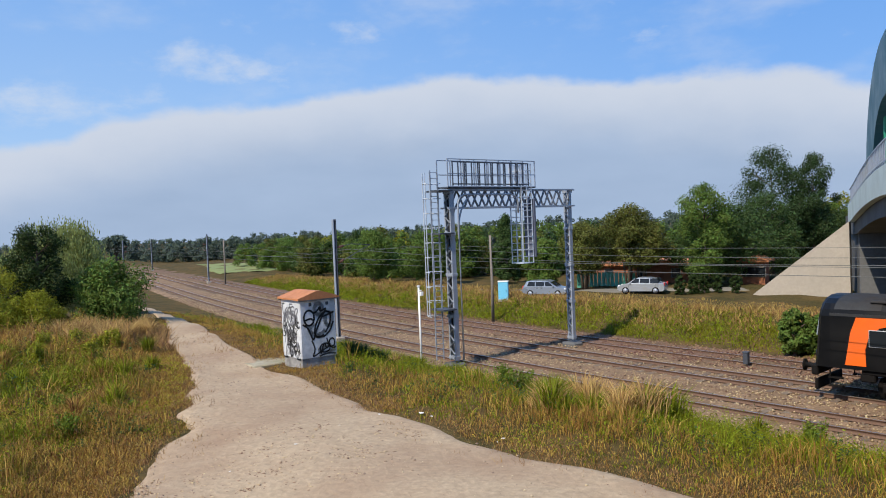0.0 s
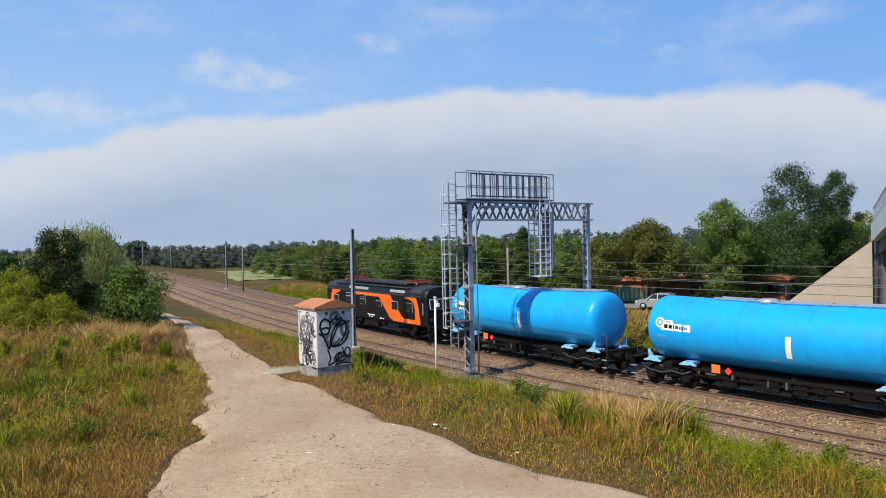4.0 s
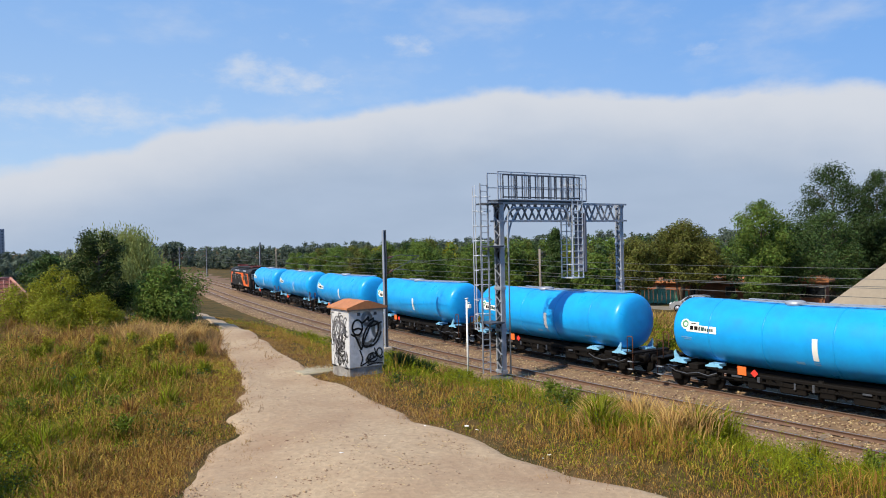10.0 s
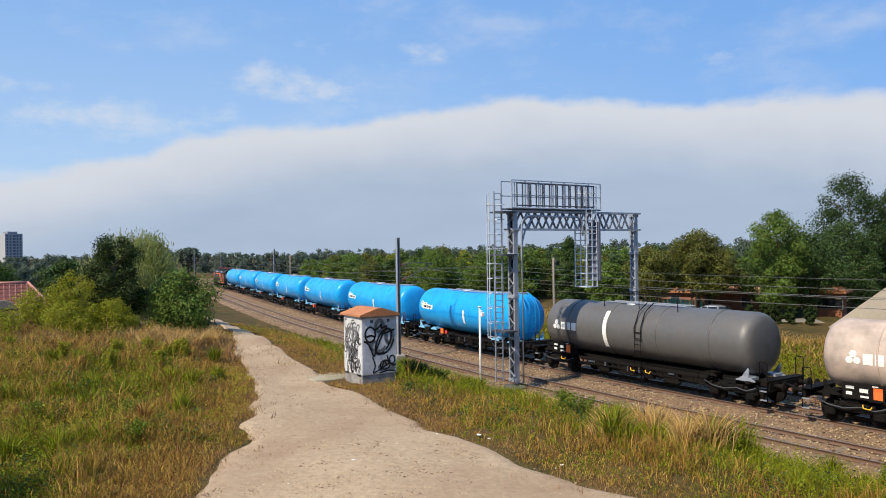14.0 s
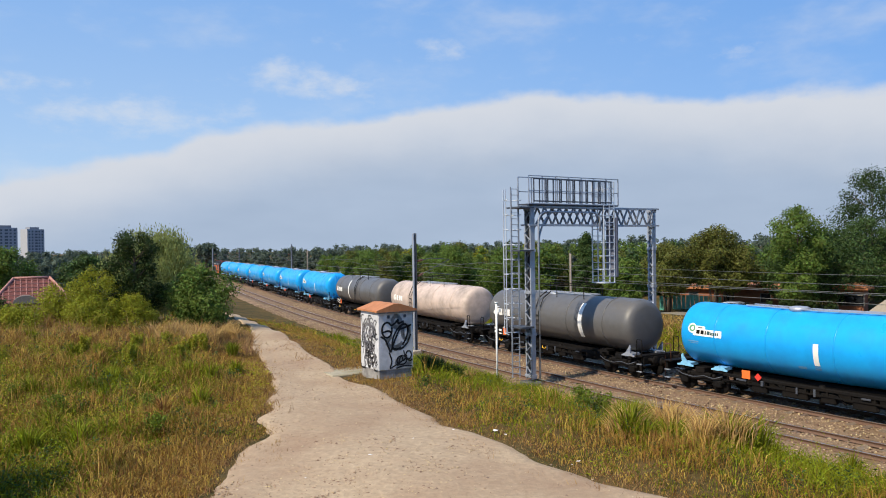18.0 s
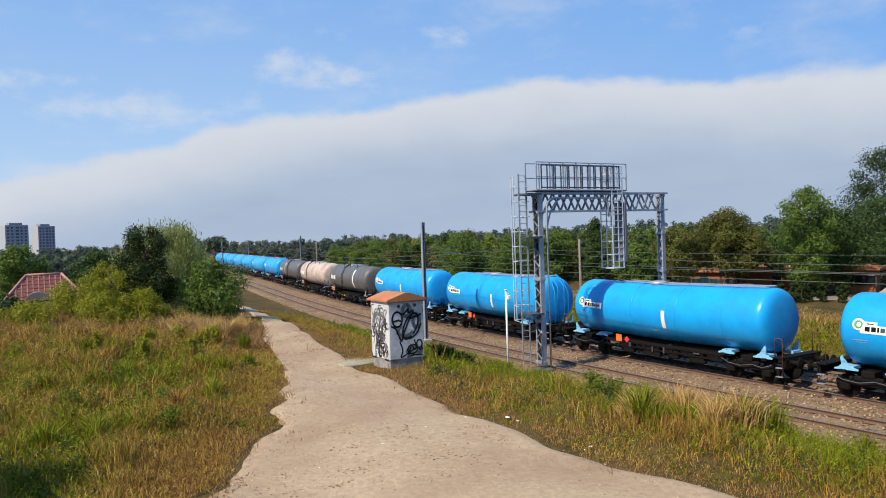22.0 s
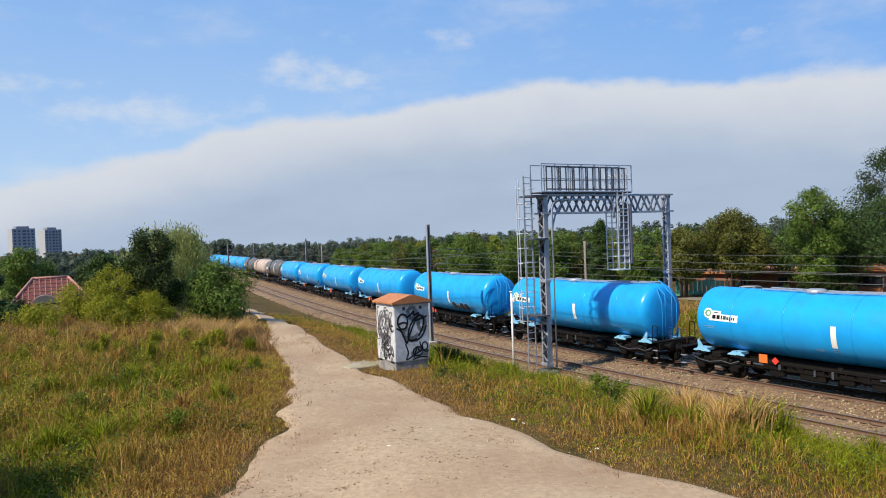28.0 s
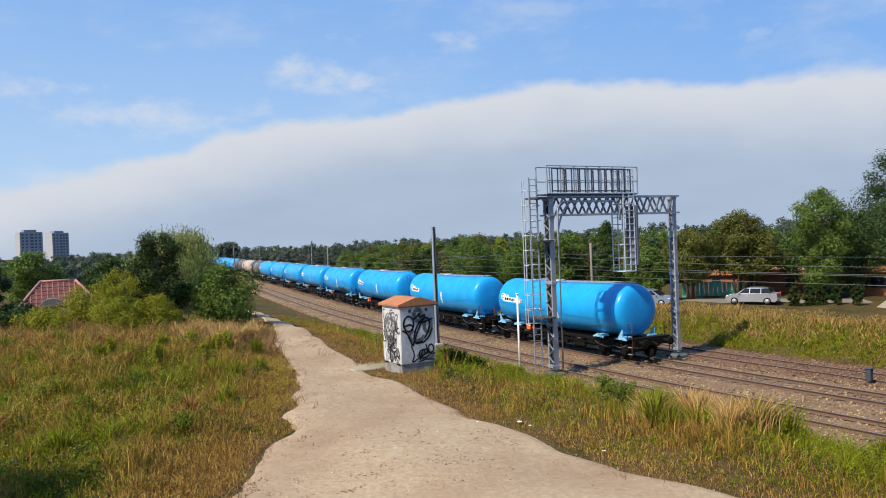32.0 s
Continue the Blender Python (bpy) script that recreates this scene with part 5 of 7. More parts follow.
# ---- masts, wires and other trackside things ----
def mast(s, n, h, label, base=-0.3, arms=True, w=0.22):
    m = thing("catenary_mast", at_rail(s, n, base), label, "mast", "masts of the line")
    # flange tones hold the light: lit side pale, shaded side and web dark
    for y, ma in ((-w / 2 + 0.03, M_GALV_DARK), (w / 2 - 0.03, M_GALV)):
        b = Build()
        b.box((0, y, (h - base) / 2), (0.20, 0.07, h - base), bevel=0.01)
        part("flange", b, ma, m)
    b = Build()
    b.box((0, 0, (h - base) / 2), (0.05, w - 0.1, h - base - 0.02))
    part("web", b, M_GALV_DARK, m)
    b = Build()
    b.box((0, 0, 0.1), (0.6, 0.6, 0.6), bevel=0.05)
    part("footing", b, M_CONCRETE, m)
    if arms:
        d = -1 if n > 0 else 1
        b = Build()
        b.tube([(0, 0, 5.9 - base), (0, d * 1.2, 6.1 - base), (0, d * 2.6, 6.0 - base)], 0.022, 6)
        b.tube([(0, 0, 4.8 - base), (0, d * 2.6, 6.0 - base)], 0.024, 6)
        b.tube([(0, d * 0.9, 5.2 - base), (0, d * 3.0, 4.9 - base)], 0.018, 6)
        part("cantilever", b, M_GALV_DARK, m)
        for z in (5.9, 4.8):
            b = Build()
            b.tube([(0, d * 0.2, z - base + (0.03 if z > 5 else 0.12)), (0, d * 0.62, z - base + (0.1 if z > 5 else 0.32))], 0.075, 10)
            part("insulator", b, material_cache("insulator_brown", (0.16, 0.07, 0.04), rough=0.3), m, "brown glazed insulator")
    return m


MASTS = [(20.4, 5.85, 7.75), (95.5, -3.1, 7.6), (124.0, 6.5, 7.2), (-34.0, 6.7, 7.7), (-34.0, -3.2, 7.7), (160.0, -3.2, 7.2), (200.0, 6.6, 7.2)]
for _k, (_s1, _n1, _h1) in enumerate(MASTS):
    mast(_s1, _n1, _h1, "pale steel catenary mast beside the track")


def wooden_pole(x, y, h, label):
    z = gz(x, y)
    p = thing("wooden_pole", pose(x, y, z - 0.3), label, "pole", "wooden poles")
    b = Build()
    b.tube([(0, 0, 0), (0.03, 0, h * 0.5), (0.0, 0.02, h + 0.3)], [0.13, 0.11, 0.085], 10)
    part("pole", b, M_WOOD_POLE, p)
    for k in range(3):
        b = Build()
        b.tube([(-0.18, 0, h - 0.1 - 0.3 * k), (0.2, 0, h - 0.1 - 0.3 * k)], 0.02, 6)
        b.tube([(0.2, 0, h - 0.1 - 0.3 * k), (0.2, 0, h + 0.05 - 0.3 * k)], 0.035, 6)
        part("insulator_hook", b, M_GALV_DARK, p)


wooden_pole(3.54, 54.9, 6.5, "weathered wooden pole in the dry grass bank")
wooden_pole(-33.5, 112.3, 6.9, "distant weathered wooden pole beside the field")


def wire(name, n, z0, sag, s_list, label, r=0.011):
    """A wire strung from support to support."""
    b, pts = Build(), []
    for sa, sb in zip(s_list[:-1], s_list[1:]):
        for t in np.linspace(0, 1, 13)[:-1]:
            s = sa + (sb - sa) * t
            x, y = rail_pos(s, n)
            pts.append((float(x), float(y), z0 - sag * 4 * t * (1 - t)))
    b.tube(pts, r, 5)
    me = b.mesh(name)
    tagged(link(name, me, M_WIRE), label, "wire", "wires over the line")


SPANS = [-100, -34, 21, 56, 92, 124, 160, 200, 250]
wire("contact_wire", 0.0, 4.78, 0.03, SPANS, "taut copper contact wire over the running track")
wire("contact_wire", 4.4, 4.78, 0.03, SPANS, "taut copper contact wire over the second track")
wire("messenger_wire", 0.0, 5.75, 0.65, SPANS, "sagging messenger wire over the running track")
wire("messenger_wire", 4.4, 5.75, 0.65, SPANS, "sagging messenger wire over the second track")
wire("line_wire", -3.4, 5.6, 0.25, SPANS, "sagging feeder wire beyond the tracks", 0.010)


def white_post():
    m = at_rail(7.4, 8.3, 0.0)
    x, y = m.translation.x, m.translation.y
    z = gz(x, y)
    p = thing("marker_post", pose(x, y, z, 0, 0, 30), "slim white steel post beside the gantry ladder", "post")
    b = Build()
    b.tube([(0, 0, -0.2), (0, 0, 4.25)], 0.048, 10)
    part("tube", b, M_WHITE, p)
    b = Build()
    b.lathe([(0, 0), (0, 0.09), (0.05, 0.09), (0.06, 0)], 10, Matrix.Translation((0, 0, 4.25)) @ Euler((0, radians(-90), 0)).to_matrix().to_4x4())
    part("cap", b, M_WHITE, p)
    b = Build()
    b.box((0.12, -0.06, 3.9), (0.16, 0.12, 0.2), bevel=0.02)
    b.tube([(0, -0.02, 4.05), (0.14, -0.05, 4.08)], 0.025, 6)
    part("junction_box", b, M_WHITE, p)


white_post()


def slab():
    b = Build()
    x, y = -6.5, 26.9
    z = gz(x, y)
    b.box((0, 0, 0), (1.9, 1.4, 0.2), bevel=0.04)
    t = thing("concrete_slab", pose(x, y, z - 0.05, 0, 0, 38), "worn mossy concrete slab beside the cabinet", "slab")
    part("slab", b, material_cache("mossy_concrete", (0.33, 0.29, 0.205), rough=0.95, grain=0.25, scale=5, dirt=(0.15, 0.14, 0.07), dirt_amount=0.8, dirt_scale=1.2), t)


slab()


def stump():
    m = at_rail(-2.6, -3.4, -0.1)
    p = thing("cable_marker", m, "short dark plastic cable marker beside the rails", "marker")
    b = Build()
    b.box((0, 0, 0.22), (0.24, 0.24, 0.55), bevel=0.03)
    part("post", b, M_GALV_DARK, p)
    b = Build()
    b.box((0, 0, 0.52), (0.3, 0.3, 0.06), bevel=0.02)
    part("cap", b, M_GALV_DARK, p)


stump()


def blue_cabinet():
    x, y = 4.75, 59.3
    p = thing("telecom_cabinet", pose(x, y, gz(x, y), 0, 0, -12), "pale blue steel cabinet in the dry grass", "cabinet")
    b = Build()
    b.box((0, 0, 0.82), (0.8, 0.5, 1.45), bevel=0.02)
    part("body", b, material_cache("cabinet_blue", (0.16, 0.50, 0.72), rough=0.5), p)
    b = Build()
    b.box((0, 0, 1.58), (0.86, 0.56, 0.09), bevel=0.02)
    part("lid", b, M_WHITE, p, "pale lid")
    b = Build()
    b.box((0, 0, 0.05), (0.84, 0.54, 0.2), bevel=0.01)
    part("plinth", b, M_CONCRETE, p)
    b = Build()
    b.box((0.0, -0.256, 0.82), (0.7, 0.012, 1.3))
    d = part("door", b, material_cache("cabinet_blue", (0.16, 0.50, 0.72)), p)
    b = Build()
    b.box((0.26, -0.27, 0.85), (0.03, 0.03, 0.16))
    part("handle", b, M_GALV_DARK, d)


blue_cabinet()


# ---- parked cars ----
def car(x, y, turn, paint, label, estate=True):
    z = gz(x, y)
    c = thing("parked_car", pose(x, y, z, 0, 0, turn) @ Matrix.Scale(0.9, 4), label, "car", "cars parked beyond the tracks")
    L, W = 4.2, 1.72

    def shell(b, prof, inset):
        """Side outline as cross-sections across the width."""
        n = len(prof)
        vs = []
        for y_, k in ((-W / 2, 1), (-W / 2 + 0.08, 0), (W / 2 - 0.08, 0), (W / 2, 1)):
            for px_, pz in prof:
                vs.append((px_ * (1 - 0.012 * k), y_ * (1 - inset * max(0, pz - 0.9)), pz - 0.03 * k * (pz > 0.6)))
        fs = []
        for r_ in range(3):
            for j in range(n):
                fs.append((r_ * n + j, r_ * n + (j + 1) % n, (r_ + 1) * n + (j + 1) % n, (r_ + 1) * n + j))
        fs += [tuple(range(n)), tuple(3 * n + j for j in reversed(range(n)))]
        b.add(vs, fs, False)

    b = Build()
    shell(b, [(-2.08, 0.38), (-2.1, 0.62), (-2.02, 0.92), (-1.5, 0.98), (0.95, 0.95), (1.75, 0.80), (2.05, 0.66), (2.1, 0.42), (1.9, 0.26), (-1.9, 0.26)], 0.0)
    part("body", b, paint, c)
    b = Build()
    top = [(-1.95, 0.93), (-1.72, 1.36), (-1.35, 1.47), (0.1, 1.48), (0.45, 1.38), (1.15, 0.93)] if estate else [(-1.6, 0.93), (-1.1, 1.36), (-0.7, 1.44), (0.2, 1.44), (0.5, 1.35), (1.15, 0.93)]
    shell(b, top, 0.28)
    part("cabin", b, paint, c)
    for sy in (-1, 1):
        for x0, x1, xt0, xt1 in ((-1.6, -0.85, -1.45, -0.85), (-0.77, 0.05, -0.77, 0.02), (0.13, 0.92, 0.10, 0.42)):
            b = Build()
            ya, yb = W / 2 * (1 - 0.28 * 0.08) + 0.004, W / 2 * (1 - 0.28 * 0.47) + 0.004
            vs = [(x0, sy * ya, 0.98), (x1, sy * ya, 0.98), (xt1, sy * yb, 1.37), (xt0, sy * yb, 1.37)]
            vs += [(vx, vy - sy * 0.02, vz) for vx, vy, vz in vs]
            b.add(vs, [(0, 1, 2, 3), (7, 6, 5, 4), (0, 4, 5, 1), (1, 5, 6, 2), (2, 6, 7, 3), (3, 7, 4, 0)])
            part("side_window", b, M_GLASS, c)
        b = Build()
        b.box((0.9, sy * (W / 2 + 0.07), 0.98), (0.14, 0.16, 0.12), bevel=0.03)
        part("mirror", b, paint, c)
        b = Build()
        b.box((1.93, sy * 0.62, 0.68), (0.22, 0.36, 0.16), bevel=0.04)
        part("headlight", b, M_WHITE, c)
        b = Build()
        b.box((-2.04, sy * 0.68, 0.86), (0.1, 0.2, 0.3), bevel=0.03)
        part("tail_light", b, M_RED, c)
    b = Build()
    b.box((0, 0, 0), (0.62, 1.35, 0.02), Euler((0, radians(32), 0)).to_matrix())
    part("windscreen", b, M_GLASS, c, "", pose(0.83, 0, 1.18))
    b = Build()
    b.box((0, 0, 0), (0.02, 1.3, 0.4), Euler((0, radians(28), 0)).to_matrix())
    part("rear_window", b, M_GLASS, c, "", pose(-1.87 if estate else -1.4, 0, 1.17))
    for wx in (-1.3, 1.32):
        for sy in (-1, 1):
            b = Build()
            b.lathe([(-0.1, 0.2), (-0.1, 0.29), (-0.08, 0.31), (0.08, 0.31), (0.1, 0.29), (0.1, 0.2)], 20, Matrix.Translation((wx, sy * (W / 2 - 0.08), 0.31)) @ Euler((0, 0, radians(90))).to_matrix().to_4x4())
            w = part("wheel", b, M_UNDER, c)
            b = Build()
            b.lathe([(0, 0.0), (0, 0.2), (0.03, 0.21)], 16, Matrix.Translation((wx, sy * (W / 2 + 0.02), 0.31)) @ Euler((0, 0, radians(90 if sy > 0 else -90))).to_matrix().to_4x4())
            part("rim", b, M_GALV, w)


M_CAR_SILVER = material("silver_paint", (0.42, 0.44, 0.47), 0.3, 0.5, grain=0.03, coat=0.6)
M_CAR_BLUE = material("steel_blue_paint", (0.27, 0.31, 0.38), 0.3, 0.4, grain=0.03, coat=0.6)
car(8.4, 60.2, -28, M_CAR_BLUE, "silver-blue hatchback parked in dry grass")
car(15.9, 58.9, 152, M_CAR_SILVER, "silver saloon car parked below a tree", False)


# ---- things far off ----
def low_house(x, y, turn, w, d, h, wall, roofm, label, rise=1.6, rows=True):
    z = gz(x, y)
    hs = thing("house", pose(x, y, z, 0, 0, turn), label, "house")
    b = Build()
    b.box((0, 0, h / 2 - 0.2), (w, d, h + 0.4))
    part("wall", b, wall, hs)
    b = Build()
    b.prism([(-w / 2 - 0.4, h), (w / 2 + 0.4, h), (w / 2 + 0.4, h + 0.15), (w * 0.22, h + rise), (-w * 0.22, h + rise), (-w / 2 - 0.4, h + 0.15)], -d / 2 - 0.4, d / 2 + 0.4)
    part("roof", b, roofm, hs)
    for k in range(3):
        b = Build()
        b.box((-w * 0.3 + k * w * 0.3, -d / 2 - 0.01, h * 0.55), (0.9, 0.06, 0.9))
        wf = part("window", b, M_WOOD_POLE, hs)
        b = Build()
        b.box((-w * 0.3 + k * w * 0.3, -d / 2 - 0.03, h * 0.55), (0.76, 0.06, 0.76))
        part("pane", b, M_GLASS, wf)
    return hs


def hip_house():
    """A house with a hipped red tile roof and an eyebrow dormer."""
    x, y = -50.1, 70.5
    z = gz(x, y) - 1.8
    hs = thing("house", pose(x, y, z, 0, 0, 36), "house with red tiled hip roof behind bushes", "house")
    b = Build()
    b.box((0, 0, 0.7), (8.0, 6.0, 1.4))
    part("wall", b, M_WHITE, hs)
    b = Build()
    hw, hd, h0, h1 = 4.3, 3.5, 1.3, 4.55
    vs = [(-hw, -hd, h0), (hw, -hd, h0), (hw, hd, h0), (-hw, hd, h0), (-1.6, 0, h1), (1.6, 0, h1)]
    b.add(vs, [(0, 1, 5, 4), (1, 2, 5), (2, 3, 4, 5), (3, 0, 4), (0, 3, 2, 1)])
    rf = part("roof", b, material_cache("red_tile", (0.15, 0.04, 0.032), rough=0.7, grain=0.3, scale=6), hs)
    for k in range(9):
        b = Build()
        f = (k + 0.5) / 9
        b.bar((-hw + (hw - 1.6) * f, -hd + hd * f - 0.02, h0 + (h1 - h0) * f + 0.03), (hw - (hw - 1.6) * f, -hd + hd * f - 0.02, h0 + (h1 - h0) * f + 0.03), 0.09, 0.07)
        part("tile_course", b, material_cache("red_tile_pale", (0.36, 0.17, 0.14), rough=0.7, grain=0.4, scale=5), rf)
    for k in range(17):
        x0 = -hw + 2 * hw * (k + 0.5) / 17
        f = min(1.0, (hw - abs(x0)) / (hw - 1.6))
        b = Build()
        b.bar((x0, -hd - 0.02, h0 + 0.03), (x0, -hd + hd * f - 0.02, h0 + (h1 - h0) * f + 0.03), 0.08, 0.06)
        part("tile_ridge", b, material_cache("red_tile_pale", (0.52, 0.22, 0.17), rough=0.7, grain=0.4, scale=5), rf)
    for xs, xe in ((-hw, -1.6), (hw, 1.6)):
        b = Build()
        b.tube([(xs, -hd, h0 + 0.08), (xe, 0, h1 + 0.08)], 0.13, 8)
        part("hip_tiles", b, material_cache("red_tile_pale", (0.52, 0.22, 0.17)), rf)
    b = Build()
    b.tube([(-1.6, 0, h1 + 0.06), (1.6, 0, h1 + 0.06)], 0.13, 8)
    part("ridge_tiles", b, material_cache("red_tile_pale", (0.52, 0.22, 0.17)), rf)
    b = Build()
    pts = [(1.1 * math.cos(a), h0 + 0.25 + 0.8 * math.sin(a)) for a in np.linspace(0, math.pi, 9)]
    b.prism([(px_ - 0.6, pz + 0.6) for px_, pz in pts], -hd + 0.5, -hd + 2.4)
    part("dormer", b, M_WOOD_POLE, hs, "brown arched dormer")


hip_house()
M_SHED = material("orange_boards", (0.24, 0.085, 0.038), 0.8, grain=0.25, scale=2.0, dirt=(0.25, 0.10, 0.05), dirt_amount=0.5)
low_house(19.8, 71.5, -28, 10.5, 4.5, 1.6, M_SHED, M_TILE_RED, "low orange garden house behind trees", 0.45)
low_house(27.0, 63.5, -35, 1.8, 1.8, 1.9, M_SHED, M_TILE_RED, "small brown garden shed beside the bridge wing", 0.5)


def tower(x, y, turn, w, d, h, label):
    t = thing("apartment_tower", pose(x, y, -8, 0, 0, turn), label, "apartment tower", "far apartment towers")
    b = Build()
    b.box((0, 0, h / 2), (w, d, h))
    part("wall", b, material_cache("tower_wall", (0.33, 0.34, 0.37), rough=0.9), t)
    b = Build()
    b.box((0, 0, h + 1.2), (w * 0.55, d * 0.6, 2.6))
    part("roof_house", b, material_cache("tower_roof", (0.20, 0.21, 0.24)), t)
    nf = 11
    dark = material_cache("tower_window", (0.075, 0.085, 0.11), rough=0.3)
    for k in range(nf):
        for j, fx in enumerate((-0.38, -0.2, 0.02, 0.2, 0.38)):
            b = Build()
            b.box((fx * w, -d / 2, 3 + (h - 4) * (k + 0.5) / nf), (w * (0.09 if j != 2 else 0.14), 0.5, (h - 4) / nf * 0.55))
            part("window", b, dark, t)
        b = Build()
        b.box((w / 2, 0, 3 + (h - 4) * (k + 0.5) / nf), (0.5, d * 0.5, (h - 4) / nf * 0.5))
        part("window", b, dark, t)


tower(-543, 720, 52, 22, 17, 41, "grey concrete apartment tower on the horizon")
tower(-577, 814, 58, 19, 19, 42, "pale concrete apartment tower on the horizon")


def fence():
    f = thing("garden_fence", Matrix(), "pale turquoise board fence behind the meadow", "fence")
    tq = material_cache("turquoise_boards", (0.10, 0.38, 0.30), rough=0.7)
    for k in range(14):
        x, y = 12.2 + 0.36 * k, 66.5 - 0.08 * k
        b = Build()
        b.box((x, y, gz(x, y) + 0.62), (0.33, 0.05, 1.25))
        part("board", b, tq, f)


fence()
strip("asphalt_lane", [(-26, 108, -22, 108), (-17, 94, -13.4, 93), (-11, 85, -7.0, 83.6), (-3.5, 74.5, -0.5, 72.5), (4.0, 67.5, 5.6, 65.0), (14, 63.5, 14.5, 60.6), (24, 60.5, 24.0, 57.8)],
      material("lane_grey", (0.17, 0.155, 0.13), 0.9, grain=0.15, scale=6, dirt=(0.21, 0.18, 0.11), dirt_amount=0.7, dirt_scale=0.3), 0.05, "pale worn lane between trees and meadow", seed=9, category="lane")
strip("green_field", [(-66, 196, -32, 186), (-54, 168, -30, 160), (-47, 148, -31, 143), (-42, 138, -33, 136)], M_FIELD, 0.05, "green crop field behind the railway", seed=10, category="field")


# ---- spray paint on the cabinet ----
def spray(parent, strokes, place, material_, r=0.022, name="spray_tag"):
    """Strokes are chains of (across, up); place turns them into the wall's space."""
    for chain in strokes:
        b = Build()
        pts = np.array(chain, float)
        k = np.linspace(0, len(pts) - 1, (len(pts) - 1) * 5 + 1)
        xs, ys = np.interp(k, range(len(pts)), pts[:, 0]), np.interp(k, range(len(pts)), pts[:, 1])
        for _ in range(4):
            xs[1:-1] = (xs[:-2] + xs[1:-1] * 2 + xs[2:]) / 4
            ys[1:-1] = (ys[:-2] + ys[1:-1] * 2 + ys[2:]) / 4
        for (x0, y0), (x1, y1) in zip(zip(xs[:-1], ys[:-1]), zip(xs[1:], ys[1:])):
            dx, dy = x1 - x0, y1 - y0
            ln = math.hypot(dx, dy) or 1
            ux, uy = -dy / ln * r, dx / ln * r
            ex, ey = dx / ln * r * 0.5, dy / ln * r * 0.5
            vs = [place(x0 - ex + ux, y0 - ey + uy), place(x0 - ex - ux, y0 - ey - uy), place(x1 + ex - ux, y1 + ey - uy), place(x1 + ex + ux, y1 + ey + uy)]
            b.add(vs, [(0, 1, 2, 3)])
        link(name, b.mesh(name), material_, parent)


def paint_cabinet():
    front = lambda a, u: (a, -CAB_D / 2 - 0.004, u)              # the face that looks to the line
    left = lambda a, u: (-CAB_W / 2 - 0.004, -a, u)              # the face that looks up the path
    ring = lambda cx, cy, rx, ry, a0, a1, tilt=0.0: [(cx + rx * math.cos(a) * math.cos(tilt) - ry * math.sin(a) * math.sin(tilt), cy + rx * math.cos(a) * math.sin(tilt) + ry * math.sin(a) * math.cos(tilt)) for a in np.linspace(a0, a1, 14)]
    spray(CAB, [ring(-0.36, 1.72, 0.2, 0.27, 0.6, 6.6), [(-0.5, 1.65), (-0.3, 1.70), (-0.18, 1.62)], ring(0.16, 1.45, 0.25, 0.5, -0.4, 5.6, -0.5),
                [(-0.6, 1.5), (-0.42, 1.4), (-0.3, 1.1), (-0.22, 0.9), (-0.12, 1.2), (0.0, 1.45), (0.15, 1.75), (0.3, 1.95)], [(0.15, 1.72), (0.4, 1.78), (0.6, 1.85)], [(-0.2, 1.85), (-0.02, 1.95), (0.1, 2.1), (0.06, 1.9), (0.3, 2.0)],
                [(-0.12, 1.05), (0.2, 1.0), (0.45, 1.2), (0.58, 1.5)]], front, M_SPRAY, 0.034)
    spray(CAB, [[(-0.28, 0.92), (-0.15, 0.6), (-0.3, 0.32), (0.05, 0.5), (0.3, 0.62)], ring(0.22, 0.62, 0.2, 0.16, 0, 6.0), [(0.0, 0.35), (0.3, 0.42), (0.62, 0.38)], ring(0.5, 0.78, 0.11, 0.15, 0, 6.2), [(0.3, 0.95), (0.36, 0.72), (0.55, 0.55), (0.64, 0.62)],
                [(0.05, 0.42), (0.2, 0.85), (0.28, 0.55), (0.42, 0.75)]], front, M_SPRAY, 0.026)
    r = np.random.RandomState(4)
    strokes = []
    for k in range(46):
        cx, cy = r.uniform(-0.58, 0.58), 0.35 + 1.7 * (k / 45)
        strokes.append(ring(cx, cy, r.uniform(0.05, 0.2), r.uniform(0.1, 0.36), r.uniform(0, 3), r.uniform(3.5, 7), r.uniform(-0.7, 0.7)))
    strokes += [[(r.uniform(-0.6, 0.6), r.uniform(0.3, 2.1)) for _ in range(4)] for _ in range(9)]
    strokes = [[(min(0.66, max(-0.66, a)), min(2.2, max(0.3, u))) for a, u in s_] for s_ in strokes]
    spray(CAB, strokes[:34], left, M_SPRAY, 0.021)
    spray(CAB, strokes[34:], left, M_SPRAY_GREY, 0.026, "faded_tag")
    haze = [ring(0.02, 2.0, 0.16, 0.2, 0, 6.3), ring(0.4, 1.62, 0.14, 0.24, 0, 6.3), ring(-0.05, 1.3, 0.3, 0.2, 2, 6), ring(0.3, 0.55, 0.3, 0.1, 0, 6)]
    spray(CAB, haze, lambda a, u: (a, -CAB_D / 2 - 0.002, u), material_cache("haze_spray", (0.30, 0.33, 0.36), rough=0.8, grain=0.3), 0.07, "faded_tag")
    spray(CAB, [ring(0.0, 1.5, 0.45, 0.4, 0, 5.5), ring(0.1, 0.8, 0.4, 0.3, 1, 6.5)], lambda a, u: (-CAB_W / 2 - 0.002, -a, u), M_SPRAY_GREY, 0.05, "faded_tag")
    for a in (-0.3, 0.36):
        b = Build()
        b.box((a, -CAB_D / 2 - 0.008, 2.18), (0.11, 0.03, 0.11), bevel=0.01)
        part("vent", b, M_GALV_DARK, CAB, "small square vent")


paint_cabinet()

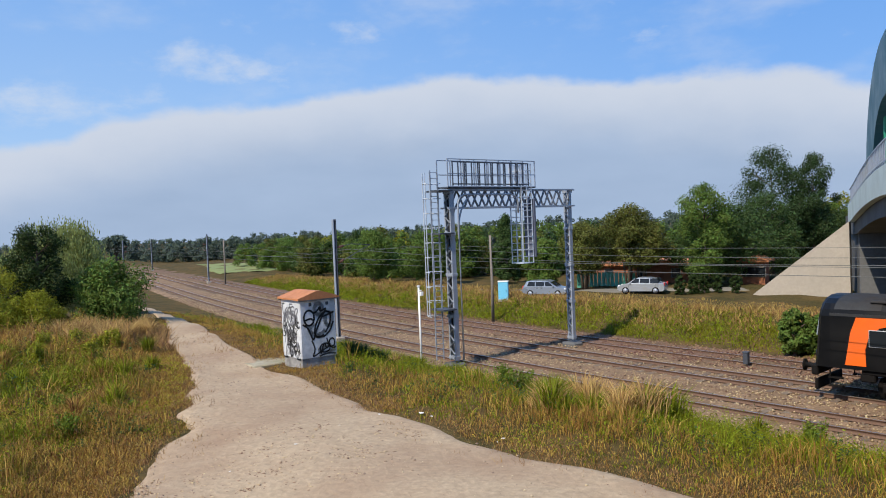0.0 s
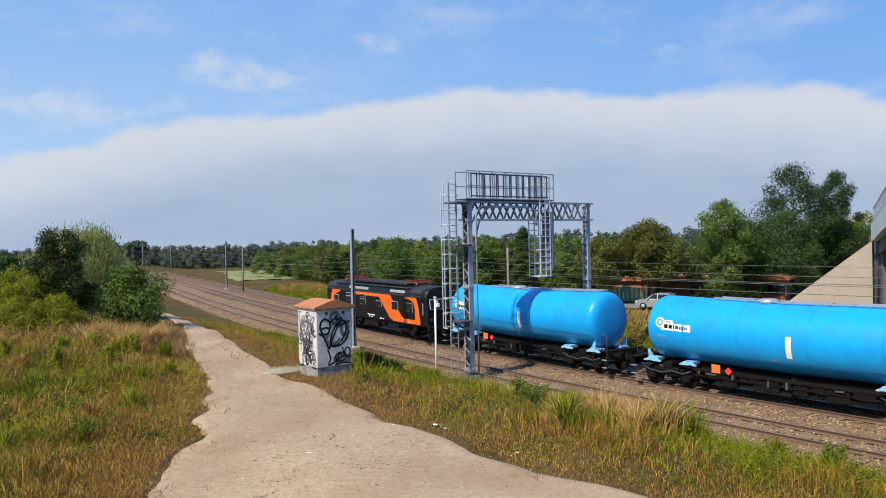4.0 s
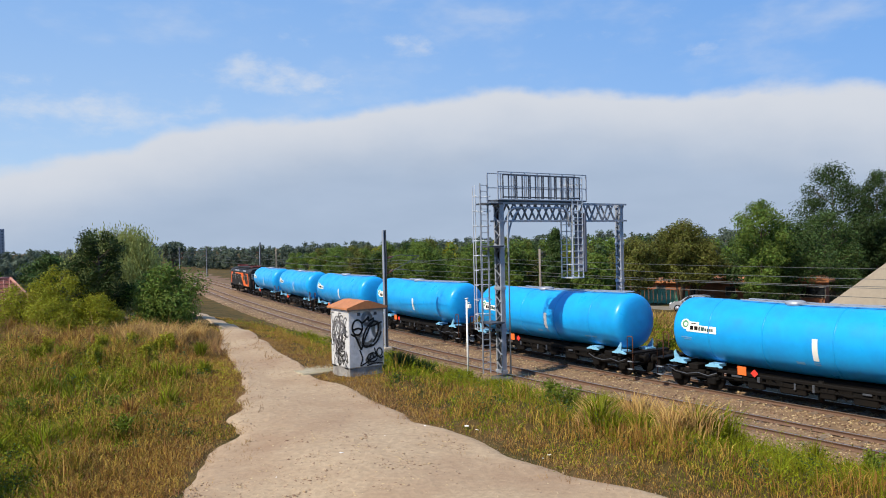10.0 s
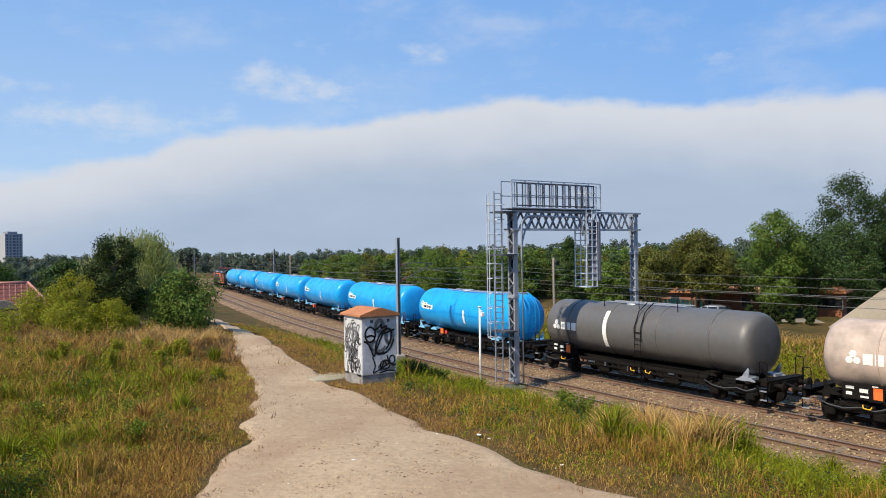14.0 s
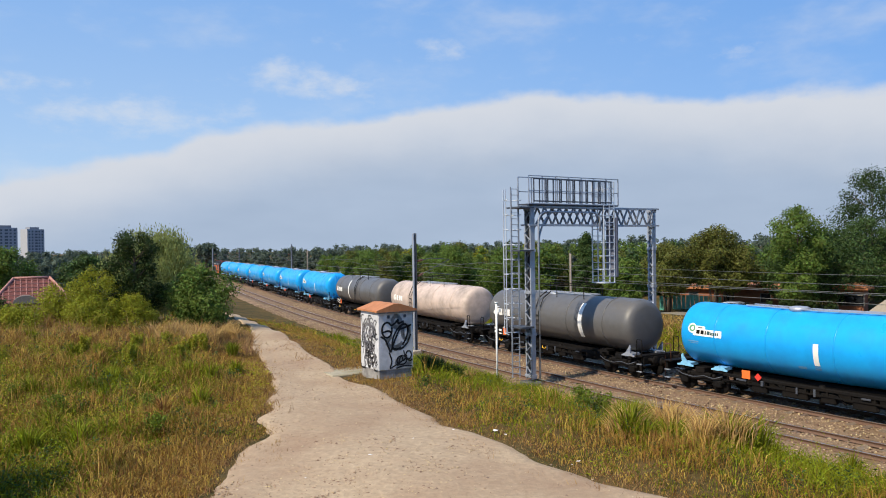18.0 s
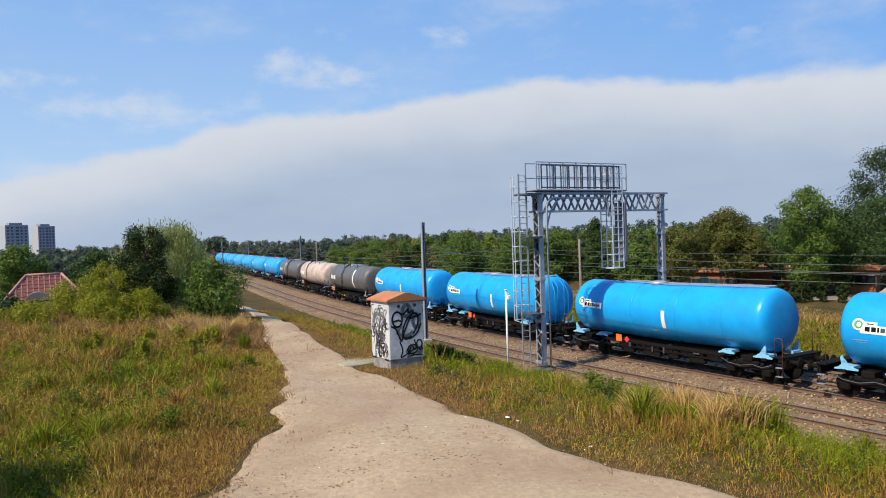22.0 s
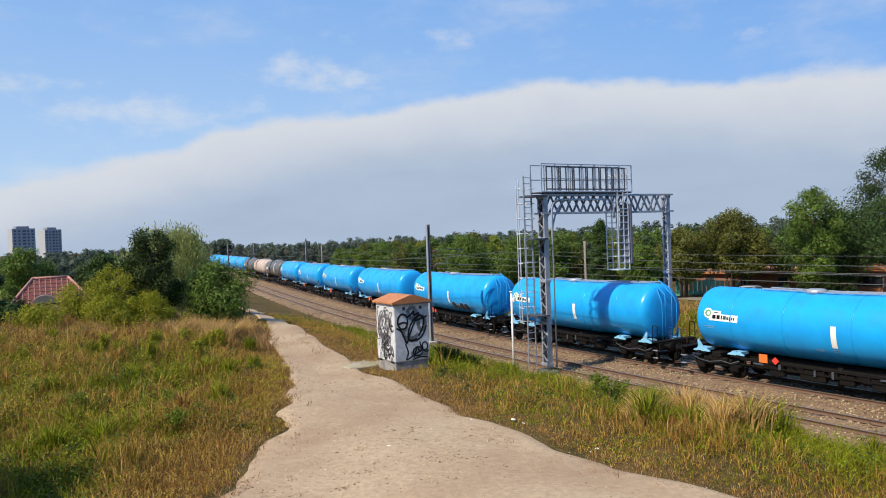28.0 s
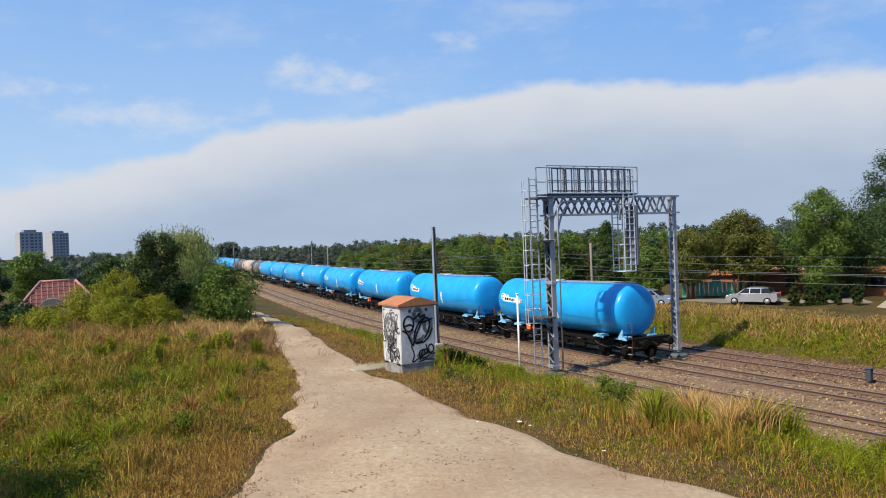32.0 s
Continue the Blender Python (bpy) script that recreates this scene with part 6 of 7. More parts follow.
# ---- plants ----
def leaf_cloud(r, centres, radii, per, size, flat=0.8, droop=0.0):
    """Quads for leaves scattered through lobes of a crown; arrays of vertices and faces."""
    n = len(centres) * per
    share = np.asarray(radii, float) ** 2
    k = r.choice(len(centres), n, p=share / share.sum())
    c, rad = np.asarray(centres, float)[k], np.asarray(radii, float)[k]
    d = r.normal(size=(n, 3))
    d /= np.linalg.norm(d, axis=1, keepdims=True)
    p = c + d * (rad * r.uniform(0.2, 1.0, n) ** 0.6 * r.uniform(0.85, 1.25, n))[:, None] * (1, 1, flat)
    if droop:
        p[:, 2] -= r.uniform(0, droop, n)
    face = d * 1.1 + (0, 0, 0.35) + r.normal(size=(n, 3)) * 0.6      # leaves mostly look outward and up
    u = np.cross(face, r.normal(size=(n, 3)))
    u /= np.linalg.norm(u, axis=1, keepdims=True)
    v = np.cross(u, face)
    v /= np.linalg.norm(v, axis=1, keepdims=True)
    if droop:
        u = u * 0.25 + (0, 0, 1)
    s = (size * r.uniform(0.6, 1.4, n))[:, None]
    verts = np.stack([p - u * s, p + v * s * 0.45, p + u * s, p - v * s * 0.45], 1).reshape(-1, 3)
    return verts, np.arange(n * 4).reshape(-1, 4)


def tree(name, x, y, h, w, leaf, label, seed, leaves=7000, size=0.16, base=0.22, trunk=0.16, lobes=26, group="", category="tree", droop=0.0, z=None, shape="round", lean=0.0):
    r = np.random.RandomState(seed)
    z = gz(x, y) - 0.05 if z is None else z
    t = thing(name, pose(x, y, z), label, category, group)
    b = Build()
    top = h * 0.8
    pts = [(lean * k * k + r.uniform(-0.05, 0.05) * h * 0.1, r.uniform(-0.05, 0.05) * h * 0.1, top * k) for k in np.linspace(0, 1, 6)]
    b.tube(pts, [trunk * (1 - 0.8 * k) for k in np.linspace(0, 1, 6)], 7)
    if base > 0.3 and shape == "round":
        for a in (0.7, 2.9, 4.6):
            b.tube([(0.18 * math.cos(a), 0.18 * math.sin(a), 0), (0.45 * math.cos(a), 0.45 * math.sin(a), h * 0.3), (0.9 * math.cos(a), 0.9 * math.sin(a), h * 0.62)], [trunk * 0.7, trunk * 0.5, trunk * 0.2], 6)
    part("trunk", b, M_BARK, t)
    cs, rs, limbs = [], [], Build()
    for k in range(lobes):
        f = (k + 0.5) / lobes
        zz = base + (1 - base) * f
        if shape == "cone":
            prof = (1 - f) ** 0.8 * 0.95 + 0.05
        elif shape == "column":
            prof = math.sin(math.pi * (0.15 + 0.8 * f)) ** 0.5
        else:
            prof = math.sin(math.pi * min(0.97, 0.12 + 0.85 * f)) ** 0.7
        a = k * 2.39996 + r.uniform(-0.5, 0.5)
        rad = w * 0.5 * prof * r.uniform(0.3, 1.0)
        c = (math.cos(a) * rad + lean * zz * zz, math.sin(a) * rad, h * zz * 0.94)
        cs.append(c)
        rs.append(w * r.uniform(0.11, 0.25) * (0.55 + 0.5 * prof))
        if k % 2 == 0:
            limbs.tube([(lean * zz * zz * 0.6, 0, max(0.3, h * zz * 0.94 - rad * 0.8)), (c[0] * 0.6, c[1] * 0.6, c[2] - rad * 0.25), c], [trunk * 0.35, trunk * 0.2, trunk * 0.07], 5)
    part("branchwork", limbs, M_BARK, t)
    v, f = leaf_cloud(r, cs, rs, max(20, leaves // lobes), size, 0.85, droop)
    v[:, 2] = np.maximum(v[:, 2], 0.1)
    link("crown", raw_mesh("crown", v, f), leaf, t)
    return t


def belt(name, pts, h, depth, leaf, label, seed, n_trees, leaves, size, lobes=9):
    """A far wood: many uneven crowns in one object."""
    r = np.random.RandomState(seed)
    pts = np.array(pts, float)
    k = np.clip(np.linspace(0, len(pts) - 1, n_trees) + r.uniform(-0.06, 0.06, n_trees), 0, len(pts) - 1)
    xs = np.interp(k, range(len(pts)), pts[:, 0]) + r.uniform(-depth, depth, n_trees)
    ys = np.interp(k, range(len(pts)), pts[:, 1]) + r.uniform(-depth, depth, n_trees)
    hs = np.interp(k, range(len(pts)), pts[:, 2]) * r.uniform(0.76, 1.08, n_trees) * h
    zs = ground_z(xs, ys)
    cs, rs = [], []
    for x, y, z, hh in zip(xs, ys, zs, hs):
        wide, lean = r.uniform(0.2, 0.42), r.uniform(-0.12, 0.12) * hh
        for j in range(lobes):
            f = (j + r.uniform(0.2, 0.8)) / lobes
            w = hh * wide * math.sin(math.pi * (0.22 + 0.70 * f)) * r.uniform(0.4, 1.2)
            a = r.uniform(0, 6.28)
            cs.append((x + math.cos(a) * w + lean * f, y + math.sin(a) * w, z + hh * (0.08 + 0.86 * f)))
            rs.append(hh * r.uniform(0.10, 0.22) * (1.1 - 0.3 * f))
    v, f = leaf_cloud(r, cs, rs, leaves, size, 0.8)
    return tagged(link(name, raw_mesh(name, v, f), leaf), label, "trees", kind="stuff")


G_TREE = "trees and bushes of the place"
# bushes beyond the grass on the path's far side
M_LEAF_DEEP = leaf_material("leaf_deep", (0.030, 0.050, 0.013), 0.45, 0.2)
tree("bush", -21.8, 39.4, 5.7, 3.1, M_LEAF_DEEP, "tall dark green poplar bush behind dry grass", 11, 19000, 0.065, base=0.02, lobes=40, shape="column", group=G_TREE, category="bush")
tree("willow_tree", -25.2, 48.1, 6.6, 6.0, M_LEAF_WILLOW, "pale green weeping willow behind dark bushes", 12, 52000, 0.085, base=0.34, lobes=54, droop=1.5, shape="column", group=G_TREE, category="willow")
tree("bush", -18.8, 41.0, 3.8, 4.8, M_LEAF, "broad mid-green bush beside the footpath", 13, 18000, 0.085, base=0.0, lobes=40, group=G_TREE, category="bush")
for _k, (_x, _y, _h, _w) in enumerate([(-22.9, 37.6, 3.5, 3.4), (-24.2, 36.2, 2.5, 3.6), (-21.6, 34.6, 1.9, 3.0), (-24.6, 33.2, 1.3, 3.0), (-20.2, 36.2, 2.1, 2.6)]):
    tree("bush", _x, _y, _h, _w, M_LEAF_LIGHT, "yellow-green bush behind dry grass", 14 + 100 * _k, 11000, 0.052, base=0.0, group=G_TREE, category="bush")
tree("bush", -28.5, 36.5, 1.4, 3.4, M_LEAF_DARK, "mid-green bush in front of a red roof", 16, 8000, 0.09, base=0.02, group=G_TREE, category="bush")
tree("bush", -30.4, 36.0, 4.4, 3.0, M_LEAF_DARK, "dark green bush at the meadow's end", 17, 9000, 0.09, base=0.02, group=G_TREE, category="bush")
tree("tree", -57.6, 76.3, 6.4, 6.4, M_LEAF, "round green garden tree beside a red roof", 18, 9000, 0.15, base=0.1, group=G_TREE)
tree("tree", -51.0, 82.0, 5.4, 5.6, M_LEAF_DARK, "grey-green garden tree behind a red roof", 19, 7000, 0.18, base=0.1, group=G_TREE)
tree("pine_tree", -105.5, 237.0, 9.6, 8.5, M_HAZED_LEAF, "lone dark pine on the horizon", 20, 2500, 0.5, base=0.55, trunk=0.3, group=G_TREE)
# added out of view, only to cast shade on the meadow's near corner
tree("bush", -14.3, 8.6, 6.9, 5.2, M_LEAF_DARK, "unseen dark green bush added to shade the meadow corner", 29, 16000, 0.10, base=0.05, lobes=40, group=G_TREE, category="bush")
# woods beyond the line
belt("far_woods", [(-520, 380, 1.1), (-330, 380, 1.0), (-170, 400, 1.0), (-60, 380, 1.1), (40, 330, 1.1), (160, 300, 1.2)], 11.8, 22, M_HAZED_LEAF, "hazy dark wood along the horizon", 21, 620, 75, 0.55, 6)
belt("garden_trees", [(-150, 190, 0.8), (-95, 130, 0.7), (-70, 105, 0.6)] , 7.5, 7.0, M_HAZED_LEAF, "dark garden trees beyond the meadow", 23, 44, 190, 0.22)
WOOD_LINE = [(-44, 172, 0.85), (-34, 152, 0.92), (-25, 130, 0.95), (-14, 110, 0.95), (-3, 96, 1.0), (6, 88, 0.95), (18, 85, 0.9), (34, 82, 1.1), (56, 78, 1.3)]
for _mat, _lab, _seed, _n in ((M_LEAF, "green trees behind the railway field", 22, 84), (M_LEAF_DARK, "dark green trees behind the railway field", 24, 30), (M_LEAF_RUST, "olive browning trees behind the railway field", 25, 30), (M_LEAF_LIGHT, "yellow-green trees behind the railway field", 26, 14)):
    belt("woods_behind_field", WOOD_LINE, 6.6, 4.5, _mat, _lab, _seed, _n, 210, 0.155)
for k, (x, y, h, w, mat_, lab) in enumerate([(6.4, 74.5, 7.2, 3.4, M_LEAF_DARK, "dark spruce behind the signal gantry"), (12.4, 64.4, 6.0, 4.4, M_LEAF_RUST, "browning tree over a parked car"),
        (16.4, 65.0, 7.4, 5.0, M_LEAF_RUST, "browning tree over a parked car"), (21.8, 61.0, 9.3, 4.6, M_LEAF, "tall green tree behind the meadow"),
        (25.0, 63.5, 7.2, 6.6, M_LEAF_DARK, "broad green tree beside the bridge wing"), (32.6, 72.6, 13.2, 6.8, M_LEAF_SHADE, "tall dark poplars behind the bridge wing"),
        (36.4, 72.0, 12.3, 5.0, M_LEAF_SHADE, "tall dark poplars behind the bridge wing"), (29.2, 66.5, 8.0, 6.0, M_LEAF_DARK, "broad green tree beside the bridge wing"),
        (8.6, 62.5, 4.8, 3.4, M_LEAF, "young green tree behind a parked car"), (-1.5, 76.0, 6.0, 5.2, M_LEAF, "rounded green tree beside the lane"), (-8.0, 84.0, 6.2, 5.6, M_LEAF, "rounded green tree beside the lane"),
        (17.8, 65.5, 6.2, 4.4, M_LEAF_RUST, "browning tree over a garden house"), (23.0, 66.5, 6.6, 5.0, M_LEAF_DARK, "green tree over a garden house")]):
    tree("spruce_tree" if k == 0 else "tree", x, y, h, w, mat_, lab, 31 + k, 22000 if k in (5, 6) else 17000, 0.10, base=0.06 if k == 0 else (0.34 if k in (1, 2, 11) else 0.16), lobes=38, shape="cone" if k == 0 else "round", group=G_TREE)


def grass(name, area, n, leaf, label, seed, h=(0.25, 0.7), w=0.012, keep=None, tuft=9, spread=0.10, low=None, ears=False):
    """Leaning blades in tufts over a stretch of the plan; area gives the tufts' plan points."""
    r = np.random.RandomState(seed)
    x, y = area(r, n // tuft)
    s, nn = to_rail(x, y)
    ok = np.ones(len(x), bool) if keep is None else keep(x, y, s, nn, r)
    x, y = x[ok], y[ok]
    th = r.uniform(0.5, 1.2, len(x)) * (0.72 + 0.55 * clump(x, y, 1.3, 7)) * np.where(r.uniform(0, 1, len(x)) < 0.06, 1.8, 1.0)
    if low is not None:
        th = th * low(x, y)
    ta = r.uniform(0, 6.283, len(x))
    x, y, th, ta = (np.repeat(q, tuft) for q in (x, y, th, ta))
    n = len(x)
    x, y = x + r.normal(0, spread, n), y + r.normal(0, spread, n)
    z = ground_z(x, y)
    hh = r.uniform(h[0], h[1], n) * np.clip(th, 0.25, 2)
    a = ta + r.normal(0, 1.3, n)
    lean = r.uniform(0.1, 1.0, n) * hh
    width = w * r.uniform(0.6, 1.5, n)
    dx, dy = np.cos(a), np.sin(a)
    b = r.uniform(0, 6.283, n)
    width = width * (0.55 + 0.016 * np.hypot(x, y))
    base = np.stack([x, y, z - 0.02], 1)
    side = np.stack([-np.sin(b), np.cos(b), 0 * dx], 1) * width[:, None]
    mid = base + np.stack([dx * lean * 0.3, dy * lean * 0.3, hh * (0.74 if ears else 0.45)], 1)
    tip = base + np.stack([dx * lean, dy * lean, hh], 1)
    hi = 0.9 if ears else 1.0
    verts = np.stack([base, mid + side * hi, tip, mid - side * hi], 1).reshape(-1, 3)
    faces = np.arange(n * 4).reshape(-1, 4)
    return tagged(link(name, raw_mesh(name, verts, faces), leaf), label, "grass", kind="stuff")


def clump(x, y, sc, seed):
    r = np.random.RandomState(seed)
    p = r.uniform(0, 6.28, 6)
    return (np.sin(x * sc + p[0]) * np.sin(y * sc * 1.2 + p[1]) + 0.6 * np.sin(x * sc * 2.3 + p[2] + y * sc) + 0.4 * np.sin(y * sc * 3.1 + p[3] - x * sc * 1.4)) / 2


PATH = np.array(PATH_ROWS)


def path_sides(y):
    return np.interp(y, PATH[:, 1], PATH[:, 0]), np.interp(y, PATH[:, 3], PATH[:, 2])


def off_path(x, y, margin=0.0):
    a, b = path_sides(y)
    return (x < a - margin) | (x > b + margin)


def edge_low(x, y):
    """Short grass by the path, taller away from it."""
    a, b = path_sides(y)
    d = np.maximum(a - x, x - b)
    return 0.28 + 0.85 * ease(d, 0.1, 3.2)


def fan(r, n, a0, a1, r0, r1):
    """Plan points between two bearings, thinning out with distance."""
    a, d = np.radians(r.uniform(a0, a1, n)), r.uniform(r0, r1, n)
    return np.sin(a) * d, np.cos(a) * d


def slope_area(r, n):
    return fan(r, n, -28, 44, 11, 62)


def keep_slope(x, y, s, nn, r):
    return (nn > 7.2) & (nn < 19) & off_path(x, y, 0.1) & (x > path_sides(y)[1]) & (np.hypot(x + 4.9, y - 26.2) > 1.15)


def left_area(r, n):
    return fan(r, n, -46, -14, 11, 46)


def keep_left(x, y, s, nn, r):
    return (x < path_sides(y)[0] - 0.1) & (x > -1.0 * y - 4)


def far_bank(r, n):
    s, nn = r.uniform(-8, 90, n), r.uniform(-17, -7.4, n)
    x, y = rail_pos(s, nn)
    return np.asarray(x), np.asarray(y)


M_WEED = leaf_material("weed_leaf", (0.135, 0.185, 0.022), 0.3, 0.3)
M_STRAW = grass_material("straw", (0.42, 0.275, 0.105), (0.34, 0.20, 0.06))
M_YELLOW = leaf_material("goldenrod", (0.36, 0.33, 0.03), 0.3, 0.3)
M_RUSSET = grass_material("russet_grass", (0.25, 0.140, 0.060), (0.30, 0.205, 0.090), 0.5)


def fringe(x, y):
    """How far a point lies outside the path."""
    a, b = path_sides(y)
    return np.maximum(a - x, x - b)


def dry_slope(x, y, r):
    return 0.98 - 0.22 * fringe(x, y) + 0.12 * ease(x, 3, 8) + 0.55 * clump(x, y, 0.6, 1) > r.uniform(0, 1, len(x))


def dry_meadow(x, y, r):
    return 0.22 + 0.75 * (1 - ease(fringe(x, y), 0.4, 3.2)) + 0.6 * ease(y - 0.25 * (x + 12), 26.5, 30.5) + 0.45 * clump(x, y, 0.62, 2) > r.uniform(0, 1, len(x))


grass("slope_grass", slope_area, 230000, M_GRASS, "green summer grass on the bank above the track", 51, (0.16, 0.52), 0.011, lambda x, y, s, nn, r: keep_slope(x, y, s, nn, r) & ~dry_slope(x, y, r), low=edge_low)
grass("slope_dry_grass", slope_area, 560000, M_GRASS_DRY, "golden dry grass on the bank above the track", 52, (0.16, 0.55), 0.009, lambda x, y, s, nn, r: keep_slope(x, y, s, nn, r) & dry_slope(x, y, r), low=edge_low, ears=True)
grass("meadow_grass", left_area, 160000, M_GRASS, "green meadow grass beside the footpath", 53, (0.18, 0.55), 0.012, lambda x, y, s, nn, r: keep_left(x, y, s, nn, r) & ~dry_meadow(x, y, r), low=edge_low)
grass("meadow_dry_grass", left_area, 430000, M_GRASS_DRY, "dry seeding meadow grass beside the footpath", 54, (0.2, 0.66), 0.009, lambda x, y, s, nn, r: keep_left(x, y, s, nn, r) & dry_meadow(x, y, r), low=edge_low, ears=True)
def herbs(name, area, n, leaf, label, seed, keep, h=(0.12, 0.5), per=40, size=0.028):
    """Low leafy plants: each a loose heap of small leaves on the ground."""
    r = np.random.RandomState(seed)
    x, y = area(r, n)
    s, nn = to_rail(x, y)
    ok = keep(x, y, s, nn, r)
    x, y = x[ok], y[ok]
    hh = r.uniform(h[0], h[1], len(x)) * (0.8 + 0.5 * clump(x, y, 1.3, 7)) * edge_low(x, y)
    c = np.stack([x, y, ground_z(x, y) + hh * 0.55], 1)
    k = np.repeat(np.arange(len(x)), per)
    m = len(k)
    p = c[k] + r.normal(0, 1, (m, 3)) * np.stack([0.13 + 0 * hh, 0.13 + 0 * hh, 0.42 * hh], 1)[k]
    u = r.normal(size=(m, 3)) * (1, 1, 0.6)
    u /= np.linalg.norm(u, axis=1, keepdims=True)
    v = np.cross(u, r.normal(size=(m, 3)))
    v /= np.linalg.norm(v, axis=1, keepdims=True)
    sz = (size * r.uniform(0.6, 1.5, m) * (0.55 + 0.018 * np.hypot(p[:, 0], p[:, 1])))[:, None]
    verts = np.stack([p - u * sz, p + v * sz * 0.5, p + u * sz, p - v * sz * 0.5], 1).reshape(-1, 3)
    tagged(link(name, raw_mesh(name, verts, np.arange(m * 4).reshape(-1, 4)), leaf), label, "herbs", kind="stuff")


M_HERB = grass_material("herb_leaf", (0.185, 0.205, 0.008), (0.085, 0.112, 0.010), 0.6, 0.35, 0.7)
M_HERB_DRY = grass_material("herb_dry", (0.25, 0.155, 0.050), (0.15, 0.090, 0.030), 0.6, 0.3, 0.7)
herbs("meadow_herbs", left_area, 5200, M_HERB, "yellow-green leafy herbs in the meadow", 71, lambda x, y, s, nn, r: keep_left(x, y, s, nn, r) & ~dry_meadow(x, y, r), (0.15, 0.5), 40, 0.030)
herbs("meadow_dry_herbs", left_area, 5200, M_HERB_DRY, "withered russet herbs in the meadow", 72, lambda x, y, s, nn, r: keep_left(x, y, s, nn, r) & dry_meadow(x, y, r), (0.15, 0.6), 34, 0.022)
herbs("slope_herbs", slope_area, 8000, M_HERB, "yellow-green leafy herbs on the bank", 73, lambda x, y, s, nn, r: keep_slope(x, y, s, nn, r) & ~dry_slope(x, y, r))
herbs("meadow_dark_herbs", left_area, 1300, M_LEAF_DARK, "dark green leafy weeds in the meadow", 75, lambda x, y, s, nn, r: keep_left(x, y, s, nn, r) & (clump(x, y, 0.8, 12) > 0.05) & (fringe(x, y) > 1.2), (0.25, 0.6), 60, 0.034)
herbs("slope_dark_herbs", slope_area, 2600, M_LEAF_DARK, "dark green leafy weeds on the bank", 76, lambda x, y, s, nn, r: keep_slope(x, y, s, nn, r) & (clump(x, y, 0.9, 13) > 0.1) & (fringe(x, y) > 1.6), (0.2, 0.5), 60, 0.034)
herbs("meadow_gold_herbs", left_area, 2200, M_YELLOW, "yellow flowering herbs in the meadow", 77, lambda x, y, s, nn, r: keep_left(x, y, s, nn, r) & (clump(x, y, 0.7, 14) > 0.1) & (y > 17), (0.35, 0.8), 50, 0.024)
herbs("slope_dry_herbs", slope_area, 6000, M_HERB_DRY, "withered russet herbs on the bank", 74, lambda x, y, s, nn, r: keep_slope(x, y, s, nn, r) & dry_slope(x, y, r), (0.1, 0.4), 34, 0.020)


def band(lo, hi, wob):
    return lambda x, y, s, nn, r: (nn + wob * clump(x, y, 0.5, 8) + r.uniform(-0.5, 0.5, len(x)) > lo) & (nn + wob * clump(x, y, 0.5, 8) + r.uniform(-0.5, 0.5, len(x)) < hi)


grass("far_bank_mown_grass", far_bank, 60000, M_GRASS_MOWN, "short straw-coloured grass on the bank beyond the tracks", 55, (0.05, 0.2), 0.022, band(-30, -12.6, 0.6), spread=0.35)
grass("far_bank_dry_grass", far_bank, 90000, M_BANK_DRY, "brown dry weeds on the bank beyond the tracks", 59, (0.2, 0.62), 0.018, band(-13.8, -9.4, 1.2), spread=0.3)
grass("far_bank_green_grass", far_bank, 120000, M_GRASS, "green grass on the bank beyond the tracks", 56, (0.1, 0.4), 0.024, band(-10.6, -6.6, 1.2), spread=0.3)


herbs("far_bank_herbs", far_bank, 3400, M_HERB, "leafy green weeds on the bank beyond the tracks", 78, band(-11.6, -7.0, 0.8), (0.15, 0.5), 26, 0.030)


def blade_tuft(name, x, y, h, w, leaf, label, seed, n=420, category="grass tuft"):
    """A standing tuft of arching blades, each bent once."""
    r = np.random.RandomState(seed)
    t = thing(name, pose(x, y, gz(x, y) - 0.02), label, category, "weeds of the meadow")
    a, d = r.uniform(0, 6.283, n), np.abs(r.normal(0, 0.32, n)) * w
    bx, by = np.cos(a) * d * 0.6, np.sin(a) * d * 0.6
    hh = h * r.uniform(0.3, 1.05, n) * np.exp(-(d / w) ** 2)
    out = r.uniform(0.1, 0.7, n) * hh
    dx, dy = np.cos(a + r.normal(0, 0.5, n)), np.sin(a + r.normal(0, 0.5, n))
    wd = 0.011 * r.uniform(0.6, 1.5, n)
    c = r.uniform(0, 6.283, n)
    base = np.stack([bx, by, 0 * hh], 1)
    side = np.stack([np.cos(c), np.sin(c), 0 * c], 1) * wd[:, None]
    mid = base + np.stack([dx * out * 0.35, dy * out * 0.35, hh * 0.7], 1)
    tip = base + np.stack([dx * out, dy * out, hh], 1)
    v = np.stack([base - side * 0.4, mid - side, tip, mid + side], 1).reshape(-1, 3)
    tagged(link("tussock", raw_mesh("tussock", v, np.arange(n * 4).reshape(-1, 4)), leaf, t), kind="stuff")


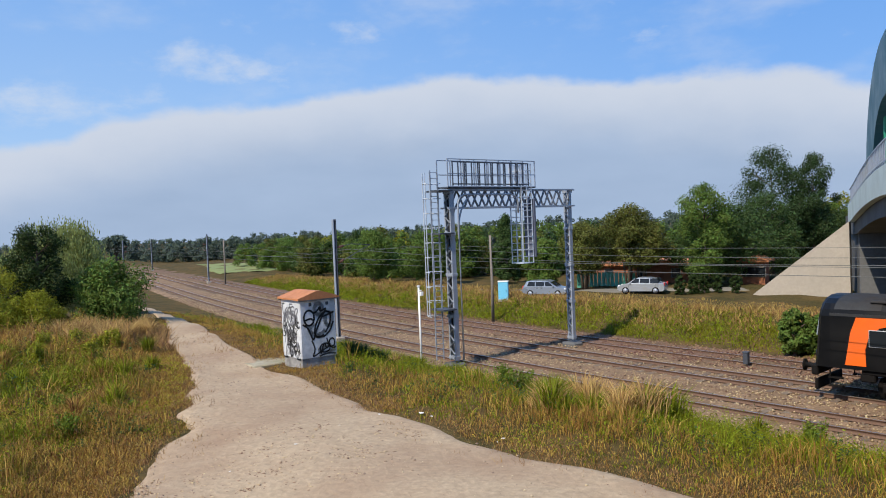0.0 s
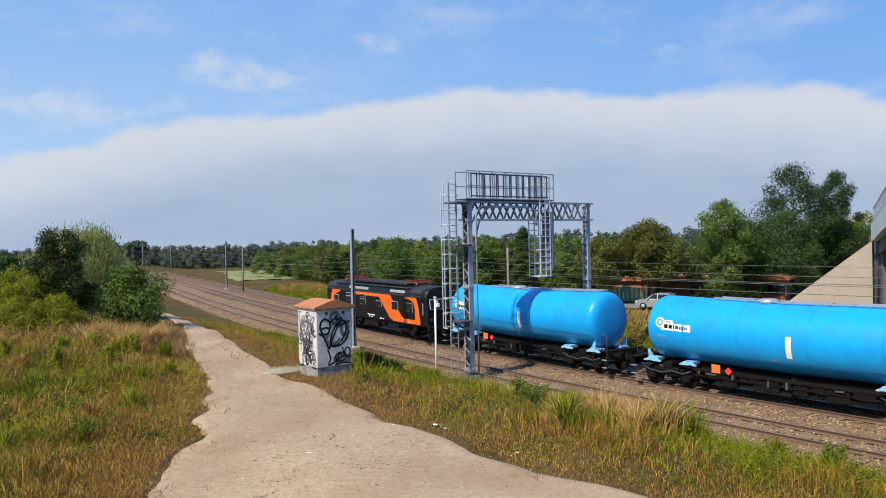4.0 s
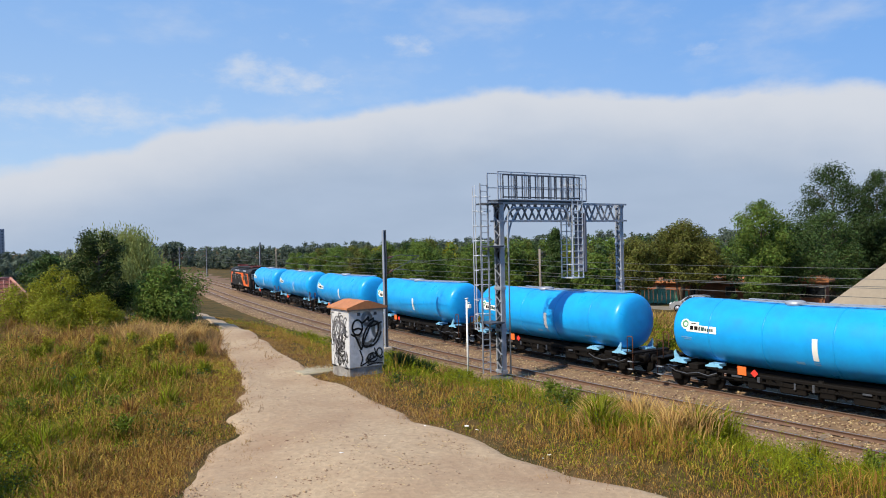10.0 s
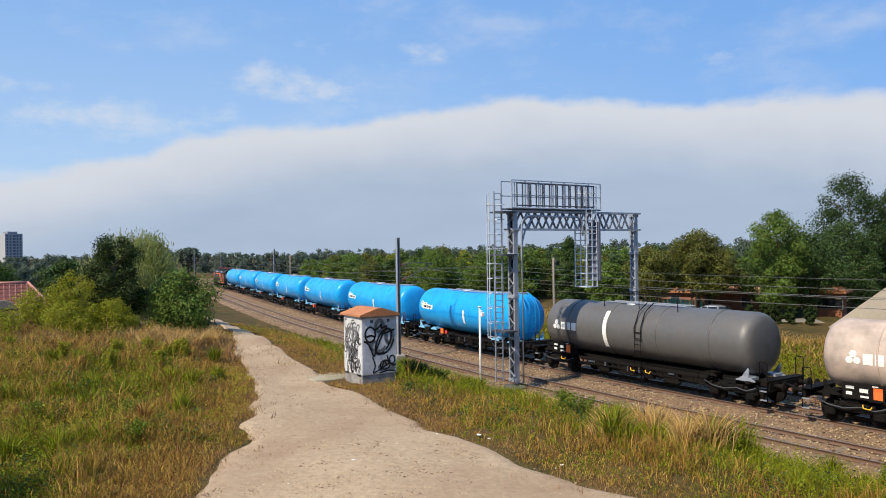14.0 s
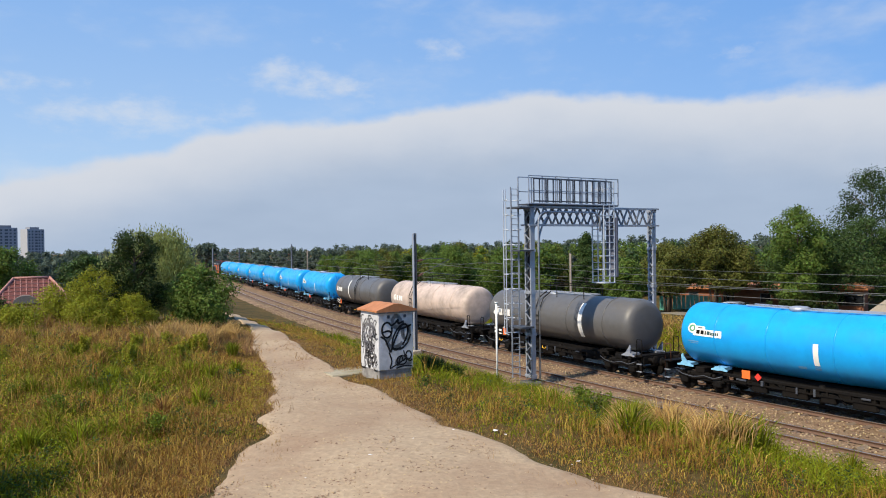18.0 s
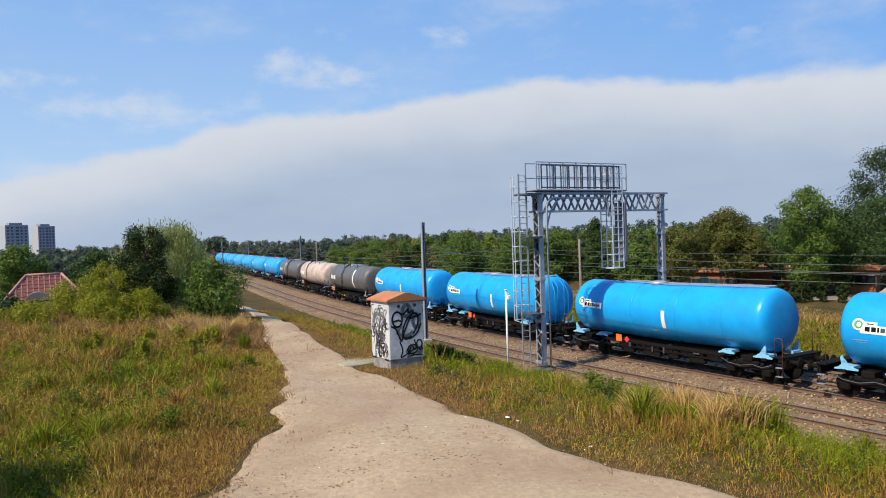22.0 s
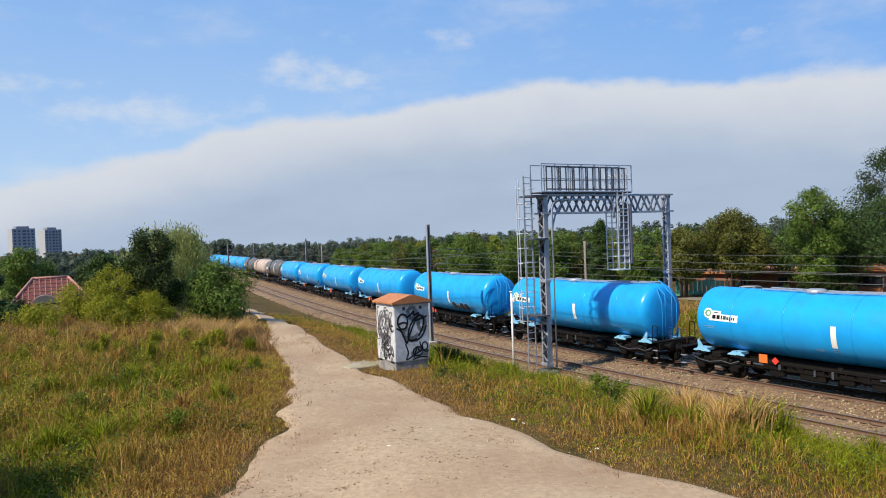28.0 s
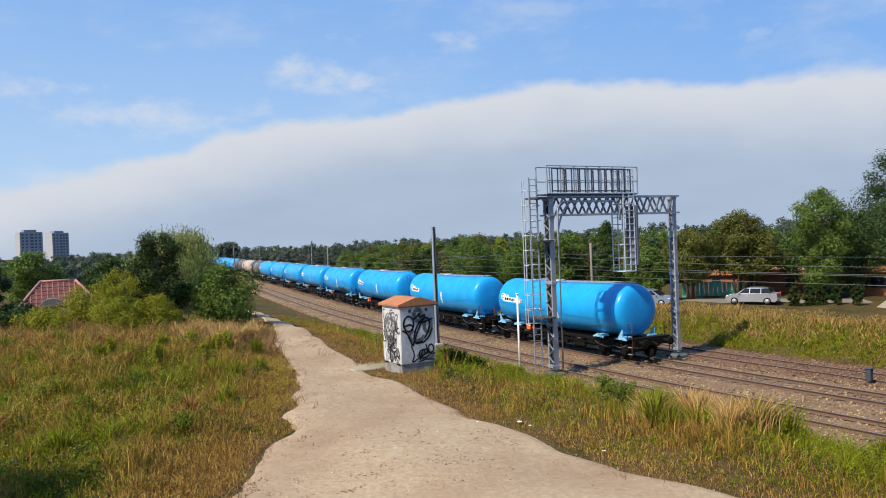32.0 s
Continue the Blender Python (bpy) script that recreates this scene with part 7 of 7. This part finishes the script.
def tuft(name, x, y, h, w, leaf, label, seed, n=900, size=0.04, category="weed", seedheads=None):
    """A standing weed: thin stems with small leaves along them."""
    r = np.random.RandomState(seed)
    z = gz(x, y)
    t = thing(name, pose(x, y, z), label, category, "weeds of the meadow")
    b, ps = Build(), []
    for k in range(max(6, int(w * 16))):
        a, d = r.uniform(0, 6.283), r.uniform(0, 0.5) * w
        hh = h * r.uniform(0.6, 1.0)
        p0, p1 = (math.cos(a) * d * 0.4, math.sin(a) * d * 0.4, 0), (math.cos(a) * d, math.sin(a) * d, hh)
        b.tube([p0, ((p0[0] + p1[0]) / 2, (p0[1] + p1[1]) / 2, hh * 0.55), p1], [0.008, 0.006, 0.003], 4)
        ps += [(p0[0] + (p1[0] - p0[0]) * f, p0[1] + (p1[1] - p0[1]) * f, hh * f) for f in np.linspace(0.15, 1, 7)]
    part("stalk", b, leaf, t)
    v, f = leaf_cloud(r, ps, [0.07 * (1 + w)] * len(ps), max(4, n // len(ps)), size, 1.0)
    v[:, 2] = np.maximum(v[:, 2], 0.0)
    tagged(link("foliage", raw_mesh("foliage", v, f), leaf, t), kind="stuff")
    if seedheads:
        v, f = leaf_cloud(r, [p for p in ps if p[2] > h * 0.55], [0.08] * len([p for p in ps if p[2] > h * 0.55]), 14, 0.03, 1.6)
        tagged(link("inflorescence", raw_mesh("inflorescence", v, f), seedheads, t), kind="stuff")


rw = np.random.RandomState(77)
for _k in range(22):
    blade_tuft("seeding_grass_tuft", -14.3 - rw.uniform(-0.4, 2.6), 33.2 + rw.uniform(-3.0, 3.2), 1.2 * rw.uniform(0.7, 1.1), 0.7, M_STRAW, "pale straw tuft of tall seeding grass beside the path", 200 + _k, 420)
for _k in range(7):
    tuft("goldenrod", -14.4 + rw.uniform(-1.6, 1.4), 27.4 + rw.uniform(-2.4, 3.0), 0.95 * rw.uniform(0.8, 1.15), 0.7, M_LEAF_LIGHT, "yellow-green goldenrod in the meadow", 220 + _k, 900, 0.05, "weed", M_YELLOW)
for _k, (_x, _y, _h) in enumerate([(1.7, 21.6, 0.8), (2.2, 21.9, 0.7), (8.6, 17.6, 0.8), (9.2, 18.2, 0.9), (-9.0, 17.2, 0.6), (-10.4, 19.4, 0.7), (-12.5, 18.5, 0.7)]):
    tuft("weed", _x, _y, _h, 0.75, M_WEED, "leafy green weed in the grass", 240 + _k, 1100, 0.04)
for _k in range(26):
    tuft("weed", -12.5 - rw.uniform(0, 9), 15 + rw.uniform(0, 17), rw.uniform(0.35, 0.7), 0.6, [M_WEED, M_LEAF_LIGHT][_k % 2], "leafy weed in the meadow", 270 + _k, 500, 0.035)
for _k in range(26):
    _g = _k % 2 == 0
    blade_tuft("green_grass_tuft" if _g else "dry_grass_tuft", 3.6 + rw.uniform(-1.6, 1.9), 18.9 + rw.uniform(-1.8, 2.1), rw.uniform(0.5, 1.15), rw.uniform(0.8, 1.5), M_GRASS if _g else (M_STRAW if _k % 3 else M_GRASS_DRY), "tall green grass tuft on the bank" if _g else "tall straw-coloured grass tuft on the bank", 300 + _k, 300)
# dark rushes whose colour also carries the cabinet's shadow on the grass
for _k in range(6):
    blade_tuft("rush_tuft", -3.6 + 0.2 * _k + rw.uniform(-0.2, 0.2), 26.9 + 0.2 * _k + rw.uniform(-0.3, 0.3), rw.uniform(0.7, 1.0), 0.45, M_LEAF_DARK, "dark green rush tuft, also standing for the cabinet's shadow", 360 + _k, 300)
for _k in range(60):
    _s1, _n1 = rw.uniform(-14, 26), rw.uniform(7.6, 12.5)
    _p = rail_pos(_s1, _n1)
    if off_path(np.array([float(_p[0])]), np.array([float(_p[1])]), 1.0)[0] and _p[0] > path_sides(float(_p[1]))[1]:
        blade_tuft("green_grass_tuft", float(_p[0]), float(_p[1]), rw.uniform(0.5, 0.95), rw.uniform(0.5, 0.9), M_GRASS if _k % 3 else M_STRAW, "tall green grass tuft on the bank" if _k % 3 else "tall straw-coloured grass tuft on the bank", 400 + _k, 260)
for _k in range(46):
    _p = rail_pos(rw.uniform(1.0, 17.0), rw.uniform(7.3, 9.6))
    blade_tuft("green_grass_tuft", float(_p[0]), float(_p[1]), rw.uniform(0.6, 1.05), rw.uniform(0.7, 1.2), M_GRASS, "tall green grass tuft on the bank", 600 + _k, 320)
for _k in range(50):
    _y = 14 + rw.uniform(0, 17)
    blade_tuft("meadow_grass_tuft", float(path_sides(_y)[0]) - 0.8 - rw.uniform(0, 12), _y, rw.uniform(0.5, 0.9), rw.uniform(0.5, 0.9), [M_GRASS, M_GRASS_DRY, M_HERB][_k % 3], ["tall green grass tuft in the meadow", "golden grass tuft in the meadow", "yellow-green grass tuft in the meadow"][_k % 3], 480 + _k, 260)
grass("dry_meadow_edge", lambda r, n: (r.uniform(-26, -11, n), r.uniform(26, 37, n)), 50000, M_RUSSET, "russet dry grass in front of the bushes", 57, (0.3, 0.75), 0.010, lambda x, y, s, nn, r: keep_left(x, y, s, nn, r) & (y > 30.5 + 0.25 * (x + 16) + r.uniform(-2.5, 2.5, len(x))))
grass("path_edge_grass", lambda r, n: (r.uniform(-16, 9, n), r.uniform(8.5, 36, n)), 620000, M_RUSSET, "short russet dry grass along the path", 58, (0.04, 0.2), 0.008, lambda x, y, s, nn, r: (np.minimum(np.abs(x - path_sides(y)[0]), np.abs(x - path_sides(y)[1])) < r.uniform(0, 1.3, len(x)) ** 1.5) & (nn > 8) & (off_path(x, y, 0.0) | (r.uniform(0, 1, len(x)) < 0.45)), tuft=7, spread=0.07)
for _k, (_x, _y) in enumerate([(18.3, 55.0), (19.2, 54.7), (19.6, 54.5), (20.0, 54.4), (20.9, 54.0), (22.0, 53.4)]):
    tree("thuja", _x, _y + 2.0, 1.7, 0.8, M_LEAF_DEEP, "small dark thuja conifer beside the meadow", 330 + _k, 5200, 0.05, base=0.0, trunk=0.05, lobes=26, shape="column", group="row of conifers", category="conifer")
for _k, (_x, _y, _h, _w) in enumerate([(17.5, 36.7, 2.5, 1.5), (18.3, 36.5, 1.8, 1.8), (19.0, 37.1, 1.5, 1.6)]):
    tree("bush", _x, _y, _h, _w, M_LEAF, "light green bush at the foot of the far bank", 340 + _k, 5000, 0.09, base=0.03, group=G_TREE, category="bush")

# ---- road bridge beside the camera ----
def bridge():
    A, B = Vector((27.8, 50.2, 0)), Vector((7.4, 8.0, 0))          # the deck's near edge, from the far abutment to the near one
    d = (B - A).normalized()
    side = Vector((-d.y, d.x, 0))                                  # away from the camera's view
    if side.x < 0:
        side = -side
    span = (B - A).length
    br = thing("road_bridge", Matrix(), "concrete road bridge with pale deck edge and teal steel arch", "bridge")

    def P(u, w, z):
        p = A + d * (u * span) + side * w
        return (p.x, p.y, z)

    def crown(u):
        return 1.35 * math.sin(math.pi * min(1, max(0, u)))

    def ribbon(b, w0, w1, z0, z1, us):
        vs, fs = [], []
        for u in us:
            c = crown(u)
            vs += [P(u, w0, z0 + c), P(u, w1, z0 + c), P(u, w1, z1 + c), P(u, w0, z1 + c)]
        for i in range(len(us) - 1):
            for k in range(4):
                fs.append((i * 4 + k, i * 4 + (k + 1) % 4, i * 4 + 4 + (k + 1) % 4, i * 4 + 4 + k))
        fs += [(0, 1, 2, 3), tuple(len(vs) - 4 + k for k in (3, 2, 1, 0))]
        b.add(vs, fs)

    def arch_z(u):
        return 8.6 + 5.8 * math.sqrt(max(0, 1 - ((u - 0.43) / (0.207 if u < 0.43 else 0.42)) ** 2))

    us = np.linspace(-0.02, 1.02, 18)
    ub = np.linspace(-0.22, 1.02, 20)
    b = Build()
    ribbon(b, 0.35, 9.0, 5.3, 6.6, ub)
    part("deck", b, M_DECK, br, "grey concrete deck, darkened for the shade under it")
    b = Build()
    ribbon(b, 0.0, 0.34, 6.15, 7.35, us)
    part("edge_beam", b, M_BRIDGE_WHITE, br, "pale grey-green edge beam")
    b = Build()
    for k in range(70):
        u = k / 69
        b.bar(P(u, 0.15, 7.35 + crown(u)), P(u, 0.15, 8.45 + crown(u)), 0.04)
    for z in (7.6, 8.45):
        for u, v in zip(us[:-1], us[1:]):
            b.bar(P(u, 0.15, z + crown(u)), P(v, 0.15, z + crown(v)), 0.06)
    part("railing", b, M_GALV, br)
    for w0 in (0.32, 8.0):
        b = Build()
        vs, fs = [], []
        for a in np.linspace(0, math.pi, 28):
            hx, cz = (0.207 if a < math.pi / 2 else 0.42), 8.6
            uo, zo = 0.43 - hx * math.cos(a) * (1 if a < math.pi / 2 else 1), cz + 5.8 * math.sin(a)
            ui, zi = 0.43 - (hx - 0.07) * math.cos(a), cz + 4.2 * math.sin(a)
            vs += [P(ui, w0, zi - 1.0), P(ui, w0 + 0.7, zi - 1.0), P(uo, w0 + 0.7, zo), P(uo, w0, zo)]
        for i in range(27):
            for k in range(4):
                fs.append((i * 4 + k, i * 4 + (k + 1) % 4, i * 4 + 4 + (k + 1) % 4, i * 4 + 4 + k))
        b.add(vs, fs)
        part("arch", b, M_TEAL, br, "dark teal steel arch")
        b = Build()
        for u in np.linspace(0.30, 0.80, 9):
            z = arch_z(u)
            b.bar(P(u, w0 + 0.35, 6.5 + crown(u)), P(u, w0 + 0.35, z - 1.2), 0.14)
        part("hangers", b, M_GREEN, br, "green steel hangers")
    # far abutment and its sloped wing
    b = Build()
    vs = [P(-0.22, 0.5, -0.4), P(0.03, 0.5, -0.4), P(0.03, 9.0, -0.4), P(-0.22, 9.0, -0.4), P(-0.22, 0.5, 5.29), P(0.03, 0.5, 5.42), P(0.03, 9.0, 5.42), P(-0.22, 9.0, 5.29)]
    b.add(vs, [(0, 1, 2, 3), (4, 5, 6, 7), (0, 1, 5, 4), (1, 2, 6, 5), (2, 3, 7, 6), (3, 0, 4, 7)])
    # darker than the near abutment: the deck's shade is in the colour
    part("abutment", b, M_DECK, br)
    b = Build()
    vs = [P(1.02, 0.6, 0.5), P(1.12, 0.6, 0.5), P(1.12, 9.0, 0.5), P(1.02, 9.0, 0.5), P(1.02, 0.6, 5.35), P(1.12, 0.6, 5.35), P(1.12, 9.0, 5.35), P(1.02, 9.0, 5.35)]
    b.add(vs, [(0, 1, 2, 3), (4, 5, 6, 7), (0, 1, 5, 4), (1, 2, 6, 5), (2, 3, 7, 6), (3, 0, 4, 7)])
    part("abutment", b, M_CONCRETE, br)
    x0, y0 = A.x, A.y
    x1, y1 = 22.8, 54.2
    zb = gz(x1, y1)
    b = Build()
    tx, ty = x1 - x0, y1 - y0
    ln = math.hypot(tx, ty)
    ox, oy = -ty / ln * -0.5, tx / ln * -0.5
    tri = [(x0, y0, zb - 0.6), (x1, y1, zb - 0.3), (x1, y1, zb + 0.05), (x0, y0, 6.25)]
    vs = [(x, y, z) for x, y, z in tri] + [(x + 0.35, y + 0.4, z) for x, y, z in tri]
    b.add(vs, [(0, 1, 2, 3), (7, 6, 5, 4), (0, 4, 5, 1), (1, 5, 6, 2), (2, 6, 7, 3), (3, 7, 4, 0)])
    part("wing_wall", b, M_CONCRETE, br, "sloping pale concrete wing wall")


bridge()

motions()
